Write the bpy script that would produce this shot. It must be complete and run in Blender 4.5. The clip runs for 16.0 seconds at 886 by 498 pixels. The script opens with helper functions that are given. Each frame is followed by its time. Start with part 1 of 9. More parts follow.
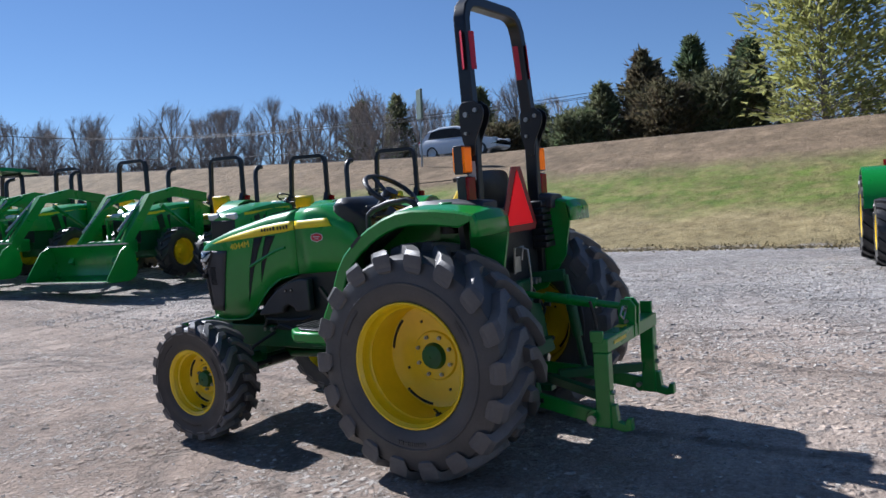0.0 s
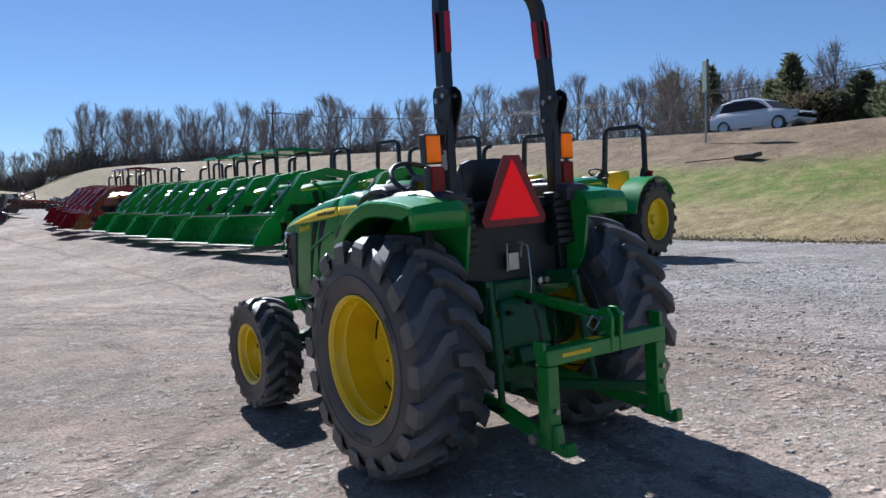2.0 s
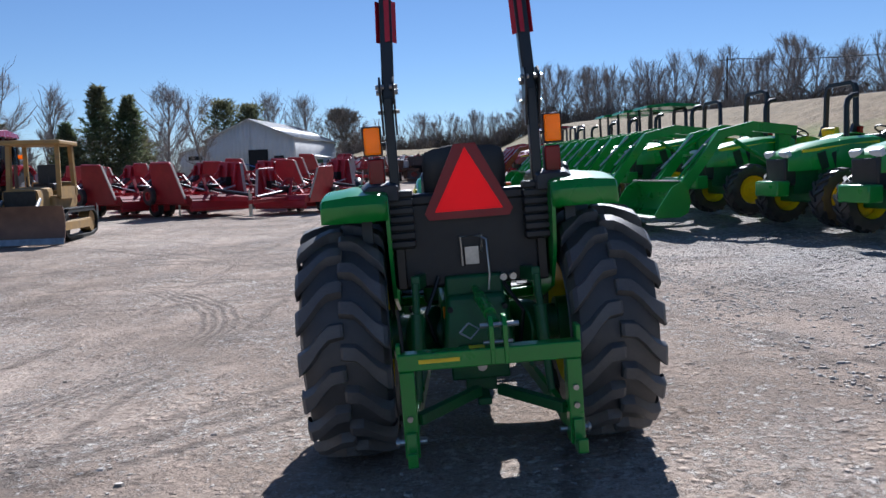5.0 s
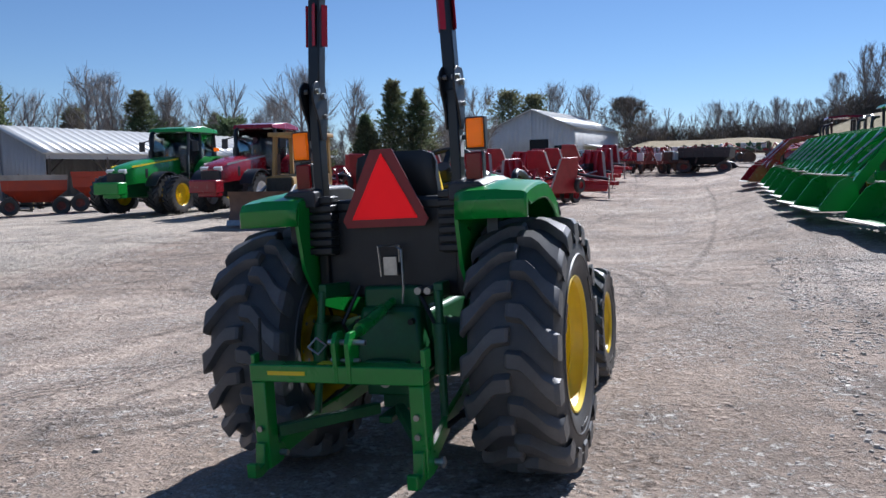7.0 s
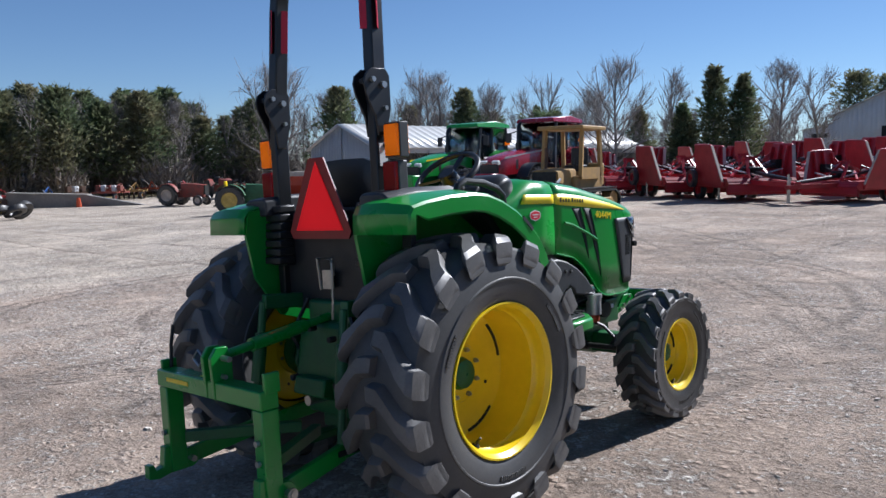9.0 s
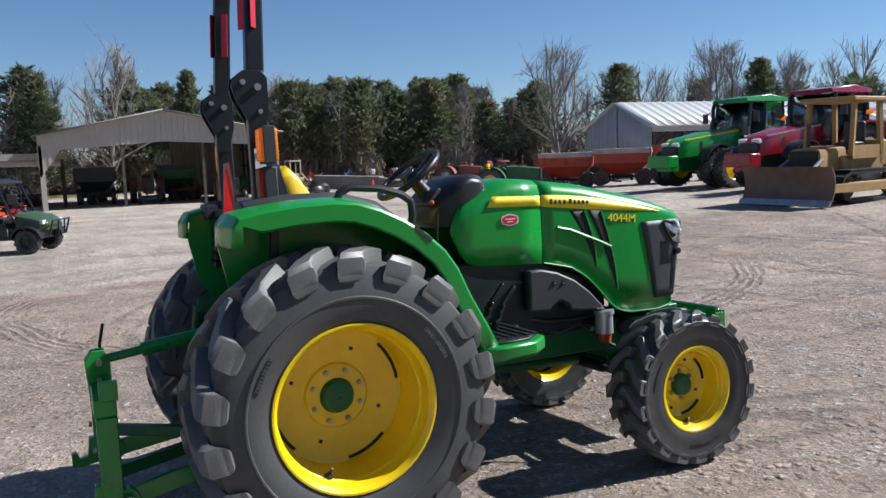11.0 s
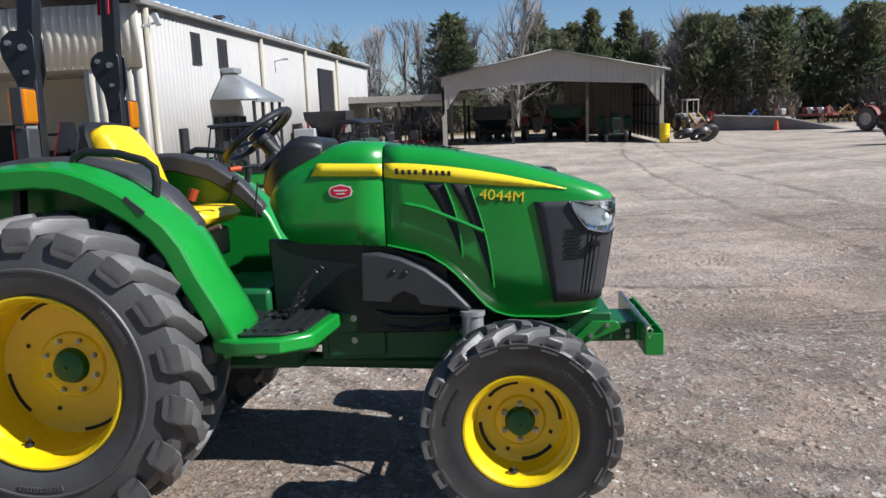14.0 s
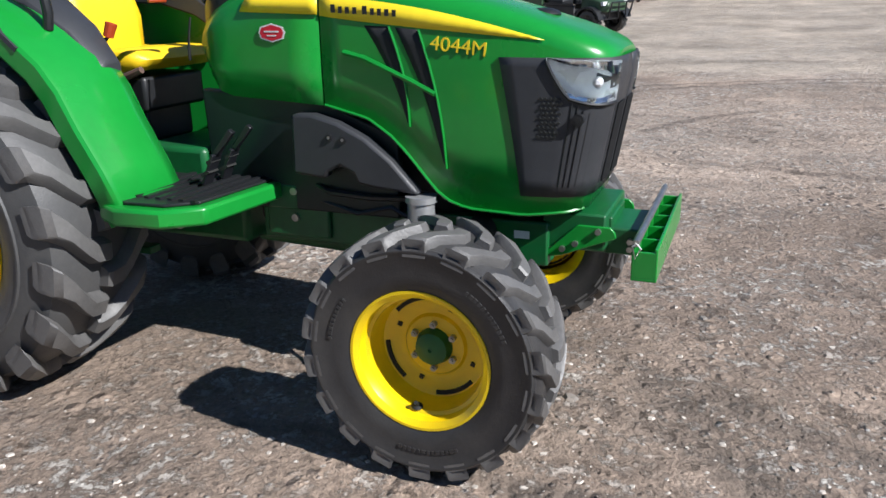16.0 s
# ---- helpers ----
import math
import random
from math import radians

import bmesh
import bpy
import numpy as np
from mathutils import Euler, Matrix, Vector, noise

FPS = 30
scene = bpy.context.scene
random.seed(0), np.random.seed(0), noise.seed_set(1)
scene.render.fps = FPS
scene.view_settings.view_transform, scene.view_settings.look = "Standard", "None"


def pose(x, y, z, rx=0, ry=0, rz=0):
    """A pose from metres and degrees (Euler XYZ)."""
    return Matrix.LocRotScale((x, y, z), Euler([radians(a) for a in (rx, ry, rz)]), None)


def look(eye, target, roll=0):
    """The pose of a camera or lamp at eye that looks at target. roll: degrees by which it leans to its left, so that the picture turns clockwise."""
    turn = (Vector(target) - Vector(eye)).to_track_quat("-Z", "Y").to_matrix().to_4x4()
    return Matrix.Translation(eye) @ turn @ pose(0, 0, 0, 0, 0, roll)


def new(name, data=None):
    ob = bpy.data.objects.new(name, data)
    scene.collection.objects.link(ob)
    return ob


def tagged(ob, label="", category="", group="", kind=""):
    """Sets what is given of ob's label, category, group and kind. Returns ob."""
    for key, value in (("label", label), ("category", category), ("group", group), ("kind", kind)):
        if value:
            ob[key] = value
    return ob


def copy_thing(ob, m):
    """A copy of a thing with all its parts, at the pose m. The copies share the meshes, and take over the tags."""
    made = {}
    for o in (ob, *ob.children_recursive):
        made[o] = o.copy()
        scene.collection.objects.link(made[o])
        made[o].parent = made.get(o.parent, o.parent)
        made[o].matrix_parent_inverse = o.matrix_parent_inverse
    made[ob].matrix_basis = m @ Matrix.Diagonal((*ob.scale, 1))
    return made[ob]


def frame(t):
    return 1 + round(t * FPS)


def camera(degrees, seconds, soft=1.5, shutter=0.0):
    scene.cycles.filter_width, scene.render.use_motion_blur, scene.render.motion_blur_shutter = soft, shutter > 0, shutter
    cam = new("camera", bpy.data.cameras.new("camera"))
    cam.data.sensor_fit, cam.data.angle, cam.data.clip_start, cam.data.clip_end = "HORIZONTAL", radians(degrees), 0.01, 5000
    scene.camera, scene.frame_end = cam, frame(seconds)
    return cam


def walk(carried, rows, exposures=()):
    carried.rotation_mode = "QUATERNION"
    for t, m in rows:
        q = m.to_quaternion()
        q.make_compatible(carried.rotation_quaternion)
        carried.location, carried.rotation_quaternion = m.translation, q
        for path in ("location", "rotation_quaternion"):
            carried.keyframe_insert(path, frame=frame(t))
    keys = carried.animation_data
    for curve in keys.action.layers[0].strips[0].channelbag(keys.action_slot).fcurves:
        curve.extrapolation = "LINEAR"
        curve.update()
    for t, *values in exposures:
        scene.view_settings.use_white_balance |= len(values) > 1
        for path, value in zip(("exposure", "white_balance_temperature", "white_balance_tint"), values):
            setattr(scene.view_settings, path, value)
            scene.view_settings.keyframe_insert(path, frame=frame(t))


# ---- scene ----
cam = camera(58.7, 16.0)
PATH = [
    (0, (-4.183, -2.354, 1.298), (-2.498, -1.278, 1.236), -2.66),
    (0.5, (-3.895, -2.690, 1.322), (-2.329, -1.448, 1.252), -2.12),
    (1, (-3.532, -2.975, 1.332), (-2.094, -1.587, 1.258), -1.61),
    (1.5, (-3.194, -3.292, 1.343), (-1.895, -1.773, 1.260), -1.32),
    (2, (-2.802, -3.517, 1.323), (-1.661, -1.877, 1.227), -1.24),
    (2.5, (-2.422, -3.731, 1.353), (-1.454, -1.984, 1.240), -1.29),
    (3, (-2.025, -3.929, 1.378), (-1.249, -2.090, 1.246), -1.35),
    (3.5, (-1.589, -4.045, 1.370), (-1.010, -2.136, 1.222), -1.15),
    (4, (-1.184, -4.205, 1.405), (-0.792, -2.251, 1.240), -1.08),
    (4.2, (-1.026, -4.274, 1.442), (-0.704, -2.308, 1.266), -1.36),
    (6.5, (1.046, -3.989, 1.482), (0.601, -2.050, 1.280), -0.60),
    (7, (1.453, -3.786, 1.512), (0.802, -1.906, 1.312), -0.69),
    (7.5, (1.833, -3.519, 1.532), (0.985, -1.719, 1.331), -0.70),
    (8, (2.226, -3.241, 1.554), (1.193, -1.541, 1.350), -0.65),
    (8.5, (2.551, -2.889, 1.547), (1.343, -1.309, 1.338), -0.92),
    (9, (2.848, -2.569, 1.571), (1.499, -1.108, 1.360), -0.89),
    (9.2, (2.955, -2.441, 1.592), (1.553, -1.030, 1.379), -1.26),
    (11.3, (3.671, -0.669, 1.631), (1.840, 0.092, 1.370), -2.30),
    (11.5, (3.700, -0.465, 1.623), (1.842, 0.223, 1.349), -2.60),
    (12, (3.734, 0.003, 1.634), (1.825, 0.519, 1.336), -2.75),
    (12.5, (3.710, 0.481, 1.633), (1.765, 0.825, 1.322), -2.70),
    (13, (3.700, 0.938, 1.639), (1.732, 1.104, 1.320), -2.46),
    (13.5, (3.577, 1.339, 1.625), (1.605, 1.344, 1.296), -2.29),
    (14, (3.511, 1.745, 1.624), (1.549, 1.597, 1.266), -2.22),
    (14.5, (3.393, 2.143, 1.625), (1.460, 1.852, 1.203), -2.03),
    (15, (3.145, 2.437, 1.606), (1.258, 2.040, 1.075), -1.90),
    (15.5, (2.858, 2.618, 1.608), (1.042, 2.093, 0.954), -1.83),
    (16, (2.570, 2.618, 1.509), (0.830, 1.920, 0.811), -1.82),
]
EXPOSURES = [(0, 0.60, 5750, 13), (9, 0.60, 5800, 12), (11.5, 0.65, 6000, 10), (13.5, 0.60, 6050, 11), (16, 0.58, 6080, 11)]
walk(cam, [(t, look(eye, target, roll)) for t, eye, target, roll in PATH], EXPOSURES)

# ---- light ----
SUN_AZ, SUN_EL = 11.0, 40.0  # from +y towards +x, above the horizon
world = bpy.data.worlds.new("sky")
scene.world = world
world.use_nodes = True
wn = world.node_tree.nodes
wl = world.node_tree.links
sky = wn.new("ShaderNodeTexSky")
sky.sky_type, sky.sun_disc = "NISHITA", False
sky.sun_elevation, sky.sun_rotation = radians(SUN_EL), radians(SUN_AZ)
sky.air_density, sky.dust_density, sky.ozone_density = 0.85, 0.0, 5.0
wl.new(sky.outputs[0], wn["Background"].inputs[0])
wn["Background"].inputs[1].default_value = 0.059
sun = new("sun", bpy.data.lights.new("sun", "SUN"))
sun.data.energy, sun.data.angle, sun.data.color = 5.0, radians(0.55), (1.0, 0.96, 0.90)
sd = Vector((math.sin(radians(SUN_AZ)) * math.cos(radians(SUN_EL)), math.cos(radians(SUN_AZ)) * math.cos(radians(SUN_EL)), math.sin(radians(SUN_EL))))
sun.matrix_world = look(sd * 50, (0, 0, 0))


# ---- building blocks ----
class MB:
    """Gathers vertices and faces of one mesh."""

    def __init__(self):
        self.v, self.f = [], []

    def add(self, vs, fs, m=None):
        n = len(self.v)
        self.v += [tuple(m @ Vector(p)) for p in vs] if m else [tuple(p) for p in vs]
        self.f += [tuple(i + n for i in q) for q in fs]
        return self

    def box(self, c, s, rot=(0, 0, 0), taper=1.0):
        x, y, z = s[0] / 2, s[1] / 2, s[2] / 2
        k = taper
        vs = [(-x, -y, -z), (x, -y, -z), (x, y, -z), (-x, y, -z), (-x * k, -y * k, z), (x * k, -y * k, z), (x * k, y * k, z), (-x * k, y * k, z)]
        fs = [(3, 2, 1, 0), (4, 5, 6, 7), (0, 1, 5, 4), (1, 2, 6, 5), (2, 3, 7, 6), (3, 0, 4, 7)]
        return self.add(vs, fs, pose(*c, *rot))

    def bar(self, a, b, w, h):
        """A straight bar of w x h from a to b."""
        a, b = Vector(a), Vector(b)
        d = b - a
        q = d.to_track_quat("Y", "Z").to_matrix().to_4x4()
        m = Matrix.Translation((a + b) / 2) @ q
        x, y, z = w / 2, d.length / 2, h / 2
        vs = [(-x, -y, -z), (x, -y, -z), (x, y, -z), (-x, y, -z), (-x, -y, z), (x, -y, z), (x, y, z), (-x, y, z)]
        fs = [(3, 2, 1, 0), (4, 5, 6, 7), (0, 1, 5, 4), (1, 2, 6, 5), (2, 3, 7, 6), (3, 0, 4, 7)]
        return self.add(vs, fs, m)

    def cyl(self, a, b, r, r2=None, n=14, cap=True):
        a, b = Vector(a), Vector(b)
        r2 = r if r2 is None else r2
        q = (b - a).to_track_quat("Z", "Y").to_matrix()
        u, w = q @ Vector((1, 0, 0)), q @ Vector((0, 1, 0))
        vs = [a + (u * math.cos(2 * math.pi * i / n) + w * math.sin(2 * math.pi * i / n)) * r for i in range(n)]
        vs += [b + (u * math.cos(2 * math.pi * i / n) + w * math.sin(2 * math.pi * i / n)) * r2 for i in range(n)]
        fs = [(i, (i + 1) % n, n + (i + 1) % n, n + i) for i in range(n)]
        if cap:
            fs += [tuple(range(n - 1, -1, -1)), tuple(range(n, 2 * n))]
        return self.add(vs, fs)

    def tube(self, pts, r, n=8, closed=False, rect=None):
        """A round (or rect = (w, h)) tube along points."""
        P = [Vector(p) for p in pts]
        k = len(P)
        if rect:
            prof = [(-rect[0] / 2, -rect[1] / 2), (rect[0] / 2, -rect[1] / 2), (rect[0] / 2, rect[1] / 2), (-rect[0] / 2, rect[1] / 2)]
        else:
            prof = [(r * math.cos(2 * math.pi * i / n), r * math.sin(2 * math.pi * i / n)) for i in range(n)]
        m = len(prof)
        vs, last = [], None
        for i, p in enumerate(P):
            a = P[i - 1] if (i or closed) else p
            b = P[(i + 1) % k] if (i < k - 1 or closed) else p
            t = (b - a).normalized()
            if last is None:
                up = Vector((0, 0, 1)) if abs(t.z) < 0.9 else Vector((0, 1, 0))
                u = up.cross(t).normalized()
            else:
                u = (last - t * last.dot(t)).normalized()
            w = t.cross(u)
            last = u
            vs += [p + u * c + w * s for c, s in prof]
        fs = []
        for i in range(k if closed else k - 1):
            j = (i + 1) % k
            fs += [(i * m + q, i * m + (q + 1) % m, j * m + (q + 1) % m, j * m + q) for q in range(m)]
        if not closed:
            fs += [tuple(range(m - 1, -1, -1)), tuple(range((k - 1) * m, k * m))]
        return self.add(vs, fs)

    def lathe(self, prof, n=32, m=None, closed=False):
        """Turns (radius, x) pairs round the x axis."""
        vs = [(x, r * math.cos(2 * math.pi * i / n), r * math.sin(2 * math.pi * i / n)) for r, x in prof for i in range(n)]
        k = len(prof)
        fs = []
        for a in range(k if closed else k - 1):
            b = (a + 1) % k
            fs += [(a * n + i, b * n + i, b * n + (i + 1) % n, a * n + (i + 1) % n) for i in range(n)]
        return self.add(vs, fs, m)

    def prism(self, poly, lo, hi, axis="x"):
        """A polygon in the two other axes (y,z / x,z / x,y), drawn out along axis."""
        def at(p, c):
            return {"x": (c, p[0], p[1]), "y": (p[0], c, p[1]), "z": (p[0], p[1], c)}[axis]
        n = len(poly)
        vs = [at(p, lo) for p in poly] + [at(p, hi) for p in poly]
        fs = [tuple(range(n - 1, -1, -1)), tuple(range(n, 2 * n))]
        fs += [(i, (i + 1) % n, n + (i + 1) % n, n + i) for i in range(n)]
        return self.add(vs, fs)

    def loft(self, rings, closed=False, caps=True):
        n = len(rings[0])
        vs = [p for ring in rings for p in ring]
        fs = []
        for a in range(len(rings) - 1):
            fs += [(a * n + i, a * n + (i + 1) % n, (a + 1) * n + (i + 1) % n, (a + 1) * n + i) for i in range(n if closed else n - 1)]
        if caps and closed:
            fs += [tuple(range(n - 1, -1, -1)), tuple(range((len(rings) - 1) * n, len(rings) * n))]
        return self.add(vs, fs)

    def ball(self, c, r, n=10, squash=(1, 1, 1)):
        k = n // 2
        vs, fs = [], []
        for j in range(k + 1):
            a = math.pi * j / k
            for i in range(n):
                b = 2 * math.pi * i / n
                vs.append((c[0] + r * squash[0] * math.sin(a) * math.cos(b), c[1] + r * squash[1] * math.sin(a) * math.sin(b), c[2] + r * squash[2] * math.cos(a)))
        for j in range(k):
            fs += [(j * n + i, (j + 1) * n + i, (j + 1) * n + (i + 1) % n, j * n + (i + 1) % n) for i in range(n)]
        return self.add(vs, fs)

    def mesh(self, name, material, sharp=35):
        me = bpy.data.meshes.new(name)
        me.from_pydata(self.v, [], self.f)
        bm = bmesh.new()
        bm.from_mesh(me)
        bmesh.ops.recalc_face_normals(bm, faces=bm.faces)
        bm.to_mesh(me)
        bm.free()
        if material:
            me.materials.append(material)
        me.shade_smooth()
        me.set_sharp_from_angle(angle=radians(sharp))
        return me


WARP = [None]


def part(name, mb, material, parent=None, label="", bevel=0.0, solid=0.0, sharp=35):
    """Links a mesh as one object, under parent if there is one."""
    if WARP[0]:
        mb.v = [WARP[0](*p) for p in mb.v]
    ob = new(name, mb.mesh(name, material, sharp))
    if parent:
        ob.parent = parent
    if label:
        ob["label"] = label
    if solid:
        md = ob.modifiers.new("thickness", "SOLIDIFY")
        md.thickness, md.offset = solid, -1.0
    if bevel:
        md = ob.modifiers.new("edges", "BEVEL")
        md.width, md.segments, md.limit_method, md.angle_limit = bevel, 2, "ANGLE", radians(40)
        md.use_clamp_overlap = True
    return ob


def thing(name, m=None, label="", category="", group="", kind=""):
    ob = new(name)
    ob.empty_display_size = 0.2
    if m is not None:
        ob.matrix_world = m
    return tagged(ob, label, category, group, kind)


def sstep(a, b, x):
    t = min(1.0, max(0.0, (x - a) / (b - a)))
    return t * t * (3 - 2 * t)


def lerp_table(tab, x):
    return float(np.interp(x, [p[0] for p in tab], [p[1] for p in tab]))


# ---- materials ----
def material(name, color, rough=0.5, metal=0.0, color2=None, scale=8.0, fine=60.0, bump=0.0, bump_scale=80.0, spread=0.25, coat=0.0, rough_var=0.12, island=0.0, spec=0.5):
    """Paint, rubber, metal or cloth: a colour that varies at two scales, with uneven gloss and fine relief."""
    m = bpy.data.materials.new(name)
    m.use_nodes = True
    nt = m.node_tree
    N, L = nt.nodes, nt.links
    b = N["Principled BSDF"]
    tc = N.new("ShaderNodeTexCoord")
    n1, n2 = N.new("ShaderNodeTexNoise"), N.new("ShaderNodeTexNoise")
    n1.inputs["Scale"].default_value, n2.inputs["Scale"].default_value = scale, fine
    n1.inputs["Detail"].default_value, n2.inputs["Detail"].default_value = 5, 4
    L.new(tc.outputs["Object"], n1.inputs["Vector"])
    L.new(tc.outputs["Object"], n2.inputs["Vector"])
    c2 = color2 or tuple(c * (1 - spread) for c in color)
    r1 = N.new("ShaderNodeMapRange")
    r1.inputs["From Min"].default_value, r1.inputs["From Max"].default_value = 0.35, 0.68
    L.new(n1.outputs["Fac"], r1.inputs["Value"])
    mix = N.new("ShaderNodeMix")
    mix.data_type = "RGBA"
    mix.inputs["A"].default_value, mix.inputs["B"].default_value = (*color, 1), (*c2, 1)
    L.new(r1.outputs["Result"], mix.inputs["Factor"])
    mul = N.new("ShaderNodeMix")
    mul.data_type, mul.blend_type = "RGBA", "MULTIPLY"
    mul.inputs["Factor"].default_value = 1.0
    r2 = N.new("ShaderNodeMapRange")
    r2.inputs["To Min"].default_value, r2.inputs["To Max"].default_value = 1.0 - spread * 0.8, 1.0 + spread * 0.5
    L.new(n2.outputs["Fac"], r2.inputs["Value"])
    L.new(mix.outputs["Result"], mul.inputs["A"])
    L.new(r2.outputs["Result"], mul.inputs["B"])
    out = mul.outputs["Result"]
    if island:
        oi = N.new("ShaderNodeObjectInfo")
        geo = N.new("ShaderNodeNewGeometry")
        ad = N.new("ShaderNodeMath")
        L.new(oi.outputs["Random"], ad.inputs[0])
        L.new(geo.outputs["Random Per Island"], ad.inputs[1])
        fr = N.new("ShaderNodeMath")
        fr.operation = "FRACT"
        L.new(ad.outputs[0], fr.inputs[0])
        rr = N.new("ShaderNodeMapRange")
        rr.inputs["To Min"].default_value, rr.inputs["To Max"].default_value = 1 - island, 1 + island
        L.new(fr.outputs[0], rr.inputs["Value"])
        m2 = N.new("ShaderNodeMix")
        m2.data_type, m2.blend_type = "RGBA", "MULTIPLY"
        m2.inputs["Factor"].default_value = 1.0
        L.new(out, m2.inputs["A"])
        L.new(rr.outputs["Result"], m2.inputs["B"])
        out = m2.outputs["Result"]
    L.new(out, b.inputs["Base Color"])
    r3 = N.new("ShaderNodeMapRange")
    r3.inputs["To Min"].default_value, r3.inputs["To Max"].default_value = max(0.02, rough - rough_var), min(1, rough + rough_var)
    L.new(n1.outputs["Fac"], r3.inputs["Value"])
    L.new(r3.outputs["Result"], b.inputs["Roughness"])
    b.inputs["Metallic"].default_value = metal
    b.inputs["Coat Weight"].default_value = coat
    b.inputs["Coat Roughness"].default_value = 0.08
    b.inputs["Specular IOR Level"].default_value = spec
    if bump:
        n3 = N.new("ShaderNodeTexNoise")
        n3.inputs["Scale"].default_value, n3.inputs["Detail"].default_value = bump_scale, 6
        L.new(tc.outputs["Object"], n3.inputs["Vector"])
        bp = N.new("ShaderNodeBump")
        bp.inputs["Strength"].default_value, bp.inputs["Distance"].default_value = bump, 0.01
        L.new(n3.outputs["Fac"], bp.inputs["Height"])
        L.new(bp.outputs["Normal"], b.inputs["Normal"])
    return m


GREEN = material("green_paint", (0.012, 0.262, 0.032), 0.30, spread=0.12, scale=3, fine=30, coat=0.3)
GREEN_D = material("dark_green_paint", (0.006, 0.115, 0.028), 0.42, spread=0.3, scale=6, fine=40, color2=(0.012, 0.09, 0.03))
YELLOW = material("yellow_paint", (0.90, 0.63, 0.0), 0.32, spread=0.1, scale=4, fine=25, coat=0.3)
YELLOW_SEAT = material("yellow_vinyl", (0.9, 0.6, 0.01), 0.38, spread=0.08, bump=0.15, bump_scale=300)
YELLOW_DECAL = material("yellow_decal", (0.88, 0.66, 0.02), 0.35, spread=0.05)
YELLOW_OLD = material("faded_yellow_paint", (0.62, 0.46, 0.12), 0.6, spread=0.3, scale=3)
RUBBER = material("tyre_rubber", (0.030, 0.030, 0.032), 0.44, color2=(0.052, 0.050, 0.048), scale=7, fine=90, spread=0.3, bump=0.10, bump_scale=160)
RUBBER_R = material("grey_sidewall_rubber", (0.082, 0.081, 0.080), 0.50, color2=(0.060, 0.060, 0.061), scale=5, fine=70, spread=0.22, bump=0.10, bump_scale=160)
# tread paler than the sidewalls: dust and wear, plus painted-in sky light
RUBBER_T = material("dusty_worn_skylit_tread", (0.14, 0.136, 0.132), 0.48, color2=(0.09, 0.088, 0.086), scale=6, fine=70, spread=0.25, bump=0.12, bump_scale=140)
BLACK = material("black_plastic", (0.016, 0.017, 0.019), 0.42, spread=0.25, bump=0.08, bump_scale=350)
BLACK_M = material("black_painted_steel", (0.012, 0.013, 0.016), 0.33, spread=0.2, scale=5)
# greenish near-black: the shade under the cowl is put into the colour
GAP_SHADE = material("engine_gap_shade", (0.005, 0.013, 0.014), 0.45, spread=0.3, scale=6)
GREY_P = material("dark_grey_plastic", (0.036, 0.038, 0.043), 0.5, spread=0.2, bump=0.1, bump_scale=300)
IRON = material("dark_cast_iron", (0.03, 0.032, 0.03), 0.6, metal=0.3, spread=0.4)
STEEL = material("zinc_steel", (0.5, 0.5, 0.48), 0.35, metal=0.9, spread=0.3)
SILVER = material("silver_canister", (0.55, 0.56, 0.57), 0.35, metal=0.6, spread=0.2)
REFLECTOR = material("headlight_reflector", (0.80, 0.82, 0.85), 0.3, metal=0.25, spread=0.08)
CHROME = material("chrome", (0.75, 0.75, 0.75), 0.12, metal=1.0, spread=0.05, rough_var=0.04)
RUSTY = material("rusty_steel", (0.14, 0.075, 0.045), 0.8, color2=(0.09, 0.06, 0.05), scale=9, spread=0.4)
SMV_R = material("red_reflective", (0.25, 0.008, 0.012), 0.35, spread=0.1)
RED = material("red_implement_paint", (0.42, 0.016, 0.026), 0.42, color2=(0.32, 0.014, 0.022), spread=0.25, scale=3, island=0.2)
RED_T = material("red_tractor_paint", (0.27, 0.008, 0.018), 0.25, spread=0.12, coat=0.4)
ORANGE_P = material("orange_implement_paint", (0.55, 0.07, 0.012), 0.5, spread=0.3, scale=3)
DOZER_Y = material("weathered_yellow_paint", (0.42, 0.25, 0.07), 0.65, color2=(0.3, 0.19, 0.08), spread=0.35, scale=4)
WHITE = material("white_paint", (0.78, 0.78, 0.76), 0.4, spread=0.08)
LABEL_W = material("pale_label", (0.7, 0.71, 0.72), 0.5, spread=0.06)
# near-black plates stand for openings; their inner shade is put into the colour
DARK_IN = material("inner_shade", (0.012, 0.013, 0.015), 0.7, spread=0.3)


def glass(name, color=(0.85, 0.9, 0.9), rough=0.02):
    m = bpy.data.materials.new(name)
    m.use_nodes = True
    b = m.node_tree.nodes["Principled BSDF"]
    b.inputs["Base Color"].default_value = (*color, 1)
    b.inputs["Roughness"].default_value = rough
    b.inputs["Transmission Weight"].default_value = 1.0
    b.inputs["IOR"].default_value = 1.45
    return m


def thin_plastic(name, color, share, rough=0.3):
    """Coloured plastic that lets part of the light through."""
    m = material(name, color, rough, spread=0.06, coat=0.4)
    nt = m.node_tree
    N, L = nt.nodes, nt.links
    tr, mx = N.new("ShaderNodeBsdfTranslucent"), N.new("ShaderNodeMixShader")
    tr.inputs["Color"].default_value = (*color, 1)
    mx.inputs[0].default_value = share
    L.new(N["Principled BSDF"].outputs[0], mx.inputs[1])
    L.new(tr.outputs[0], mx.inputs[2])
    L.new(mx.outputs[0], N["Material Output"].inputs["Surface"])
    return m


ORANGE = thin_plastic("amber_lens", (1.0, 0.42, 0.02), 0.65, 0.18)
REDLENS = thin_plastic("red_lens", (0.45, 0.010, 0.014), 0.45, 0.2)
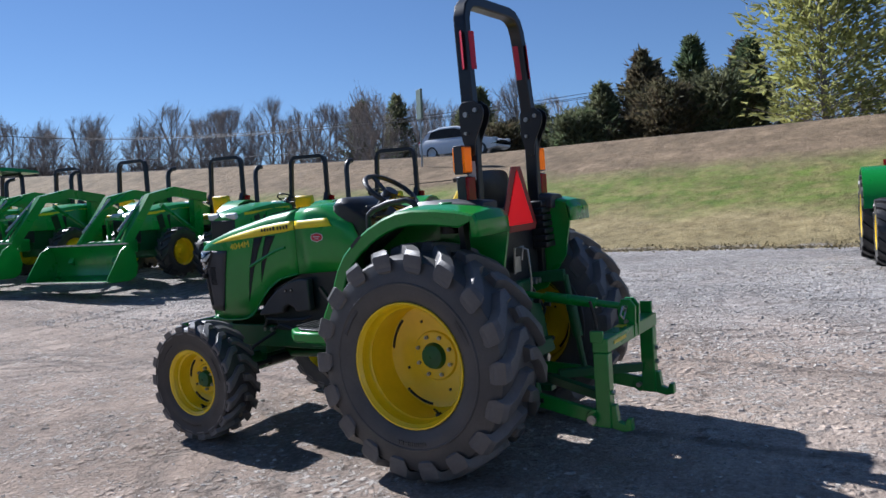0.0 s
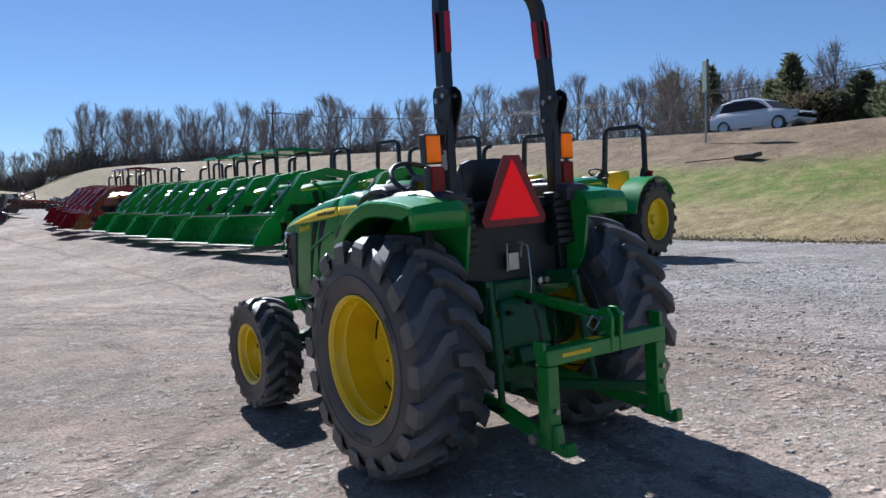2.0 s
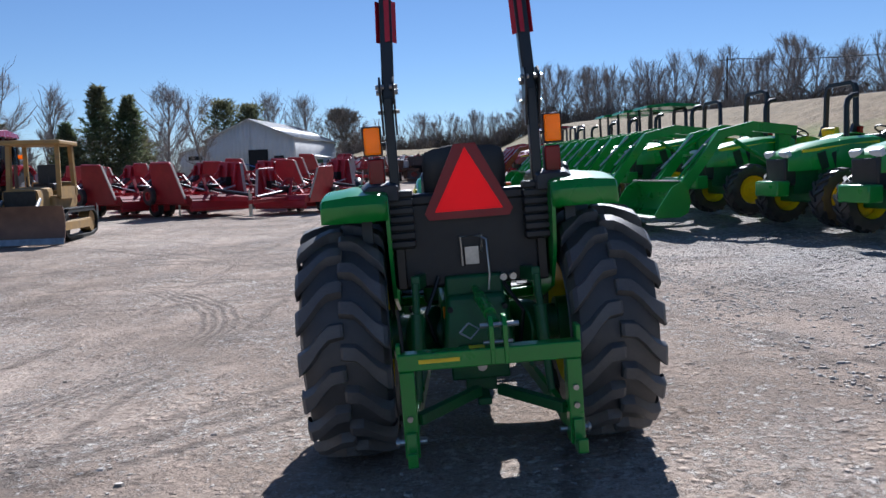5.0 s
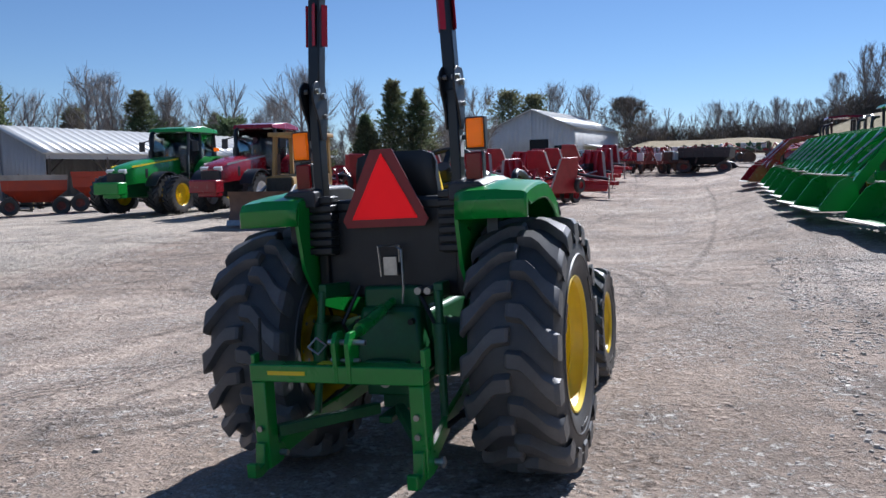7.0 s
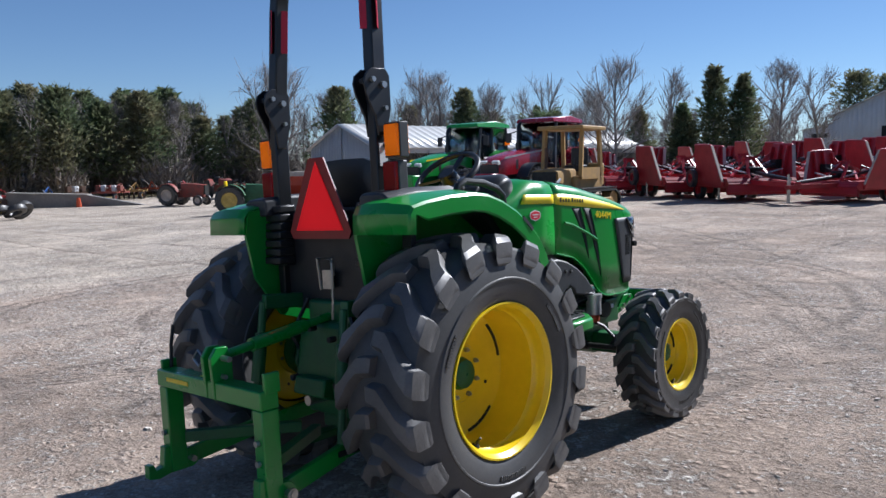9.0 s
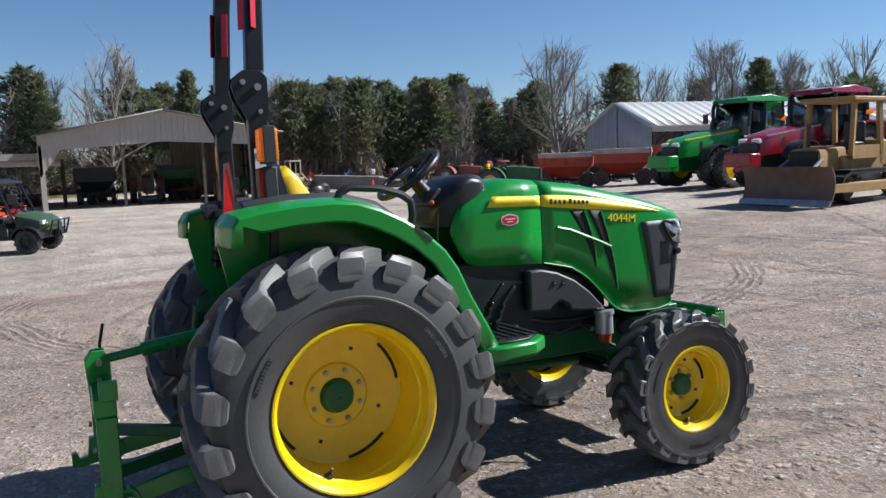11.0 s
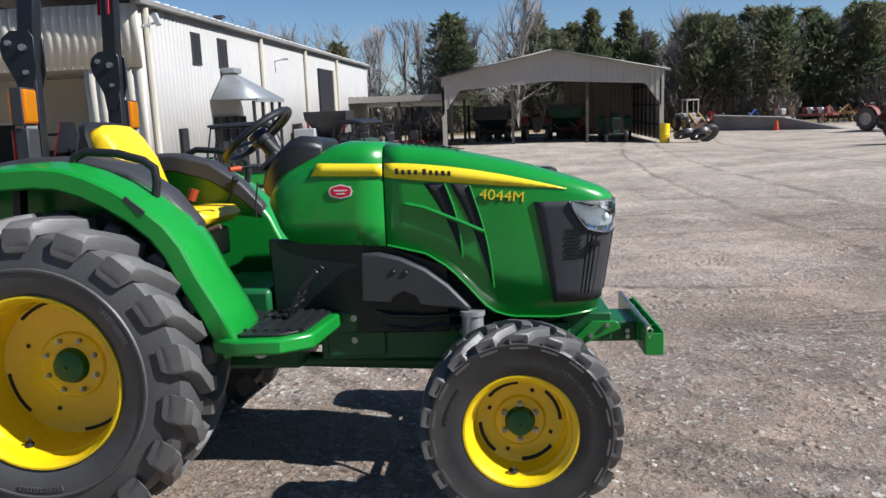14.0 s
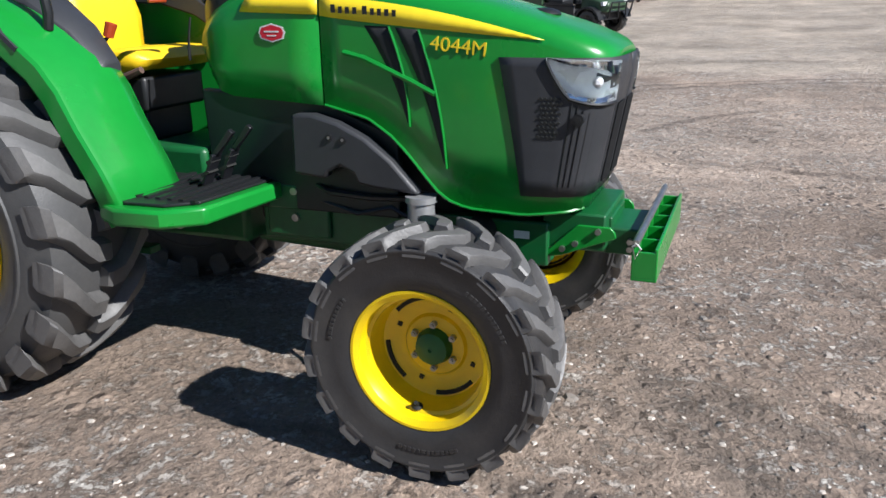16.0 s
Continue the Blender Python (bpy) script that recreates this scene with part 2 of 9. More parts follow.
# fluorescent film turns blue and violet light red: glow painted as base above 1
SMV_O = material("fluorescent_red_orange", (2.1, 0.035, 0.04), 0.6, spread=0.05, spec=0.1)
GLASS = glass("clear_lens")
CABGLASS = glass("tinted_cab_glass", (0.45, 0.52, 0.52))


# ---- ground ----
def gz(x, y):
    """Height of the ground: a yard with a cross fall, a grass bank to +x, a gentle rise ahead."""
    up = 0.02 * max(0.0, min(y, 85.0) - 16)
    if x < 0:
        k = sstep(4, 16, y)
        z = (1 - k) * (math.exp(max(x, -120.0) * 0.05) - 1) + k * 0.04 * max(-30.0, min(0.0, x + 14))
    elif x < 8:
        z = 0.05 * x
    else:
        z = 0.4 + 0.018 * (min(x, 14.0) - 8)
    if x > 13.5:
        u = min(1.0, (x - 13.5) / 13.0)
        z += 3.85 * u ** 1.12 * (1 + 0.006 * max(0.0, min(y, 130.0) - 15))
        if x > 35:
            z -= 0.02 * (min(x, 200.0) - 35)
    # built-up gravel under the parked row
    z += 0.3 * sstep(7.5, 14, y) * sstep(0.5, 3.5, x) * (1 - sstep(12, 13.5, x)) * (1 - sstep(36, 60, y))
    # the field climbs gently beyond the far end of the yard
    z += 0.9 * sstep(28, 62, y) * sstep(-17, -8, x) * (1 - sstep(4, 13, x))
    return z + up + 3.2 * sstep(68, 122, y) * sstep(-17, -7, x) * (1 - sstep(20, 30, x))


# ---- wheels ----
def tyre_mesh(r, width, rim_r, body, ring):
    """The carcass of an industrial-tread tyre round the x axis, its middle at x = 0."""
    h, g = width / 2, body - rim_r
    prof = [(rim_r, -h * 0.78), (rim_r + 0.05 * g, -h * 0.86), (rim_r + 0.12 * g, -h * 0.90), (rim_r + 0.24 * g, -h * 0.955), (rim_r + 0.40 * g, -h * 0.985),
            (ring - 0.008, -h * 0.985), (ring - 0.004, -h * 1.005), (ring + 0.003, -h * 1.005), (ring + 0.007, -h * 0.975),
            (ring + 0.45 * (body - ring), -h * 0.945), (body * 0.955, -h * 0.86), (body * 0.985, -h * 0.70), (body, -h * 0.4), (body * 1.004, 0)]
    prof += [(q, -x) for q, x in reversed(prof[:-1])]
    return MB().lathe(prof, 64)


def lug_mesh(r, width, side, pad, k=1.0):
    """One hooked bar of the tread, from its wide pad on the shoulder to the blunt end past the middle."""
    h = width / 2
    st = [(0.935, -0.015, pad, pad - 0.02, 0.045, 0.050), (0.998, -0.010, pad + 0.035, pad, 0.098, 0.106), (1.0, -0.004, pad + 0.075, 0.83, 0.118, 0.128), (0.985, 0.004, 0.938, 0.86, 0.116, 0.130), (0.90, 0.022, 0.972, 0.895, 0.102, 0.126), (0.70, 0.085, 0.986, 0.909, 0.082, 0.114),
          (0.46, 0.190, 0.996, 0.917, 0.074, 0.104), (0.28, 0.250, 1.0, 0.92, 0.072, 0.100), (0.02, 0.262, 1.0, 0.92, 0.070, 0.096), (-0.04, 0.262, 0.985, 0.91, 0.062, 0.096)]
    rings = []
    for xs, f, rt, rb, wt, wb in st:
        x, t, b = side * xs * h, k * wt / 2 / 0.627, k * wb / 2 / 0.627
        pts = ((rb, f * k - b), (rt - 0.012, f * k - t), (rt, f * k - t * 0.84), (rt, f * k + t * 0.84), (rt - 0.012, f * k + t), (rb, f * k + b))
        rings.append([(x, -q * r * math.cos(a), q * r * math.sin(a)) for q, a in pts])
    return MB().loft(rings, closed=True).mesh("tread_lug", RUBBER_T, 32)


def arc_slot(b, r0, r1, a0, a1, x, n=8):
    """A thin curved plate between two radii, facing +-x."""
    outer = [(r1 * math.cos(a0 + (a1 - a0) * i / n), r1 * math.sin(a0 + (a1 - a0) * i / n)) for i in range(n + 1)]
    inner = [(r0 * math.cos(a1 - (a1 - a0) * i / n), r0 * math.sin(a1 - (a1 - a0) * i / n)) for i in range(n + 1)]
    b.prism(outer + inner, x - 0.003, x + 0.003)


def wheel(parent, name, side, x, y, z, rear=True):
    """A wheel: rim with tyre, hub and bolts under it. side: +1 faces +x."""
    if rear:
        r, w, rr, disc, nb, rb = 0.627, 0.44, 0.322, -0.073, 8, 0.108
        lg, body, hubr, ring, pad, wall = 18, 0.580, 0.066, 0.435, 0.80, RUBBER_R
    else:
        r, w, rr, disc, nb, rb = 0.388, 0.26, 0.205, -0.019, 6, 0.070
        lg, body, hubr, ring, pad, wall = 18, 0.362, 0.052, 0.335, 0.888, RUBBER
    s, h = side, w / 2
    rd_ = rr - 0.034
    rim = MB()
    rim.lathe([(rr + 0.012, s * h * 0.90), (rr + 0.014, s * h * 0.84), (rr - 0.002, s * h * 0.80), (rr - 0.012, s * h * 0.66), (rr - 0.016, s * h * 0.55), (rr - 0.026, s * h * 0.50),
               (rr - 0.030, s * (disc + 0.10 * r)), (rd_, s * (disc + 0.030)), (rd_ - 0.006, s * (disc + 0.014)), (rd_ - 0.016, s * (disc + 0.010)), (rr * 0.62, s * (disc - 0.006)),
               (rb + 0.030, s * (disc - 0.004)), (rb + 0.022, s * (disc + 0.006)), (rb - 0.02, s * (disc + 0.010)), (0.0, s * (disc + 0.012))], 48)
    rim.lathe([(rr + 0.012, -s * h * 0.90), (rr - 0.01, -s * h * 0.75), (rr - 0.03, -s * h * 0.3), (rr - 0.03, s * disc)], 48)
    rim.lathe([(rr + 0.012, s * h * 0.90), (rr + 0.004, s * h * 0.9), (rr - 0.012, s * h * 0.80)], 48)
    ro = part(name, rim, YELLOW, parent, sharp=38)
    ro.matrix_basis = pose(x, y, z)
    for side_ in (-1, 1):
        lug = lug_mesh(r, w, side_, pad)
        for k in range(lg):
            lo_ = new("tread_lug", lug)
            lo_.parent = ro
            lo_.matrix_basis = pose(0, 0, 0, -360 * (k + (0.5 if side_ > 0 else 0)) / lg, 0, 0)
    hub = MB().lathe([(hubr * 1.12, s * (disc + 0.01)), (hubr * 1.02, s * (disc + 0.026)), (hubr * 0.95, s * (disc + 0.040)), (hubr * 0.6, s * (disc + 0.047)), (hubr * 0.12, s * (disc + 0.048)), (hubr * 0.10, s * (disc + 0.043)), (0, s * (disc + 0.043))], 28)
    part("hub", hub, GREEN_D, ro, "green hub cap")
    for k in range(nb):
        a = 2 * math.pi * (k + 0.5) / nb
        c = (rb * math.cos(a), rb * math.sin(a))
        part("wheel_bolt", MB().cyl((s * (disc + 0.006), *c), (s * (disc + 0.024), *c), 0.011, n=6).cyl((s * (disc + 0.022), *c), (s * (disc + 0.032), *c), 0.006, n=6), STEEL, ro)
    for k in range(4):
        a = 0.45 + math.pi / 2 * k
        half = 0.33 if rear else 0.42
        slot = MB()
        arc_slot(slot, rd_ - 0.024, rd_ - 0.011, a - half, a + half, s * (disc + 0.0105))
        part("rim_slot", slot, DARK_IN, ro, "dark slot at the edge of the rim disc")
        a += 0.72
        c = (rr * 0.62 * math.cos(a), rr * 0.62 * math.sin(a))
        part("rim_hole", MB().box((s * (disc - 0.004), *c), (0.006, 0.014, 0.014), (math.degrees(a), 0, 0)), DARK_IN, ro, "small square hole")
    vx = s * h * 0.45
    va = -1.95 if rear else -1.75
    vy, vz = (rr - 0.026) * math.cos(va), (rr - 0.026) * math.sin(va)
    part("valve", MB().cyl((vx, vy, vz), (vx, vy * 0.95, vz * 0.95), 0.019, 0.015, n=12).cyl((vx, vy * 0.95, vz * 0.95), (vx + s * 0.02, vy * 0.86, vz * 0.86), 0.0065, n=8), IRON, ro, "valve stem")
    marks = tyre_mesh(r, w, rr, body, ring)
    rng = random.Random(5)
    for a0, n in ((0.4, 12), (2.5, 10), (4.5, 13)):  # raised marks on the sidewall
        for k in range(n):
            a, rad = a0 + k * 0.035 / (r / 0.6), (ring - 0.030 if rear else ring - 0.055)
            marks.box((s * h * 0.985, rad * math.cos(a), rad * math.sin(a)), (0.006, 0.006 + 0.006 * rng.random(), 0.018 * r / 0.6), (math.degrees(a) - 90, 0, 0))
    part("tyre", marks, wall, ro, "black rubber tyre with a chunky industrial tread", sharp=40)
    return ro


# ---- the compact tractor ----
TILT = pose(0, 0, 0, 0, -2.862, 0)
tractor = thing("compact_tractor", TILT, "green compact utility tractor with yellow wheels, standing on gravel", "tractor")

for sd_ in (1, -1):
    wheel(tractor, "rear_wheel", sd_, sd_ * 0.665, 0, 0.619, True)
    wheel(tractor, "front_wheel", sd_, sd_ * 0.653, 1.80, 0.384, False)

WARP[0] = lambda x, y, z: (1.09 * x, 1.045 * y, 1.038 * z)

# hood: half-width, top and lower edge along y
HW = [(0.66, 0.215), (0.72, 0.235), (0.9, 0.242), (1.2, 0.248), (1.5, 0.262), (1.75, 0.27), (1.92, 0.268), (2.02, 0.258), (2.08, 0.238), (2.115, 0.205), (2.13, 0.16)]
HT = [(0.66, 1.33), (0.72, 1.36), (0.84, 1.412), (0.95, 1.43), (1.2, 1.418), (1.45, 1.385), (1.77, 1.313), (1.99, 1.243), (2.09, 1.205), (2.13, 1.178)]
HB = [(0.66, 1.17), (0.70, 1.04), (0.74, 1.012), (1.2, 0.992), (1.36, 0.955), (1.44, 0.905), (1.50, 0.85), (1.56, 0.78), (1.62, 0.715), (1.70, 0.688), (1.9, 0.682), (2.13, 0.70)]


def hood_edge(y):
    w, zt = lerp_table(HW, y), lerp_table(HT, y)
    zb = lerp_table(HB, y)
    k = 0.115 if y < 1.6 else 0.115 - 0.05 * sstep(1.6, 2.05, y)
    return w, zt, zb, k


def lean(y, z):
    """The nose leans back towards its foot."""
    return y - 0.17 * max(0.0, 1.10 - z) * sstep(1.80, 2.13, y)


def hood_ring(y):
    w, zt, zb, k = hood_edge(y)
    half = [(w * 0.985, zb), (w * 1.0, zb + 0.35 * (zt - k - zb)), (w, zt - k), (w * 0.985, zt - k * 0.62), (w * 0.92, zt - k * 0.30), (w * 0.75, zt - k * 0.10), (w * 0.42, zt - k * 0.02)]
    ring = [(x, lean(y, z), z) for x, z in half] + [(0, lean(y, zt), zt)] + [(-x, lean(y, z), z) for x, z in reversed(half)]
    return ring


def hood_x(y, z):
    w, zt, zb, k = hood_edge(y)
    return w * lerp_table([(zb, 0.985), (zb + 0.35 * (zt - k - zb), 1.0), (zt - k, 1.0), (zt - k * 0.62, 0.985), (zt - k * 0.30, 0.92)], z)


cowl = MB().loft([hood_ring(y) for y in (0.66, 0.69, 0.72, 0.78, 0.84, 0.9, 0.95, 1.05, 1.197)])
CE = [(1.0, 0.745), (1.12, 0.72), (1.20, 0.715), (1.27, 0.75), (1.33, 0.80), (1.36, 0.84), (1.44, 0.86)]


def cowl_cut(p):
    """The rear edge of the cowl is a shallow V."""
    e = lerp_table(CE, p[2])
    return (p[0], e + (p[1] - 0.66) * (1.197 - e) / (1.197 - 0.66), p[2])


cowl.v = [cowl_cut(p) for p in cowl.v]
cowl_o = part("cowl", cowl, GREEN, tractor, "glossy green cowl", solid=0.012, sharp=50)
HY = [1.203, 1.28, 1.36, 1.41, 1.45, 1.5, 1.54, 1.58, 1.62, 1.66, 1.72, 1.8, 1.88, 1.95, 2.0, 2.04, 2.07, 2.095, 2.115, 2.13]
hood = MB().loft([hood_ring(y) for y in HY])
n_ = len(hood_ring(2.13))
hood.f.append(tuple(range((len(HY) - 1) * n_, len(HY) * n_)))
hood_o = part("hood", hood, GREEN, tractor, "glossy green hood", solid=0.012, sharp=50)
lip = MB()
for s in (1, -1):
    pts = []
    for i in range(24):
        y = 1.205 + (2.12 - 1.205) * i / 23
        pts.append((s * (hood_x(y, lerp_table(HB, y) + 0.004) + 0.002), lean(y, lerp_table(HB, y)), lerp_table(HB, y) + 0.004))
    lip.tube(pts, 0.005, 6)
part("hood_edge", lip, GREEN, hood_o)


def nose_path(off, y0):
    """The outline of the nose in plan, from the side at y0 round to the middle."""
    ys = [y0 + (2.02 - y0) * i / 5 for i in range(6)] + [2.05, 2.08, 2.10, 2.115, 2.126, 2.132]
    pts = []
    for y in ys:
        w = lerp_table(HW, y)
        pts.append((w + off, y + off * (0.0 if y < 2.02 else sstep(2.02, 2.12, y))))
    pts.append((0.08, 2.136 + off))
    pts.append((0.0, 2.137 + off))
    return pts


def wrap(off, y0_of_z, zs, both=True, x_end=0.0, z_fn=None):
    b = MB()
    for s in (1, -1):
        rows = []
        for j, z in enumerate(zs):
            row = []
            P = nose_path(off, y0_of_z(z))
            for i, (x, y) in enumerate(P):
                row.append((s * x, lean(y, z), z))
            rows.append(row)
        b.loft(rows, caps=False)
    return b


grille = wrap(0.006, lambda z: 1.80 + 0.085 * (1.17 - z) / 0.42, [0.748, 0.80, 0.88, 0.96, 1.04, 1.10, 1.13, 1.158])
grille_o = part("grille", grille, GREY_P, tractor, "dark grey mesh grille with vertical bars", sharp=50, solid=0.006)
bars = MB()
for k in range(9):
    x = 0.035 + k * 0.022
    for s in (1, -1):
        y = 2.142 - 0.10 * sstep(0.12, 0.25, x)
        bars.tube([(s * x, lean(y, z) + 0.004, z) for z in (0.775, 0.85, 0.93, 1.0, 1.02)], 0.004, 5)
for s in (1, -1):
    for k in range(5):
        y = 2.030 + k * 0.018
        x = lerp_table(HW, y) + 0.008
        bars.tube([(s * x, lean(y, z), z) for z in (0.78, 0.88, 0.98, 1.03 - 0.01 * k)], 0.0025, 5)
part("grille_bar", bars, BLACK, grille_o)
mesh_patch = MB()
for s in (1, -1):
    for i in range(5):
        for j in range(9):
            y, z = 1.935 + i * 0.014 + (0.007 if j % 2 else 0), 0.93 + j * 0.014
            if z < 1.10 - (y - 1.935) * 0.9:
                mesh_patch.box((s * (lerp_table(HW, y) + 0.008), lean(y, z), z), (0.004, 0.008, 0.008), (45, 0, 0))
part("perforated_panel", mesh_patch, IRON, grille_o, "perforated side screen")
for s in (1, -1):
    part("latch", MB().cyl((s * 0.255, 2.042, 0.985), (s * 0.278, 2.042, 0.985), 0.017, n=14).cyl((s * 0.276, 2.042, 0.985), (s * 0.281, 2.042, 0.985), 0.009, n=10), BLACK, grille_o, "round latch")
    # headlight: a clear lens over a bright bowl
    lens, bowl, rim_ = MB(), MB(), MB()
    P = [p for p in nose_path(0.010, 1.945)]
    rows_hi, rows_lo, bh, bl = [], [], [], []
    total = len(P) - 2
    for i in range(total):
        u = i / (total - 1)
        x, y = P[i]
        zl = 1.150 - 0.125 * math.sin(min(1.0, u * 1.35) * math.pi / 2) ** 0.8 + 0.02 * max(0, u - 0.75) * 4 * 0.25
        zh = 1.160 - 0.012 * u
        rows_hi.append((s * x, lean(y, zh), zh))
        rows_lo.append((s * x, lean(y, zl), zl))
        bh.append((s * (x - 0.002), lean(y, zh) - 0.0015, zh))
        bl.append((s * (x - 0.002), lean(y, zl) - 0.0015, zl))
    mid = [tuple((a + b) / 2 + (s * 0.004 if k == 0 else 0.002) for k, (a, b) in enumerate(zip(p, q))) for p, q in zip(rows_hi, rows_lo)]
    lens.loft([rows_hi, mid, rows_lo], caps=False)
    bowl.loft([bh, bl], caps=False)
    hl = part("headlight", bowl, REFLECTOR, tractor, "bright headlight under a clear lens", sharp=60)
    part("lens", lens, GLASS, hl, "clear lens", solid=0.003, sharp=60)
    rim_.tube(rows_lo, 0.0055, 6)
    part("bezel", rim_, BLACK, hl)
    part("bulb", MB().ball((s * 0.235, 2.085, 1.09), 0.018, 10).ball((s * 0.19, 2.11, 1.085), 0.016, 10), LABEL_W, hl)


def side_patch(poly, s, off, m=6):
    """A thin plate that follows the hood's side: (y, z) points as two rows, lower and upper."""
    lo, hi = poly
    b = MB()
    rows = []
    for row in (lo, hi):
        pts = []
        for i in range(len(row)):
            y, z = row[i]
            pts.append((s * (hood_x(y, z) + off), lean(y, z), z))
        rows.append(pts)
    b.loft(rows, caps=False)
    return b


def dense(a, b, n=8):
    return [(a[0] + (b[0] - a[0]) * i / n, a[1] + (b[1] - a[1]) * i / n) for i in range(n + 1)]


for s in (1, -1):
    lo1, hi1 = dense((0.900, 1.288), (1.196, 1.279)), dense((0.932, 1.340), (1.196, 1.330))
    part("stripe", side_patch((lo1, hi1), s, 0.0035), YELLOW_DECAL, cowl_o, "yellow stripe decal", solid=0.002)
    ys = [1.204 + (1.935 - 1.204) * i / 16 for i in range(17)]
    lo2 = [(y, 1.276 - 0.069 * ((y - 1.2) / 0.735) ** 0.85) for y in ys]
    hi2 = [(y, 1.332 - 0.124 * ((y - 1.2) / 0.735) ** 1.7) for y in ys]
    part("stripe", side_patch((lo2, hi2), s, 0.0035), YELLOW_DECAL, hood_o, "yellow stripe decal", solid=0.002)
    # maker's mark: plain dark bars on the stripe
    for k, (a, c) in enumerate(((1.245, 1.268), (1.272, 1.292), (1.296, 1.318), (1.322, 1.344), (1.356, 1.380), (1.384, 1.404), (1.408, 1.428), (1.432, 1.454), (1.458, 1.478))):
        dz = 0.068 * ((a - 1.2) / 0.735) ** 1.3
        h = 0.031 if k in (0, 4) else 0.025
        y = (a + c) / 2
        part("maker_mark", MB().box((s * (hood_x(y, 1.295) + 0.0065), y, 1.283 - dz * 0.75 + h / 2), (0.002, (c - a) * 0.62, h * 0.8)), BLACK, hood_o, "dark bar on the yellow stripe")
    # oval badge
    bo = [(1.022 + 0.050 * px, 1.222 + 0.030 * pz) for px, pz in ((-1, 0), (-0.85, 0.62), (0, 1.0), (0.85, 0.62), (1, 0), (0.85, -0.62), (0, -1.0), (-0.85, -0.62))]
    bi = [(1.022 + (y - 1.022) * 0.88, 1.222 + (z - 1.222) * 0.84) for y, z in bo]
    X = s * (hood_x(1.02, 1.22) + 0.003)
    bd = part("badge", MB().prism(bo, X - 0.001, X + 0.001), LABEL_W, cowl_o, "red badge with a pale rim")
    part("badge_face", MB().prism(bi, X - 0.0018, X + 0.0018), material("badge_red", (0.70, 0.015, 0.04), 0.4), cowl_o)
    part("badge_text", MB().box((X + s * 0.002, 1.022, 1.226), (0.002, 0.056, 0.005)).box((X + s * 0.002, 1.022, 1.213), (0.002, 0.036, 0.004)), LABEL_W, cowl_o)
    # model number in yellow letters
    tx = bpy.data.curves.new("model_number", "FONT")
    tx.body, tx.size, tx.extrude, tx.align_x = "4044M", 0.061, 0.0015, "LEFT"
    tx.materials.append(YELLOW_DECAL)
    to = new("model_number", tx)
    to.parent = hood_o
    y0 = 1.585 if s > 0 else 1.765
    to.matrix_basis = pose(s * (hood_x(1.66, 1.17) * 1.09 + 0.004), y0 * 1.045, 1.038 * (1.178 if s > 0 else 1.160), 90, 0, 90 * s) @ pose(0, 0, 0, 0, 0, -6 * s) @ Matrix.Diagonal((1.12, 1, 1, 1))
    to["label"] = "yellow raised model number"
    # side vents: two slanted dark plates, slot shade in their colour, a rib across
    for lo, hi in ((dense((1.505, 0.952), (1.512, 0.940), 3), dense((1.362, 1.246), (1.448, 1.243), 3)), (dense((1.625, 0.835), (1.636, 0.815), 3), dense((1.470, 1.241), (1.548, 1.234), 3))):
        n = 8
        rows = []
        for j in range(n + 1):
            t = j / n
            bow = 0.016 * math.sin(math.pi * t)
            rows.append([(s * (hood_x(lo[i][0] + (hi[i][0] - lo[i][0]) * t, 1.0) + 0.0025), lo[i][0] + (hi[i][0] - lo[i][0]) * t + bow, lo[i][1] + (hi[i][1] - lo[i][1]) * t) for i in range(4)])
        part("side_vent", MB().loft(rows, caps=False), DARK_IN, hood_o, "dark slanted side vent", solid=0.002)
        part("vent_edge", MB().tube([(r[-1][0], r[-1][1], r[-1][2]) for r in rows], 0.004, 6), GREEN, hood_o)
    rib = MB().tube([(s * (hood_x(y, 1.1) + 0.004), y, z) for y, z in ((1.285, 1.165), (1.36, 1.148), (1.44, 1.115), (1.52, 1.082), (1.60, 1.045))], 0.009, 6)
    part("vent_rib", rib, GREEN, hood_o)
    # gap under the cowl: block coloured as shade; arched cover over the engine's front
    part("engine_side", MB().prism([(0.70, 1.03), (1.2, 0.995), (1.45, 0.9), (1.45, 0.62), (0.72, 0.62)], s * 0.18, s * 0.222), GAP_SHADE, tractor, "dark block in the shaded gap under the cowl", bevel=0.008)
    arch = [(1.095, 0.965), (1.17, 0.968), (1.26, 0.945), (1.36, 0.898), (1.45, 0.83), (1.53, 0.745), (1.545, 0.725), (1.40, 0.735), (1.33, 0.745), (1.315, 0.78), (1.27, 0.80), (1.225, 0.78), (1.21, 0.755), (1.09, 0.765)]
    cov = part("engine_cover", MB().prism(arch, s * 0.235, s * 0.285), GREY_P, tractor, "dark grey arched plastic cover", bevel=0.012)
    part("cover_bolt", MB().cyl((s * 0.28, 1.235, 0.895), (s * 0.29, 1.235, 0.895), 0.012, n=10), BLACK, cov)
    part("cover_bolt", MB().cyl((s * 0.288, 1.235, 0.895), (s * 0.293, 1.235, 0.895), 0.005, n=8), STEEL, cov)
    part("cover_bolt", MB().cyl((s * 0.28, 1.285, 0.89), (s * 0.29, 1.285, 0.89), 0.012, n=10), BLACK, cov)
    part("cover_bolt", MB().cyl((s * 0.288, 1.285, 0.89), (s * 0.293, 1.285, 0.89), 0.005, n=8), STEEL, cov)

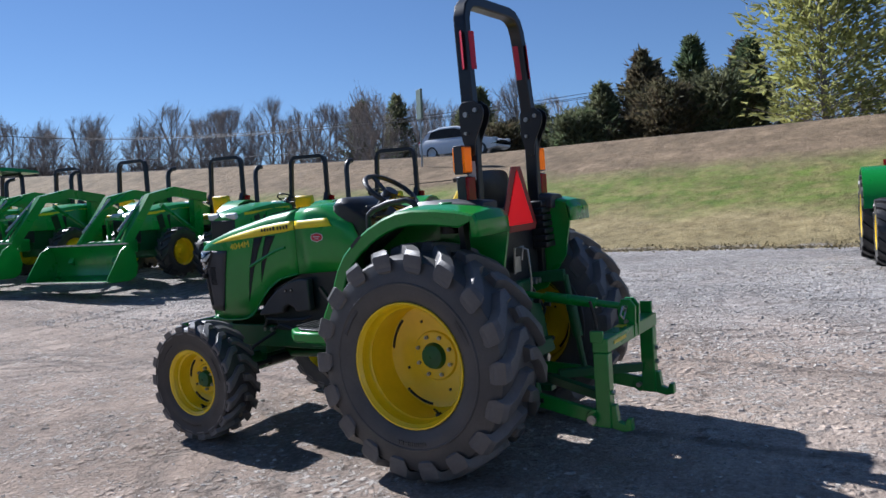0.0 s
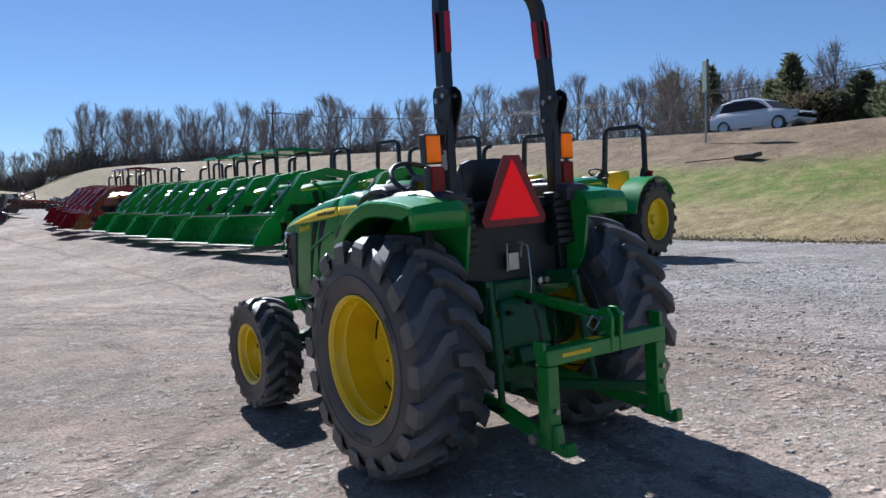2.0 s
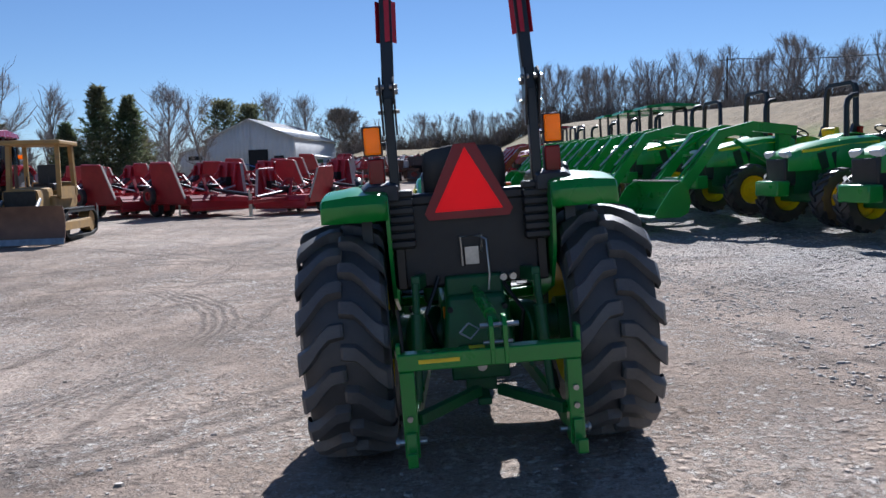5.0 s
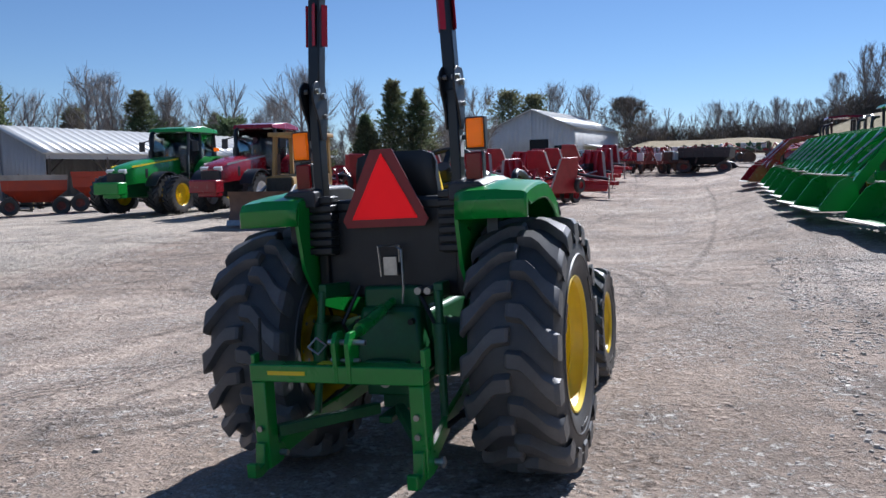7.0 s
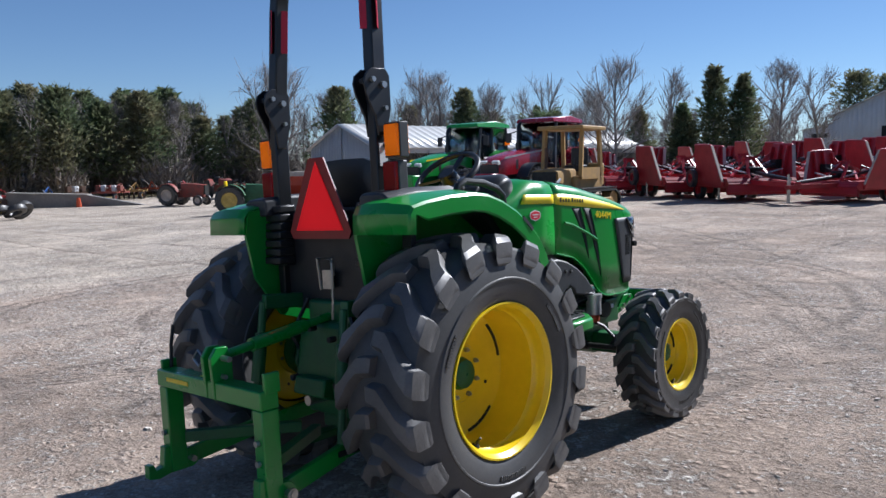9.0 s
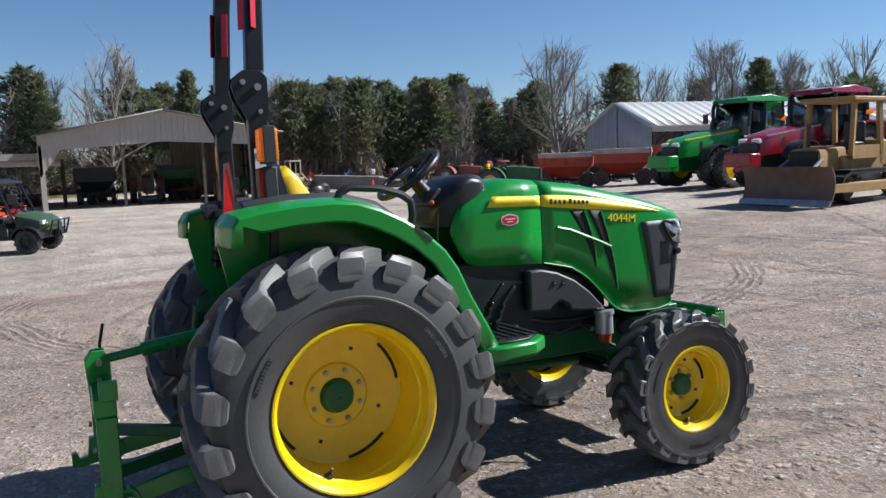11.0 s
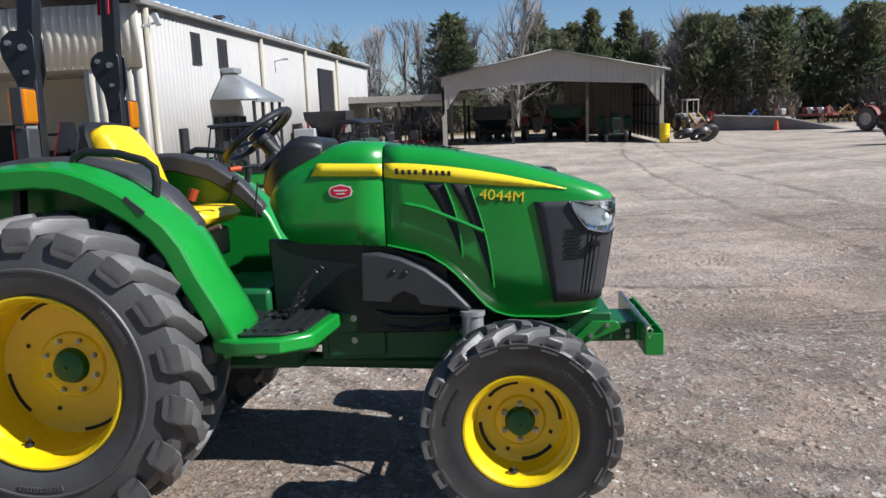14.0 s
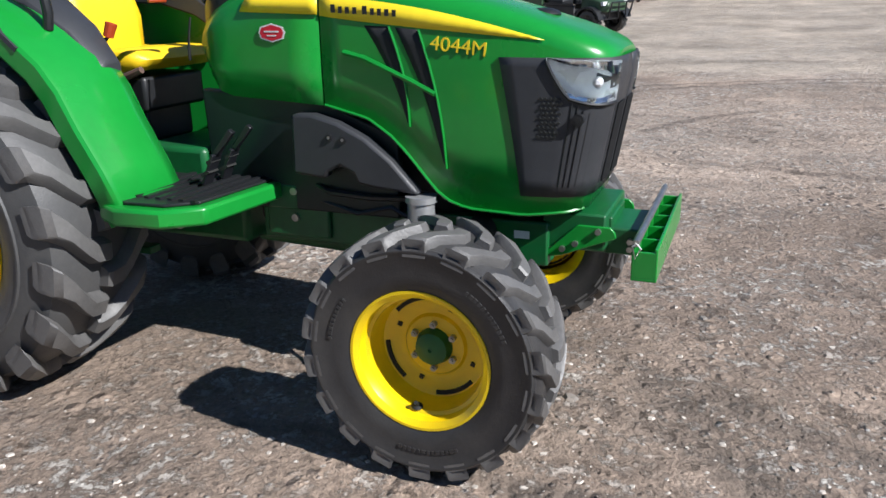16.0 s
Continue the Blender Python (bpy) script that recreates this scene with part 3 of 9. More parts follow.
for i in range(9):
    for j in range(4):
        y = 1.26 + i * 0.028
        for s in (1, -1):
            part("vent_slot", MB().box((s * (0.07 + j * 0.022), y + j * 0.008, lerp_table(HT, y) + 0.001), (0.014, 0.012, 0.004), (-6, 0, 0)), DARK_IN, hood_o)
part("hood_cap", MB().ball((0.0, 1.86, 1.272), 0.045, 12, (1.2, 1.3, 0.45)), BLACK, hood_o)

# dash, column and steering wheel
dash = MB().loft([[(-w, y, z0), (-w, y, z1 - 0.03), (-w * 0.8, y, z1), (w * 0.8, y, z1), (w, y, z1 - 0.03), (w, y, z0)] for w, y, z0, z1 in ((0.12, 0.665, 1.22, 1.30), (0.16, 0.70, 1.2, 1.345), (0.19, 0.75, 1.2, 1.395), (0.205, 0.80, 1.2, 1.438), (0.205, 0.85, 1.2, 1.456), (0.19, 0.905, 1.3, 1.448), (0.17, 0.94, 1.38, 1.436))], closed=True)
part("dashboard", dash, BLACK, tractor, "black plastic dashboard", bevel=0.01)
part("instrument_panel", MB().box((0, 0.690, 1.355), (0.24, 0.10, 0.02), (47, 0, 0)), GREY_P, tractor, bevel=0.006)
part("steering_column", MB().cyl((0, 0.78, 1.28), (0, 0.635, 1.45), 0.045, 0.032, 14), BLACK, tractor)
swm = pose(0, 0.615, 1.468, 38, 0, 0)
sw = MB()
sw.tube([swm @ Vector((0.172 * math.cos(2 * math.pi * i / 40), 0.172 * math.sin(2 * math.pi * i / 40), 0)) for i in range(40)], 0.0155, 10, closed=True)
for a in (90, 210, 330):
    sw.bar(swm @ Vector((0.03 * math.cos(radians(a)), 0.03 * math.sin(radians(a)), -0.02)), swm @ Vector((0.168 * math.cos(radians(a)), 0.168 * math.sin(radians(a)), 0)), 0.03, 0.012)
sw.cyl(swm @ Vector((0, 0, -0.045)), swm @ Vector((0, 0, 0.012)), 0.05, 0.042, 16)
part("steering_wheel", sw, BLACK, tractor, "black three-spoke steering wheel")
lev = MB().tube([(0.16, 0.66, 1.335), (0.22, 0.63, 1.335), (0.27, 0.60, 1.33)], 0.006, 6)
part("throttle_lever", lev, BLACK_M, tractor)
part("throttle_knob", MB().cyl((0.25, 0.612, 1.331), (0.30, 0.585, 1.328), 0.011, 0.009, 8), ORANGE_P, tractor, "orange lever grip")
part("key_tag", MB().tube([(0.2, 0.665, 1.27), (0.205, 0.655, 1.2), (0.205, 0.652, 1.17)], 0.004, 5).box((0.205, 0.652, 1.15), (0.012, 0.004, 0.05)), IRON, tractor)

# seat
WARP[0] = lambda x, y, z: (1.06 * x, 1.045 * y + 0.03, 1.038 * z + 0.012)
def cushion(pts, half, roll=0.05):
    """A padded shape: (y, z) outline stations swept over x with rounded sides."""
    rings = []
    for xs, k in ((-1.0, 0.75), (-0.93, 0.92), (-0.7, 1.0), (0, 1.02), (0.7, 1.0), (0.93, 0.92), (1.0, 0.75)):
        cy, cz = sum(p[0] for p in pts) / len(pts), sum(p[1] for p in pts) / len(pts)
        rings.append([(half * xs, cy + (y - cy) * k, cz + (z - cz) * k) for y, z in pts])
    return MB().loft(rings, closed=True)


part("seat_cushion", cushion([(-0.06, 1.07), (0.02, 1.055), (0.30, 1.06), (0.40, 1.075), (0.43, 1.11), (0.40, 1.145), (0.28, 1.15), (0.08, 1.135), (-0.02, 1.15), (-0.07, 1.12)], 0.235), YELLOW_SEAT, tractor, "yellow vinyl seat cushion", sharp=60)
part("seat_back", cushion([(0.03, 1.10), (0.10, 1.13), (0.10, 1.25), (0.055, 1.38), (-0.01, 1.48), (-0.05, 1.52), (-0.10, 1.50), (-0.105, 1.44), (-0.06, 1.3), (-0.04, 1.15)], 0.180), YELLOW_SEAT, tractor, "yellow vinyl seat back", sharp=60)
part("seat_shell", cushion([(-0.02, 1.08), (0.02, 1.13), (-0.03, 1.3), (-0.075, 1.45), (-0.095, 1.535), (-0.125, 1.535), (-0.145, 1.44), (-0.10, 1.28), (-0.075, 1.1)], 0.205), BLACK, tractor, "black shell behind the seat")
part("seat_base", MB().box((0, 0.16, 0.98), (0.34, 0.42, 0.13)).box((0, 0.16, 0.86), (0.26, 0.34, 0.14)), BLACK, tractor, bevel=0.015)

# fenders
WARP[0] = None
FO = [(-0.412, 1.268), (-0.408, 1.35), (-0.38, 1.39), (-0.30, 1.408), (-0.15, 1.425), (0.0, 1.43), (0.1, 1.42), (0.2, 1.388), (0.3, 1.34), (0.4, 1.275), (0.49, 1.195), (0.55, 1.11), (0.605, 0.99), (0.68, 0.855), (0.757, 0.70)]
for s in (1, -1):
    rings = []
    for i, (y, z) in enumerate(FO):
        a = FO[max(0, i - 1)]
        c = FO[min(len(FO) - 1, i + 1)]
        ty, tz = c[0] - a[0], c[1] - a[1]
        ln = math.hypot(ty, tz)
        ny, nz = -tz / ln, ty / ln
        xo = 0.735 - 0.025 * sstep(0.3, 0.75, y)
        lip_d = 0.10 if i > 2 else 0.03
        ring = []
        for x, d in ((0.405, -0.004), (0.46, 0.006), (0.60, 0.008), (0.625, 0.002), (xo - 0.026, -0.006), (xo - 0.009, -0.011), (xo, -0.022), (xo, -0.034 - lip_d * 0.5), (xo - 0.006, -0.034 - lip_d * 0.6)):
            ring.append((s * x, y + ny * d, z + nz * d))
        rings.append(ring)
    fo = part("fender", MB().loft(rings, caps=False), GREEN, tractor, "glossy green rear fender", solid=0.012, sharp=24)
    wall = [(-0.40, 1.26), (-0.38, 1.38), (-0.15, 1.41), (0.0, 1.415), (0.1, 1.405), (0.2, 1.375), (0.3, 1.325), (0.4, 1.26), (0.49, 1.18), (0.55, 1.095), (0.605, 0.975), (0.68, 0.84), (0.75, 0.69), (0.30, 0.70), (-0.22, 0.85), (-0.36, 1.05)]
    part("fender_wall", MB().prism(wall, s * 0.400, s * 0.418), GREEN, fo, "green inner fender wall")
    WARP[0] = lambda x, y, z: (1.05 * x, 1.045 * y, 1.04 * z)
    part("console", MB().loft([[(s * a, y, z - 0.05), (s * a, y, z + h), (s * (a + 0.02), y, z + h + 0.012), (s * (b - 0.03), y, z + h + 0.01), (s * b, y, z + h * 0.5), (s * b, y, z - 0.05)] for a, b, y, z, h in ((0.33, 0.50, -0.30, 1.35, 0.02), (0.33, 0.52, -0.15, 1.365, 0.025), (0.33, 0.52, 0.08, 1.36, 0.03), (0.34, 0.51, 0.25, 1.31, 0.035), (0.36, 0.49, 0.40, 1.21, 0.03), (0.38, 0.47, 0.50, 1.11, 0.012))], closed=True), GREY_P, fo, "dark grey control console", bevel=0.008)
    part("grab_handle", MB().tube([(s * 0.545, 0.06, 1.36), (s * 0.545, 0.075, 1.395), (s * 0.545, 0.12, 1.415), (s * 0.545, 0.24, 1.405), (s * 0.545, 0.34, 1.375), (s * 0.545, 0.38, 1.345), (s * 0.545, 0.385, 1.29), (s * 0.545, 0.375, 1.24)], 0.0165, 10), BLACK, fo, "black grab handle")
    part("fender_reflector", MB().box((s * 0.69, 0.36, 1.215), (0.02, 0.09, 0.016), (-40, 0, 0)), GREY_P, fo)
    part("fender_stay", MB().bar((s * 0.50, -0.18, 1.34), (s * 0.50, -0.20, 1.0), 0.05, 0.03), BLACK_M, fo)
    WARP[0] = None
WARP[0] = lambda x, y, z: (1.06 * x, 1.045 * y, 1.038 * z)
lv = MB().tube([(0.40, 0.36, 1.12), (0.36, 0.42, 1.19), (0.35, 0.44, 1.22)], 0.007, 6)
part("hydraulic_lever", lv, BLACK_M, tractor)
part("lever_knob", MB().cyl((0.352, 0.435, 1.21), (0.345, 0.45, 1.255), 0.017, 0.02, 10), ORANGE_P, tractor, "orange lever knob")
part("range_lever", MB().tube([(0.30, 0.28, 1.0), (0.33, 0.40, 1.04), (0.33, 0.47, 1.075)], 0.008, 6).cyl((0.33, 0.45, 1.068), (0.33, 0.54, 1.10), 0.014, 0.012, 8), RUSTY, tractor, "brown lever grip")
part("left_lever", MB().tube([(-0.36, 0.30, 1.1), (-0.34, 0.36, 1.2), (-0.33, 0.38, 1.25)], 0.007, 6).ball((-0.33, 0.385, 1.265), 0.02, 8), BLACK, tractor)

# platform with ribbed mats and pedals
for s in (1, -1):
    st = [(0.16, 0.44), (0.66, 0.60), (0.705, 0.70), (0.69, 0.86), (0.60, 0.965), (0.20, 1.00)]
    po = part("platform", MB().prism([(s * x, y) for x, y in st], 0.655, 0.715, "z"), GREEN, tractor, "green footplate", bevel=0.012)
    part("floor_mat", MB().prism([(s * x, y) for x, y in ((0.2, 0.5), (0.62, 0.62), (0.66, 0.71), (0.65, 0.85), (0.58, 0.93), (0.22, 0.96))], 0.716, 0.726, "z"), BLACK, po, "black ribbed rubber mat", bevel=0.003)
    ribs = MB()
    for i in range(9):
        y = 0.56 + i * 0.045
        ribs.box((s * 0.42, y, 0.729), (0.36 if i > 1 else 0.24, 0.018, 0.008))
    part("mat_rib", ribs, BLACK, po)
for x in (0.30, 0.40):
    pd = part("pedal", MB().bar((x, 0.82, 0.735), (x, 0.87, 0.84), 0.05, 0.012).bar((x, 0.87, 0.84), (x, 0.94, 0.92), 0.02, 0.02), BLACK_M, tractor, "steel pedal with grip holes", bevel=0.003)
    part("pedal_grip", MB().box((x, 0.835, 0.775), (0.052, 0.012, 0.035), (-62, 0, 0)).box((x, 0.855, 0.815), (0.052, 0.012, 0.02), (-62, 0, 0)), IRON, pd)
part("pedal", MB().bar((-0.36, 0.82, 0.74), (-0.36, 0.86, 0.84), 0.06, 0.012).bar((-0.36, 0.86, 0.84), (-0.34, 0.95, 0.92), 0.02, 0.02), BLACK_M, tractor)

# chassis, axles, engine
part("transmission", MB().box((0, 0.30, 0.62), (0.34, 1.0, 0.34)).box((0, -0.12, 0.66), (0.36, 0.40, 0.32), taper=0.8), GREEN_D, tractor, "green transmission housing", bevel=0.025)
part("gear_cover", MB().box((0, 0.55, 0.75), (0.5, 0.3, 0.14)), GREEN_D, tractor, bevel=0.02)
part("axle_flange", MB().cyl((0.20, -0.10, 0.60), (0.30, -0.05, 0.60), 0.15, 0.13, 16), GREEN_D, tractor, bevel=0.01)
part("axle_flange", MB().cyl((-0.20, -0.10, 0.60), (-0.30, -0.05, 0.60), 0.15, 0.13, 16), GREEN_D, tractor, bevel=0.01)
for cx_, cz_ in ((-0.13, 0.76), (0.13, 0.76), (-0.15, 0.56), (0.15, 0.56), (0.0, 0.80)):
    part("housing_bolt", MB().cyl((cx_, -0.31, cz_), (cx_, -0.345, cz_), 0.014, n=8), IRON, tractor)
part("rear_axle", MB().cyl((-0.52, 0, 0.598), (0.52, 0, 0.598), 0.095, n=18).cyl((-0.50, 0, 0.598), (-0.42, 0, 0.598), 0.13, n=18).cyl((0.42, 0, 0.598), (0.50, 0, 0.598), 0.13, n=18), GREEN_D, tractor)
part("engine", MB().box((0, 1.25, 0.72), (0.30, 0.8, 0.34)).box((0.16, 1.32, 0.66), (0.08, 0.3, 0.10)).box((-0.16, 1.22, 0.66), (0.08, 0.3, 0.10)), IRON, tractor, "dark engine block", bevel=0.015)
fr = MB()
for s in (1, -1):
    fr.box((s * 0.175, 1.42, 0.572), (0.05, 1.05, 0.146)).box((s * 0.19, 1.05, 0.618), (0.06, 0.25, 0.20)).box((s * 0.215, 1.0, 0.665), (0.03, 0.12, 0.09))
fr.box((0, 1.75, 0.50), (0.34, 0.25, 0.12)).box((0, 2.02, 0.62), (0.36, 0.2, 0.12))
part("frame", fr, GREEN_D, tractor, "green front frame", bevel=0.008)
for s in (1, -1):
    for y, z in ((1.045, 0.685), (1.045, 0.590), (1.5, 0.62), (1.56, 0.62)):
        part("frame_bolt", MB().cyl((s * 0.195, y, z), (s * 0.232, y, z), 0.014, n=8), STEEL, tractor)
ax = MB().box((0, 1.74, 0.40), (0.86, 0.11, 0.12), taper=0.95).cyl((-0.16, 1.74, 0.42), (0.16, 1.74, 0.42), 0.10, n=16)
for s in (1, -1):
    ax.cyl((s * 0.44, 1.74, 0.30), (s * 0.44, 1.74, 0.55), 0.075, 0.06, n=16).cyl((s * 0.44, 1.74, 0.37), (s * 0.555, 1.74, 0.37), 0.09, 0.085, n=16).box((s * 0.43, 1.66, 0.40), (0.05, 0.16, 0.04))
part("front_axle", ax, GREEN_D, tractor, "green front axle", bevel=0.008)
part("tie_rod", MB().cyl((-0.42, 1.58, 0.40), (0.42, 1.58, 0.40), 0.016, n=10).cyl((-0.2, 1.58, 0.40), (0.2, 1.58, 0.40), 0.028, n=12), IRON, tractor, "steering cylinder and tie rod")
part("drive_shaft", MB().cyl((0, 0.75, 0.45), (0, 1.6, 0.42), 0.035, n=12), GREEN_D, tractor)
fl = part("fuel_filter", MB().cyl((0.27, 1.545, 0.60), (0.27, 1.545, 0.70), 0.045, n=18).cyl((0.27, 1.545, 0.70), (0.27, 1.545, 0.72), 0.052, n=18), SILVER, tractor, "silver filter canister")
part("filter_bowl", MB().cyl((0.27, 1.545, 0.555), (0.27, 1.545, 0.60), 0.030, 0.036, 14), ORANGE_P, fl, "orange filter bowl")
for s in (1, -1):
    part("hose", MB().tube([(s * 0.21, 1.12, 0.72), (s * 0.25, 1.2, 0.70), (s * 0.24, 1.35, 0.69), (s * 0.25, 1.5, 0.70), (s * 0.20, 1.6, 0.62)], 0.011, 7), BLACK, tractor)
    part("hose", MB().tube([(s * 0.22, 1.15, 0.66), (s * 0.24, 1.3, 0.63), (s * 0.23, 1.42, 0.66), (s * 0.21, 1.52, 0.60)], 0.008, 6), BLACK, tractor)
    part("hose", MB().tube([(s * 0.2, 1.5, 0.6), (s * 0.3, 1.6, 0.52), (s * 0.36, 1.62, 0.45), (s * 0.34, 1.6, 0.41)], 0.010, 7), BLACK, tractor)
part("exhaust_outlet", MB().cyl((0.28, 0.66, 0.60), (0.42, 0.70, 0.60), 0.03, n=14), STEEL, tractor)
part("muffler", MB().cyl((0.0, 1.75, 0.62), (0.25, 1.72, 0.60), 0.05, n=14), IRON, tractor)

# front weight bracket
bp = MB()
bp.box((0, 2.293, 0.590), (0.70, 0.010, 0.100)).box((0, 2.262, 0.545), (0.70, 0.066, 0.010)).box((0, 2.230, 0.600), (0.70, 0.010, 0.120))
for x in (-0.345, -0.21, -0.07, 0.07, 0.21, 0.345):
    bp.box((x, 2.262, 0.588), (0.010, 0.062, 0.082))
bo_ = part("front_bumper", bp, GREEN, tractor, "green steel front weight bracket", bevel=0.003)
part("bracket_arm", MB().box((0, 2.11, 0.585), (0.26, 0.24, 0.085)).box((0, 2.05, 0.640), (0.24, 0.16, 0.04)), GREEN_D, bo_, "dark green bracket arm", bevel=0.006)
for s in (1, -1):
    part("side_plate", MB().prism([(1.930, 0.545), (2.035, 0.645), (2.135, 0.645), (2.150, 0.630), (2.155, 0.612), (1.985, 0.540), (1.950, 0.534)], s * 0.180, s * 0.192), GREEN, bo_, "green side plate", bevel=0.003)
    for y, z in ((2.10, 0.630), (2.03, 0.585), (1.99, 0.565), (2.19, 0.590), (2.19, 0.565)):
        part("bracket_bolt", MB().cyl((s * 0.13 if y > 2.17 else s * 0.19, y, z), (s * 0.145 if y > 2.17 else s * 0.202, y, z), 0.010, n=8), STEEL, bo_)
part("bumper_rod", MB().cyl((-0.36, 2.236, 0.656), (0.36, 2.236, 0.656), 0.011, n=10), STEEL, bo_, "zinc rod")
part("rod_clip", MB().tube([(0.365, 2.236, 0.656), (0.372, 2.228, 0.650), (0.372, 2.238, 0.615), (0.370, 2.252, 0.645), (0.365, 2.240, 0.656)], 0.003, 5), STEEL, bo_)
part("frame_label", MB().box((0.2025, 1.86, 0.60), (0.003, 0.05, 0.025)), LABEL_W, tractor)

# rear bulkhead, roll bar, lamps
WARP[0] = lambda x, y, z: (x, y + 0.205, z - 0.055 + 0.04 * sstep(2.1, 2.5, z))
part("rear_bulkhead", MB().box((0, -0.375, 1.17), (0.80, 0.06, 0.46)).box((0, -0.35, 1.40), (0.70, 0.12, 0.07)), BLACK, tractor, "black rear bulkhead", bevel=0.02)
for s in (1, -1):
    rub = part("rubber_bellows", MB().box((s * 0.345, -0.43, 1.31), (0.115, 0.06, 0.30)), BLACK, tractor, "ribbed black rubber panel", bevel=0.006)
    for k in range(7):
        part("bellows_rib", MB().box((s * 0.345, -0.435 - 0.004 * k, 1.44 - 0.042 * k), (0.13, 0.09, 0.034)), BLACK, rub, bevel=0.006)
for s in (1, -1):
    part("roll_bar_post", MB().bar((s * 0.365, -0.40, 0.95), (s * 0.365, -0.40, 1.93), 0.05, 0.075), BLACK_M, tractor, "black lower roll bar post", bevel=0.006)
for s in (1, -1):
    pl = [(-0.50, 1.965), (-0.49, 2.0), (-0.45, 2.03), (-0.37, 2.03), (-0.35, 2.0), (-0.35, 1.86), (-0.385, 1.74), (-0.43, 1.74), (-0.44, 1.82), (-0.49, 1.92)]
    for dx in (-0.034, 0.034):
        X = s * 0.365 + dx
        hp = part("hinge_plate", MB().prism(pl, X - 0.005, X + 0.005), BLACK_M, tractor, "black roll bar hinge plate", bevel=0.002)
        for by_, bz_, br_ in ((-0.455, 1.98, 0.012), (-0.395, 1.96, 0.015), (-0.39, 1.86, 0.010)):
            part("hinge_bolt", MB().cyl((X - 0.021, by_, bz_), (X + 0.021, by_, bz_), br_, n=8), STEEL, hp)
top = []
for s, order in ((-1, 1), (1, -1)):
    side = [(s * 0.362, -0.40, 1.90), (s * 0.350, -0.385, 2.15), (s * 0.338, -0.37, 2.38), (s * 0.330, -0.364, 2.45), (s * 0.305, -0.361, 2.505), (s * 0.26, -0.359, 2.54), (s * 0.20, -0.358, 2.552)]
    top += side if order > 0 else side[::-1]
hoop = part("roll_bar", MB().tube(top, 0.0, rect=(0.062, 0.075)), BLACK_M, tractor, "black folding roll bar", bevel=0.008)
TAPE = material("red_tape", (0.5, 0.012, 0.035), 0.4, spread=0.1)
for s in (1, -1):
    for dx, dy, wx, wy in ((0, -0.040, 0.05, 0.004), (s * 0.034, 0, 0.004, 0.05), (-s * 0.034, 0, 0.004, 0.05)):
        part("reflective_tape", MB().bar((s * 0.3475 + dx, -0.3815 + dy, 2.20), (s * 0.3385 + dx, -0.371 + dy, 2.38), wx if wx > 0.01 else 0.004, wy if wy > 0.01 else 0.004), TAPE, hoop, "red reflective tape")
part("post_label", MB().box((0.392, -0.40, 1.66), (0.003, 0.045, 0.10)).box((-0.392, -0.40, 1.66), (0.003, 0.045, 0.10)), LABEL_W, tractor)
for s in (1, -1):
    wl_ = part("warning_lamp", MB().box((s * 0.462, -0.385, 1.790), (0.086, 0.050, 0.008)).box((s * 0.462, -0.385, 1.646), (0.086, 0.050, 0.008)).box((s * 0.417, -0.385, 1.718), (0.008, 0.050, 0.15)).box((s * 0.507, -0.385, 1.718), (0.008, 0.050, 0.15)).cyl((s * 0.36, -0.39, 1.70), (s * 0.42, -0.39, 1.70), 0.012, n=8), GREY_P, tractor, "grey warning lamp with an amber lens", bevel=0.003)
    part("amber_lens", MB().box((s * 0.462, -0.385, 1.718), (0.082, 0.076, 0.136)), ORANGE, wl_, "amber lens", bevel=0.008)
    tl = part("tail_lamp", MB().box((s * 0.452, -0.385, 1.545), (0.085, 0.055, 0.17)), GREY_P, tractor, "grey tail lamp with red lens", bevel=0.006)
    part("red_lens", MB().box((s * 0.452, -0.420, 1.545), (0.078, 0.022, 0.16)), REDLENS, tl, "dark red lens", bevel=0.006)
part("beacon_stub", MB().cyl((0.49, -0.40, 1.37), (0.49, -0.40, 1.41), 0.02, 0.012, 10), YELLOW, tractor)
cap = part("filler_neck", MB().cyl((-0.50, -0.30, 1.33), (-0.50, -0.30, 1.45), 0.055, 0.05, n=14), BLACK, tractor)
part("filler_cap", MB().cyl((-0.50, -0.30, 1.45), (-0.50, -0.30, 1.50), 0.062, 0.056, 16), GREEN, cap, "green filler cap", bevel=0.005)

# slow-vehicle triangle
so = [(-0.205, 1.295), (0.205, 1.295), (0.225, 1.330), (0.055, 1.672), (-0.055, 1.672), (-0.225, 1.330)]
si = [(-0.172, 1.335), (0.172, 1.335), (0.0, 1.652)]
sg = part("warning_triangle", MB().prism(so, -0.468, -0.464, "y"), SMV_R, tractor, "red warning triangle with fluorescent centre")
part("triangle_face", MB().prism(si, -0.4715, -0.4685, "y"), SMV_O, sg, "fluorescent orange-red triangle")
part("triangle_back", MB().prism(so, -0.4635, -0.4600, "y"), BLACK_M, sg, "dark back of the sign")
part("triangle_bracket", MB().bar((0, -0.455, 1.30), (0, -0.455, 1.55), 0.05, 0.01), BLACK_M, sg)

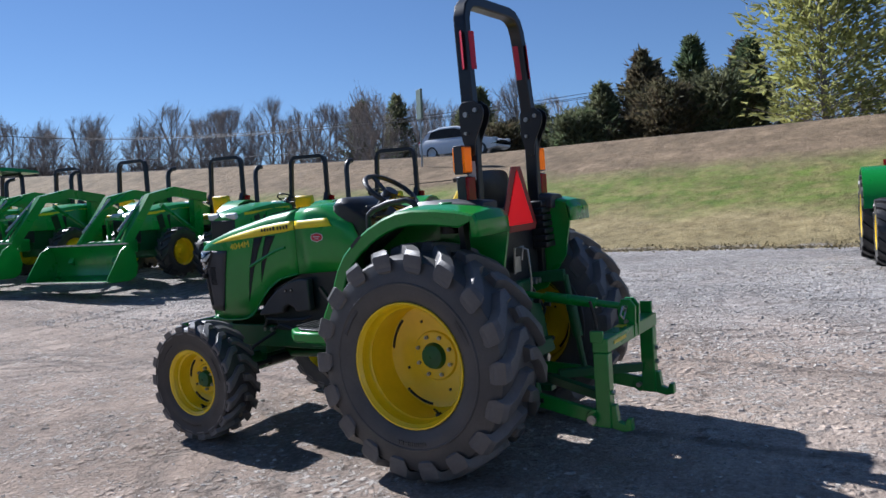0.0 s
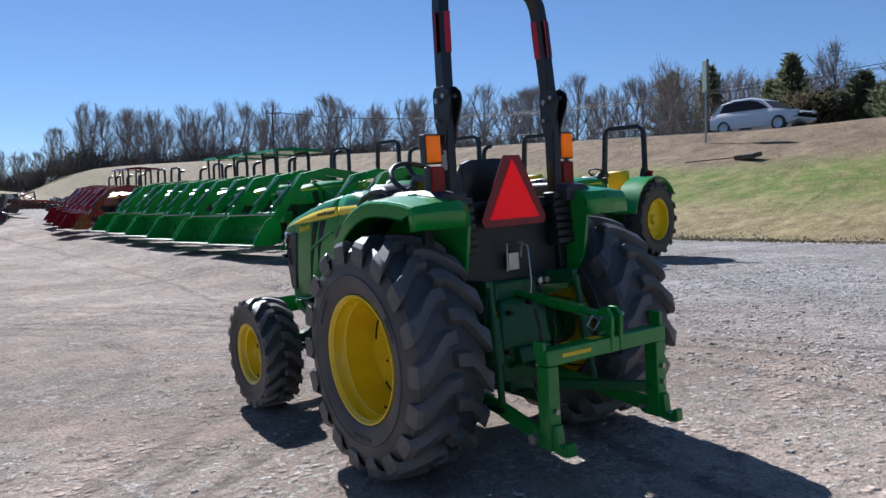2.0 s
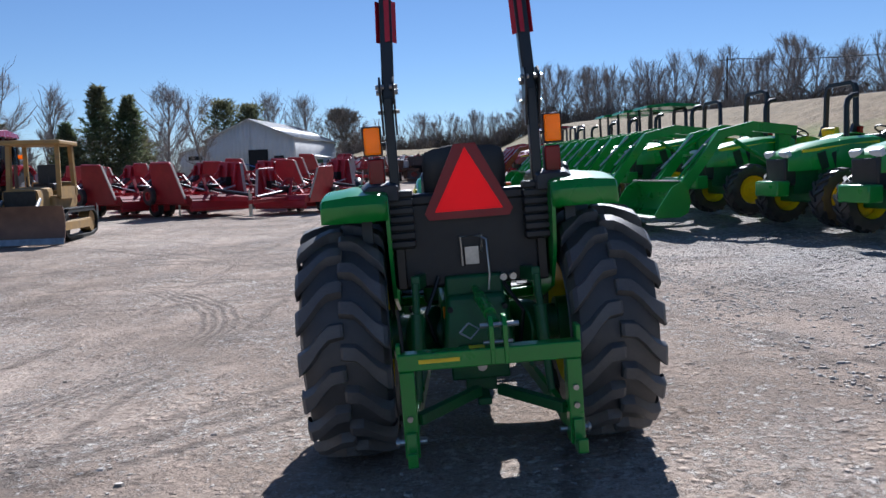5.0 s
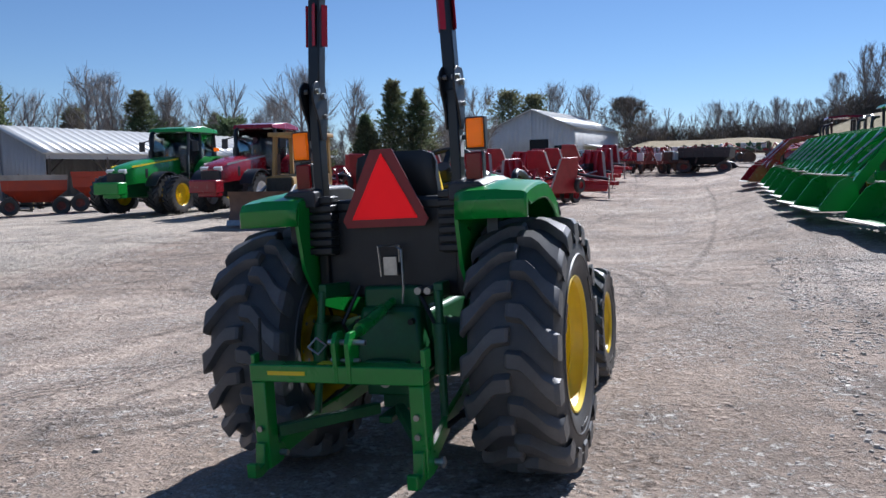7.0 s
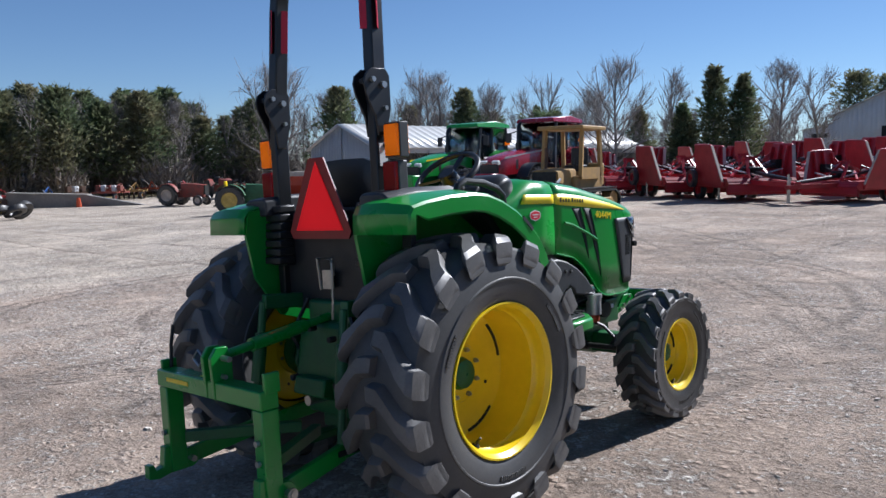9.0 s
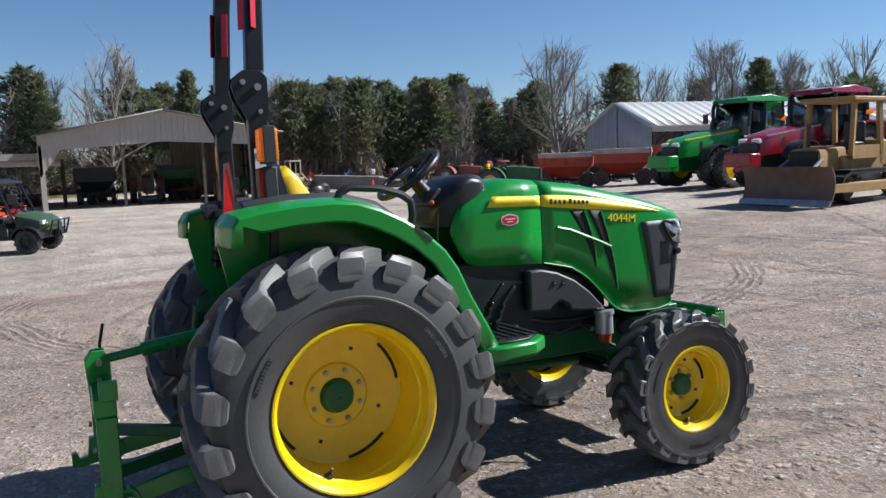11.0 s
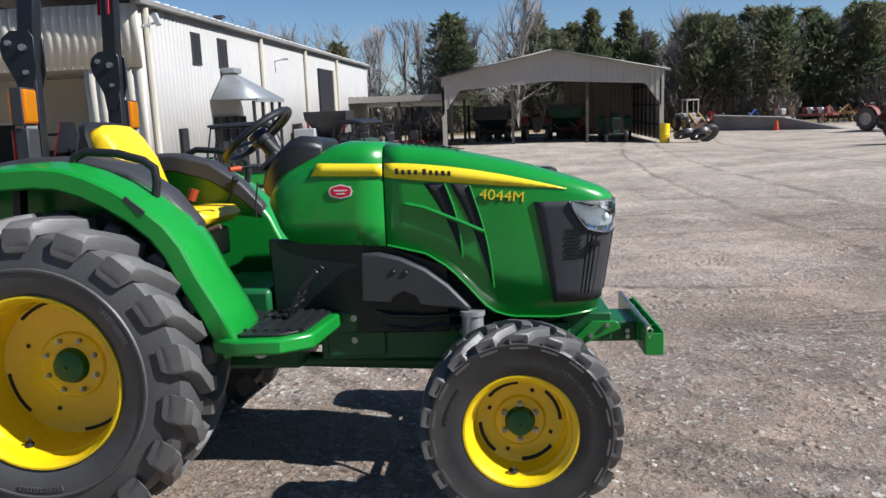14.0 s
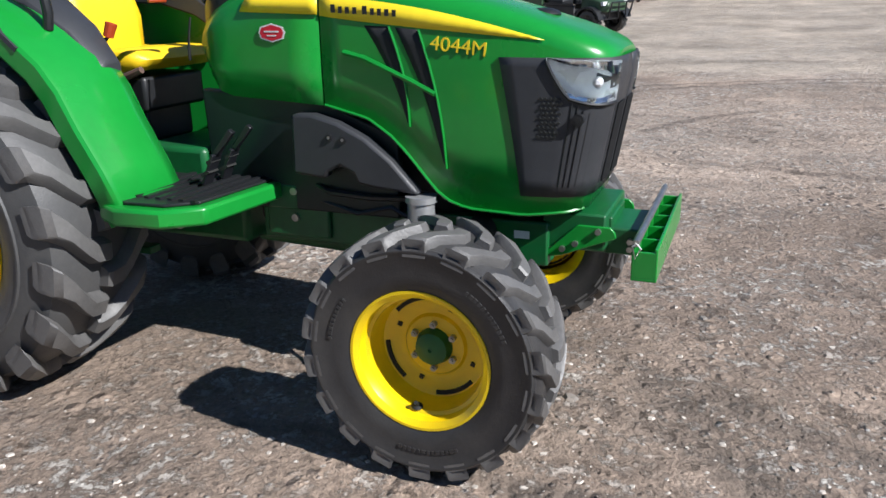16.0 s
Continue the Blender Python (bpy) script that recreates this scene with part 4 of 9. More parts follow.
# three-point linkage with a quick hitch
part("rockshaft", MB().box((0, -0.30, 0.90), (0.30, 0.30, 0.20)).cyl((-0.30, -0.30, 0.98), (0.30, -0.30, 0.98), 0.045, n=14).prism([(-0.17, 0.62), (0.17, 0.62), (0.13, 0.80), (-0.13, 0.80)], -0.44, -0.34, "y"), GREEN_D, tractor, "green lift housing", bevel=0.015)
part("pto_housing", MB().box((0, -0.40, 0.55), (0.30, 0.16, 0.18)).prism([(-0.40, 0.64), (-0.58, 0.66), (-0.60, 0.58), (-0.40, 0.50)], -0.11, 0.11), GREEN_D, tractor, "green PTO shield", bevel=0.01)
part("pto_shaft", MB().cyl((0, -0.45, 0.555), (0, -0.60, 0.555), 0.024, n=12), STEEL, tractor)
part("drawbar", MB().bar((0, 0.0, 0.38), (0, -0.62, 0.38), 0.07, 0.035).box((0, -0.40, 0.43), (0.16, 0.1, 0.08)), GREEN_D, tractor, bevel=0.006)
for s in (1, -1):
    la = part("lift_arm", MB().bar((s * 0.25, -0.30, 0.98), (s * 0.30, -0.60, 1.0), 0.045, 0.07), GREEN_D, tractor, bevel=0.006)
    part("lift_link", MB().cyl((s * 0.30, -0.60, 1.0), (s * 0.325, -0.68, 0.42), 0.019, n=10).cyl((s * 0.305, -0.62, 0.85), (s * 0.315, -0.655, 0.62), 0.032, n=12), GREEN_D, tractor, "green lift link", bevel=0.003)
    part("lower_link", MB().bar((s * 0.27, -0.05, 0.45), (s * 0.33, -0.70, 0.40), 0.028, 0.07).bar((s * 0.33, -0.68, 0.40), (s * 0.365, -1.02, 0.345), 0.03, 0.075).cyl((s * 0.335, -1.02, 0.345), (s * 0.395, -1.02, 0.345), 0.045, n=14), GREEN, tractor, "green lower link", bevel=0.004)
    part("link_pin", MB().cyl((s * 0.30, -1.02, 0.345), (s * 0.44, -1.02, 0.345), 0.014, n=10).cyl((s * 0.425, -1.02, 0.345), (s * 0.435, -1.02, 0.345), 0.024, n=12), STEEL, tractor)
    part("stabiliser", MB().cyl((s * 0.42, -0.10, 0.42), (s * 0.35, -0.72, 0.40), 0.013, n=8).cyl((s * 0.40, -0.3, 0.415), (s * 0.37, -0.55, 0.405), 0.02, n=10), IRON, tractor)
qho = part("quick_hitch", MB().box((0.0, -1.075, 0.725), (0.80, 0.085, 0.075)), GREEN, tractor, "green quick hitch crossbar", bevel=0.006)
for s in (1, -1):
    part("hitch_upright", MB().box((s * 0.365, -1.073, 0.493), (0.065, 0.080, 0.386)), GREEN, qho, "green hitch upright", bevel=0.006)
    part("hitch_hook", MB().prism([(-1.10, 0.42), (-1.10, 0.30), (-1.17, 0.285), (-1.215, 0.295), (-1.215, 0.355), (-1.19, 0.355), (-1.18, 0.325), (-1.145, 0.335), (-1.135, 0.42)], s * 0.365 - 0.022, s * 0.365 + 0.022), GREEN, qho, bevel=0.004)
part("hitch_top_bracket", MB().prism([(-1.03, 0.69), (-1.12, 0.69), (-1.13, 0.86), (-1.10, 0.90), (-1.05, 0.90), (-1.03, 0.84)], 0.005, 0.025).prism([(-1.03, 0.69), (-1.12, 0.69), (-1.13, 0.86), (-1.10, 0.90), (-1.05, 0.90), (-1.03, 0.84)], 0.065, 0.085), GREEN, qho, "green top link bracket", bevel=0.003)
part("hitch_pin", MB().cyl((-0.03, -1.075, 0.855), (0.14, -1.075, 0.855), 0.012, n=10).cyl((-0.02, -1.08, 0.78), (0.11, -1.08, 0.78), 0.010, n=10), STEEL, qho)
part("pin_clip", MB().tube([(-0.12, -1.09, 0.835), (-0.08, -1.09, 0.875), (-0.035, -1.09, 0.845), (-0.075, -1.09, 0.805), (-0.12, -1.09, 0.835)], 0.005, 6), STEEL, qho)
part("hitch_handle", MB().tube([(-0.375, -1.06, 0.74), (-0.378, -1.05, 0.86), (-0.385, -1.03, 0.95)], 0.008, 6), IRON, qho, "thin black latch handle")
part("hitch_ear", MB().box((0.395, -1.06, 0.79), (0.02, 0.07, 0.08)), GREEN, qho, bevel=0.004)
part("hitch_ear", MB().box((-0.395, -1.06, 0.77), (0.02, 0.07, 0.06)), GREEN, qho, bevel=0.004)
part("hitch_label", MB().box((-0.22, -1.1195, 0.728), (0.18, 0.002, 0.018)).box((-0.05, -1.06, 0.7635), (0.07, 0.05, 0.002)), YELLOW_DECAL, qho, "yellow label strip")
part("hitch_bolt", MB().cyl((0.365, -1.115, 0.56), (0.365, -1.13, 0.56), 0.013, n=8).cyl((0.365, -1.115, 0.48), (0.365, -1.13, 0.48), 0.013, n=8).cyl((-0.365, -1.115, 0.48), (-0.365, -1.13, 0.48), 0.013, n=8), STEEL, qho)
part("hitch_brace", MB().bar((-0.33, -1.04, 0.45), (-0.03, -0.62, 0.44), 0.045, 0.05).bar((0.33, -1.04, 0.45), (0.08, -0.62, 0.44), 0.045, 0.05), GREEN_D, qho, bevel=0.004)
part("top_link", MB().cyl((0.045, -1.05, 0.855), (0.0, -0.42, 0.93), 0.020, n=12).cyl((0.032, -0.9, 0.873), (0.012, -0.6, 0.909), 0.031, n=12), GREEN, tractor, "green top link tube")
part("link_hook", MB().tube([(-0.05, -0.44, 1.05), (-0.055, -0.45, 1.20), (0.055, -0.45, 1.20), (0.05, -0.44, 1.12)], 0.007, 6).box((0.0, -0.435, 1.10), (0.07, 0.012, 0.09)), STEEL, tractor, "bent zinc link hook on the bulkhead")
part("top_link_holder", MB().tube([(0.035, -0.44, 1.20), (0.075, -0.47, 1.18), (0.08, -0.48, 1.0), (0.07, -0.48, 0.92)], 0.006, 6), STEEL, tractor, "bent zinc rod")
part("remote_coupler", MB().cyl((0.15, -0.41, 0.98), (0.15, -0.48, 0.98), 0.018, n=10).cyl((0.20, -0.41, 0.98), (0.20, -0.48, 0.98), 0.018, n=10), STEEL, tractor)
part("side_hose", MB().tube([(0.15, -0.44, 0.95), (0.24, -0.48, 0.8), (0.22, -0.42, 0.62), (0.18, -0.3, 0.55)], 0.011, 7).tube([(-0.18, -0.42, 1.0), (-0.26, -0.48, 0.82), (-0.22, -0.40, 0.66)], 0.011, 7), BLACK, tractor)
part("amber_reflector", MB().box((-0.16, -0.47, 0.82), (0.025, 0.006, 0.06)), ORANGE, tractor)
WARP[0] = None


# ---- surface materials of the place ----
def ground_material():
    """Packed gravel and dirt on the yard, dry and green grass on the bank."""
    m = bpy.data.materials.new("yard_and_grass")
    m.use_nodes = True
    nt = m.node_tree
    N, L = nt.nodes, nt.links
    b = N["Principled BSDF"]
    geo = N.new("ShaderNodeNewGeometry")
    sep = N.new("ShaderNodeSeparateXYZ")
    L.new(geo.outputs["Position"], sep.inputs[0])

    def tex(scale, detail=6, kind="ShaderNodeTexNoise", rough=0.55, vec=None):
        n = N.new(kind)
        n.inputs["Scale"].default_value = scale
        if "Detail" in n.inputs:
            n.inputs["Detail"].default_value = detail
        if "Roughness" in n.inputs:
            n.inputs["Roughness"].default_value = rough
        L.new(vec or geo.outputs["Position"], n.inputs["Vector"])
        return n

    def ramp(sock, lo, hi, a=0.0, c=1.0):
        r = N.new("ShaderNodeMapRange")
        r.inputs["From Min"].default_value, r.inputs["From Max"].default_value = lo, hi
        r.inputs["To Min"].default_value, r.inputs["To Max"].default_value = a, c
        L.new(sock, r.inputs["Value"])
        return r.outputs["Result"]

    def mix(f, a, c, blend="MIX"):
        x = N.new("ShaderNodeMix")
        x.data_type, x.blend_type = "RGBA", blend
        for sock, key in ((f, "Factor"), (a, "A"), (c, "B")):
            if isinstance(sock, (int, float)):
                x.inputs[key].default_value = sock
            elif isinstance(sock, tuple):
                x.inputs[key].default_value = (*sock, 1)
            else:
                L.new(sock, x.inputs[key])
        return x.outputs["Result"]

    def math_(op, a, c):
        x = N.new("ShaderNodeMath")
        x.operation = op
        for k, sock in enumerate((a, c)):
            if isinstance(sock, (int, float)):
                x.inputs[k].default_value = sock
            else:
                L.new(sock, x.inputs[k])
        return x.outputs[0]

    big, mid, fine = tex(0.16, 5), tex(0.9, 6), tex(9, 8, rough=0.7)
    grit = tex(38, 3, rough=0.8)
    # yard: brown dirt, paler packed grit, grey crushed stone
    dirt = mix(ramp(mid.outputs["Fac"], 0.35, 0.65), (0.355, 0.275, 0.215), (0.250, 0.190, 0.146))
    pale = mix(ramp(fine.outputs["Fac"], 0.4, 0.62), (0.49, 0.400, 0.325), (0.355, 0.280, 0.222))
    yard = mix(ramp(big.outputs["Fac"], 0.46, 0.66), dirt, pale)
    # paler towards the buildings, greyer stone along the parked row
    rim = math_("ADD", sep.outputs["X"], ramp(tex(0.45, 6).outputs["Fac"], 0.2, 0.8, -1.8, 1.8))
    yard = mix(math_("MULTIPLY", ramp(rim, -10.0, -11.6), 0.75), yard, (0.46, 0.395, 0.32))
    stone = mix(ramp(fine.outputs["Fac"], 0.42, 0.60), (0.40, 0.375, 0.350), (0.205, 0.190, 0.178))
    mask = math_("ADD", ramp(sep.outputs["X"], 2.4, 5.5), ramp(mid.outputs["Fac"], 0.2, 0.8, -0.35, 0.35))
    cl = N.new("ShaderNodeClamp")
    L.new(mask, cl.inputs["Value"])
    yard = mix(cl.outputs[0], yard, stone)
    # broken pale crust and dark clods
    crust = math_("MULTIPLY", ramp(tex(15.0, 9, rough=0.80).outputs["Fac"], 0.525, 0.565), ramp(tex(0.95, 7, rough=0.65).outputs["Fac"], 0.42, 0.58))
    dark = math_("MULTIPLY", ramp(tex(6.5, 9, rough=0.76).outputs["Fac"], 0.42, 0.36), ramp(tex(1.1, 5).outputs["Fac"], 0.40, 0.58))
    # loose stones: light and dark specks
    vor = tex(26, 0, "ShaderNodeTexVoronoi")
    speck = ramp(vor.outputs["Distance"], 0.10, 0.30, 1.0, 0.0)
    hue = mix(ramp(vor.outputs["Color"], 0.2, 0.8), (0.62, 0.60, 0.56), (0.16, 0.135, 0.11))
    keep = math_("MULTIPLY", speck, ramp(tex(3.1, 4).outputs["Fac"], 0.44, 0.60))
    keep = math_("MAXIMUM", keep, math_("MULTIPLY", math_("MULTIPLY", cl.outputs[0], speck), ramp(tex(1.7, 4).outputs["Fac"], 0.36, 0.6)))
    yard = mix(math_("MULTIPLY", keep, 0.85), yard, hue)
    yard = mix(1.0, yard, ramp(grit.outputs["Fac"], 0.28, 0.72, 0.60, 1.42), "MULTIPLY")
    yard = mix(1.0, yard, ramp(tex(2.2, 8, rough=0.7).outputs["Fac"], 0.3, 0.7, 0.78, 1.26), "MULTIPLY")
    # tyre tracks: long soft streaks along the yard
    mp = N.new("ShaderNodeMapping")
    mp.inputs["Rotation"].default_value = (0, 0, radians(8))
    mp.inputs["Scale"].default_value = (2.2, 0.06, 1)
    L.new(geo.outputs["Position"], mp.inputs["Vector"])
    tr = tex(1.0, 4, vec=mp.outputs[0])
    yard = mix(1.0, yard, ramp(tr.outputs["Fac"], 0.32, 0.68, 0.93, 1.08), "MULTIPLY")
    mp2 = N.new("ShaderNodeMapping")
    mp2.inputs["Rotation"].default_value = (0, 0, radians(-14))
    mp2.inputs["Scale"].default_value = (0.07, 1.1, 1)
    L.new(geo.outputs["Position"], mp2.inputs["Vector"])
    tr2 = tex(1.0, 5, vec=mp2.outputs[0])
    yard = mix(ramp(sep.outputs["X"], 1.0, -5.0), yard, mix(1.0, yard, ramp(tr2.outputs["Fac"], 0.34, 0.66, 0.90, 1.12), "MULTIPLY"))
    yard = mix(math_("MULTIPLY", crust, 0.9), yard, (0.68, 0.63, 0.565))
    clods = tex(12.0, 0, "ShaderNodeTexVoronoi", vec=None)
    clod = math_("MULTIPLY", ramp(clods.outputs["Distance"], 0.12, 0.42, 1.0, 0.0), ramp(tex(1.5, 6, rough=0.7).outputs["Fac"], 0.46, 0.60))
    yard = mix(1.0, yard, ramp(clod, 0.0, 1.0, 0.94, 1.22), "MULTIPLY")
    yard = mix(math_("MULTIPLY", dark, 0.75), yard, (0.125, 0.096, 0.074))
    # curved tyre tracks with cross marks
    flat = N.new("ShaderNodeVectorMath")
    flat.operation = "MULTIPLY"
    flat.inputs[1].default_value = (1, 1, 0)
    L.new(geo.outputs["Position"], flat.inputs[0])
    wv = tex(0.35, 3, vec=flat.outputs[0])
    track = None
    rings = [(-8, 3.7, r, 0.035) for r in (5.25, 5.37, 5.49, 5.61)]
    rings += [(-5, 5.2, 5.6, 0.08), (-5, 5.2, 5.95, 0.06), (-4.5, 5.0, 3.6, 0.08), (-30, -14, 35.8, 0.06), (-30, -14, 36.15, 0.05), (-30, -14, 37.6, 0.06), (12, -16, 22.0, 0.10)]
    rings += [(-200, 20, r, 0.06) for r in (196.6, 198.4, 201.5, 203.3)] + [(-10, 200, r, 0.09) for r in (194.0, 192.1, 188.4)]
    for cx, cy, rad, hw in rings:
        ds = N.new("ShaderNodeVectorMath")
        ds.operation = "DISTANCE"
        ds.inputs[1].default_value = (cx, cy, 0)
        L.new(flat.outputs[0], ds.inputs[0])
        off = math_("ADD", ds.outputs["Value"], ramp(wv.outputs["Fac"], 0.2, 0.8, -0.18 - rad, 0.18 - rad))
        one = ramp(math_("ABSOLUTE", off, 0.0), hw * 0.5, hw * 1.4, 1.0, 0.0)
        track = one if track is None else math_("MAXIMUM", track, one)
    broken = math_("MULTIPLY", track, ramp(tex(0.5, 4).outputs["Fac"], 0.36, 0.52))
    tread = ramp(tex(7.0, 2).outputs["Fac"], 0.42, 0.58, 0.5, 1.0)
    broken = math_("MULTIPLY", broken, tread)
    yard = mix(1.0, yard, ramp(tex(0.42, 6, rough=0.6).outputs["Fac"], 0.34, 0.64, 0.76, 1.16), "MULTIPLY")
    yard = mix(math_("MULTIPLY", broken, 0.7), yard, (0.150, 0.122, 0.100))
    # grass: straw at the foot, a green band, brown top
    straw = mix(ramp(tex(2.2, 7).outputs["Fac"], 0.35, 0.65), (0.36, 0.29, 0.145), (0.25, 0.195, 0.09))
    green = mix(ramp(tex(1.6, 7).outputs["Fac"], 0.38, 0.62), (0.145, 0.195, 0.035), (0.24, 0.22, 0.075))
    brown = mix(ramp(tex(0.8, 7).outputs["Fac"], 0.35, 0.65), (0.27, 0.195, 0.120), (0.195, 0.140, 0.083))
    wob = math_("ADD", sep.outputs["X"], ramp(tex(0.25, 5).outputs["Fac"], 0.2, 0.8, -1.6, 1.6))
    grass = mix(ramp(wob, 15.6, 17.4), straw, green)
    grass = mix(ramp(wob, 20.0, 22.2), grass, brown)
    far = ramp(sep.outputs["Y"], 22, 55)
    grass = mix(math_("MULTIPLY", far, 0.8), grass, (0.255, 0.20, 0.120))
    grass = mix(1.0, grass, ramp(tex(2.6, 8, rough=0.75).outputs["Fac"], 0.32, 0.68, 0.66, 1.30), "MULTIPLY")
    grass = mix(1.0, grass, ramp(tex(0.55, 5).outputs["Fac"], 0.32, 0.68, 0.84, 1.14), "MULTIPLY")
    grass = mix(1.0, grass, ramp(tex(16, 5, rough=0.8).outputs["Fac"], 0.25, 0.75, 0.70, 1.30), "MULTIPLY")
    edge = math_("ADD", sep.outputs["X"], ramp(tex(1.3, 6).outputs["Fac"], 0.2, 0.8, -0.35, 0.35))
    isg = ramp(edge, 13.45, 13.75)
    # field beyond the yard on every side
    away = math_("MAXIMUM", isg, ramp(sep.outputs["Y"], 74, 80))
    away = math_("MAXIMUM", away, ramp(sep.outputs["X"], -62, -68))
    away = math_("MAXIMUM", away, ramp(sep.outputs["Y"], -45, -52))
    col = mix(away, yard, grass)
    L.new(col, b.inputs["Base Color"])
    b.inputs["Roughness"].default_value = 0.92
    b.inputs["Specular IOR Level"].default_value = 0.25
    hgt = math_("ADD", math_("MULTIPLY", fine.outputs["Fac"], 0.6), math_("MULTIPLY", speck, 0.25))
    hgt = math_("ADD", hgt, math_("MULTIPLY", grit.outputs["Fac"], 0.25))
    hgt = math_("SUBTRACT", hgt, math_("MULTIPLY", broken, 0.5))
    hgt = math_("ADD", hgt, math_("SUBTRACT", math_("MULTIPLY", crust, 0.5), math_("MULTIPLY", dark, 0.7)))
    hgt = math_("ADD", hgt, math_("MULTIPLY", tex(2.6, 7, rough=0.65).outputs["Fac"], 0.6))
    hgt = math_("ADD", hgt, math_("MULTIPLY", tex(5.5, 8, rough=0.72).outputs["Fac"], 0.8))
    hgt = math_("ADD", hgt, math_("MULTIPLY", clod, 0.9))
    bp = N.new("ShaderNodeBump")
    bp.inputs["Strength"].default_value, bp.inputs["Distance"].default_value = 0.8, 0.05
    L.new(hgt, bp.inputs["Height"])
    L.new(bp.outputs["Normal"], b.inputs["Normal"])
    return m


def siding(name, color, pitch=0.3, axis="X", rough=0.45, spread=0.08):
    """Painted ribbed sheet metal: fine dirt only, the ribs are geometry."""
    return material(name, color, rough, spread=spread, scale=0.7, fine=6, metal=0.0)


WHITE_S = siding("white_metal_siding", (0.42, 0.408, 0.385))
WHITE_B = siding("bright_white_metal_siding", (0.68, 0.67, 0.65))
CREAM_S = siding("cream_metal_siding", (0.55, 0.51, 0.42))
GREY_S = siding("grey_metal_siding", (0.40, 0.41, 0.42))
CANOPY_G = material("dull_galvanised_sheet", (0.30, 0.32, 0.33), 0.45, metal=0.35, spread=0.2, scale=2)
TAN_S = siding("tan_metal_siding", (0.43, 0.40, 0.35))
ROOF_W = siding("pale_metal_roof", (0.62, 0.62, 0.60), rough=0.35)
ROOF_D = siding("weathered_dark_roof", (0.22, 0.21, 0.20), rough=0.6, spread=0.3)
WOOD_D = material("weathered_timber", (0.10, 0.085, 0.07), 0.85, spread=0.4, scale=3)
ASPHALT = material("asphalt", (0.055, 0.055, 0.057), 0.9, spread=0.3, scale=1.5, fine=40)
CONC = material("concrete", (0.36, 0.34, 0.31), 0.85, spread=0.25, scale=2)
RED_ST = material("red_steel_post", (0.30, 0.02, 0.02), 0.5, spread=0.2)
CAR_W = material("white_car_paint", (0.72, 0.73, 0.75), 0.25, spread=0.04, coat=0.5)
BARK = material("grey_bark", (0.29, 0.26, 0.24), 0.95, spread=0.35, scale=2, fine=14)
TWIG = material("bare_twigs", (0.33, 0.295, 0.275), 0.95, spread=0.3, scale=0.4, fine=3)
CEDAR = material("cedar_foliage", (0.112, 0.160, 0.078), 0.85, color2=(0.225, 0.200, 0.118), spread=0.35, scale=0.22, fine=6, island=0.45)
CEDAR_B = material("brown_cedar_foliage", (0.165, 0.130, 0.080), 0.85, color2=(0.105, 0.110, 0.060), spread=0.4, scale=0.8, fine=6, island=0.4)
PINE = material("pine_needles", (0.46, 0.45, 0.16), 0.8, color2=(0.33, 0.35, 0.115), spread=0.35, scale=0.9, fine=6, island=0.4)
BRUSH = material("winter_brush", (0.25, 0.215, 0.19), 0.98, color2=(0.17, 0.15, 0.125), spread=0.4, scale=0.3, fine=2, island=0.4)
def leafy(m, share=0.35):
    """Thin leaves: part of the light goes through them."""
    nt = m.node_tree
    N, L = nt.nodes, nt.links
    tr, mx = N.new("ShaderNodeBsdfTranslucent"), N.new("ShaderNodeMixShader")
    mx.inputs[0].default_value = share
    L.new(N["Principled BSDF"].inputs["Base Color"].links[0].from_socket, tr.inputs["Color"])
    L.new(N["Principled BSDF"].outputs[0], mx.inputs[1])
    L.new(tr.outputs[0], mx.inputs[2])
    L.new(mx.outputs[0], N["Material Output"].inputs["Surface"])


for m_ in (CEDAR, CEDAR_B, PINE):
    leafy(m_, 0.46)
DRYGRASS = material("dry_grass_blades", (0.42, 0.34, 0.19), 0.95, spread=0.3, scale=2, island=0.35)
STONE = material("loose_stone", (0.52, 0.475, 0.42), 0.85, color2=(0.34, 0.29, 0.245), spread=0.3, scale=4, fine=40, island=0.5)

# ---- ground sheet ----
def lump(x, y):
    return 0.010 * noise.noise(Vector((x * 0.9, y * 0.9, 3.1))) + 0.012 * noise.noise(Vector((x * 3.1, y * 3.1, 1.1))) + 0.008 * noise.noise(Vector((x * 7.3, y * 7.3, 4.7)))


def ground_sheet():
    def axis(core, step, hi):
        a = [0.0]
        s = step
        while a[-1] < hi:
            if a[-1] > core:
                s *= 1.10
            a.append(min(a[-1] + s, hi))
        return [-x for x in reversed(a[1:])] + a
    xs, ys = axis(6.5, 0.10, 900), axis(6.5, 0.10, 900)
    xs = sorted(set(xs + [12.5 + 0.5 * i for i in range(50)]))
    vs = []
    for y in ys:
        for x in xs:
            z = gz(x, y) + lump(x, y)
            r = math.hypot(x, y)
            if r > 9:
                z += 0.04 * noise.noise(Vector((x * 0.15, y * 0.15, 0))) * min(1, (r - 9) / 10)
            # shallow wheel ruts that cross the yard ahead
            for x0, sl in ((-3.2, -0.10), (-5.0, -0.13), (0.9, 0.05)):
                d = x - (x0 + sl * y)
                if abs(d) < 0.6 and y > 3:
                    z -= 0.025 * (1 - abs(d) / 0.6)
            vs.append((x, y, z - 0.004))
    n = len(xs)
    fs = [(j * n + i, j * n + i + 1, (j + 1) * n + i + 1, (j + 1) * n + i) for j in range(len(ys) - 1) for i in range(n - 1)]
    me = bpy.data.meshes.new("ground")
    me.from_pydata(vs, [], fs)
    me.materials.append(ground_material())
    me.shade_smooth()
    return tagged(new("ground", me), "grey-brown gravel yard with a grass bank", "ground", kind="structure")


ground_sheet()

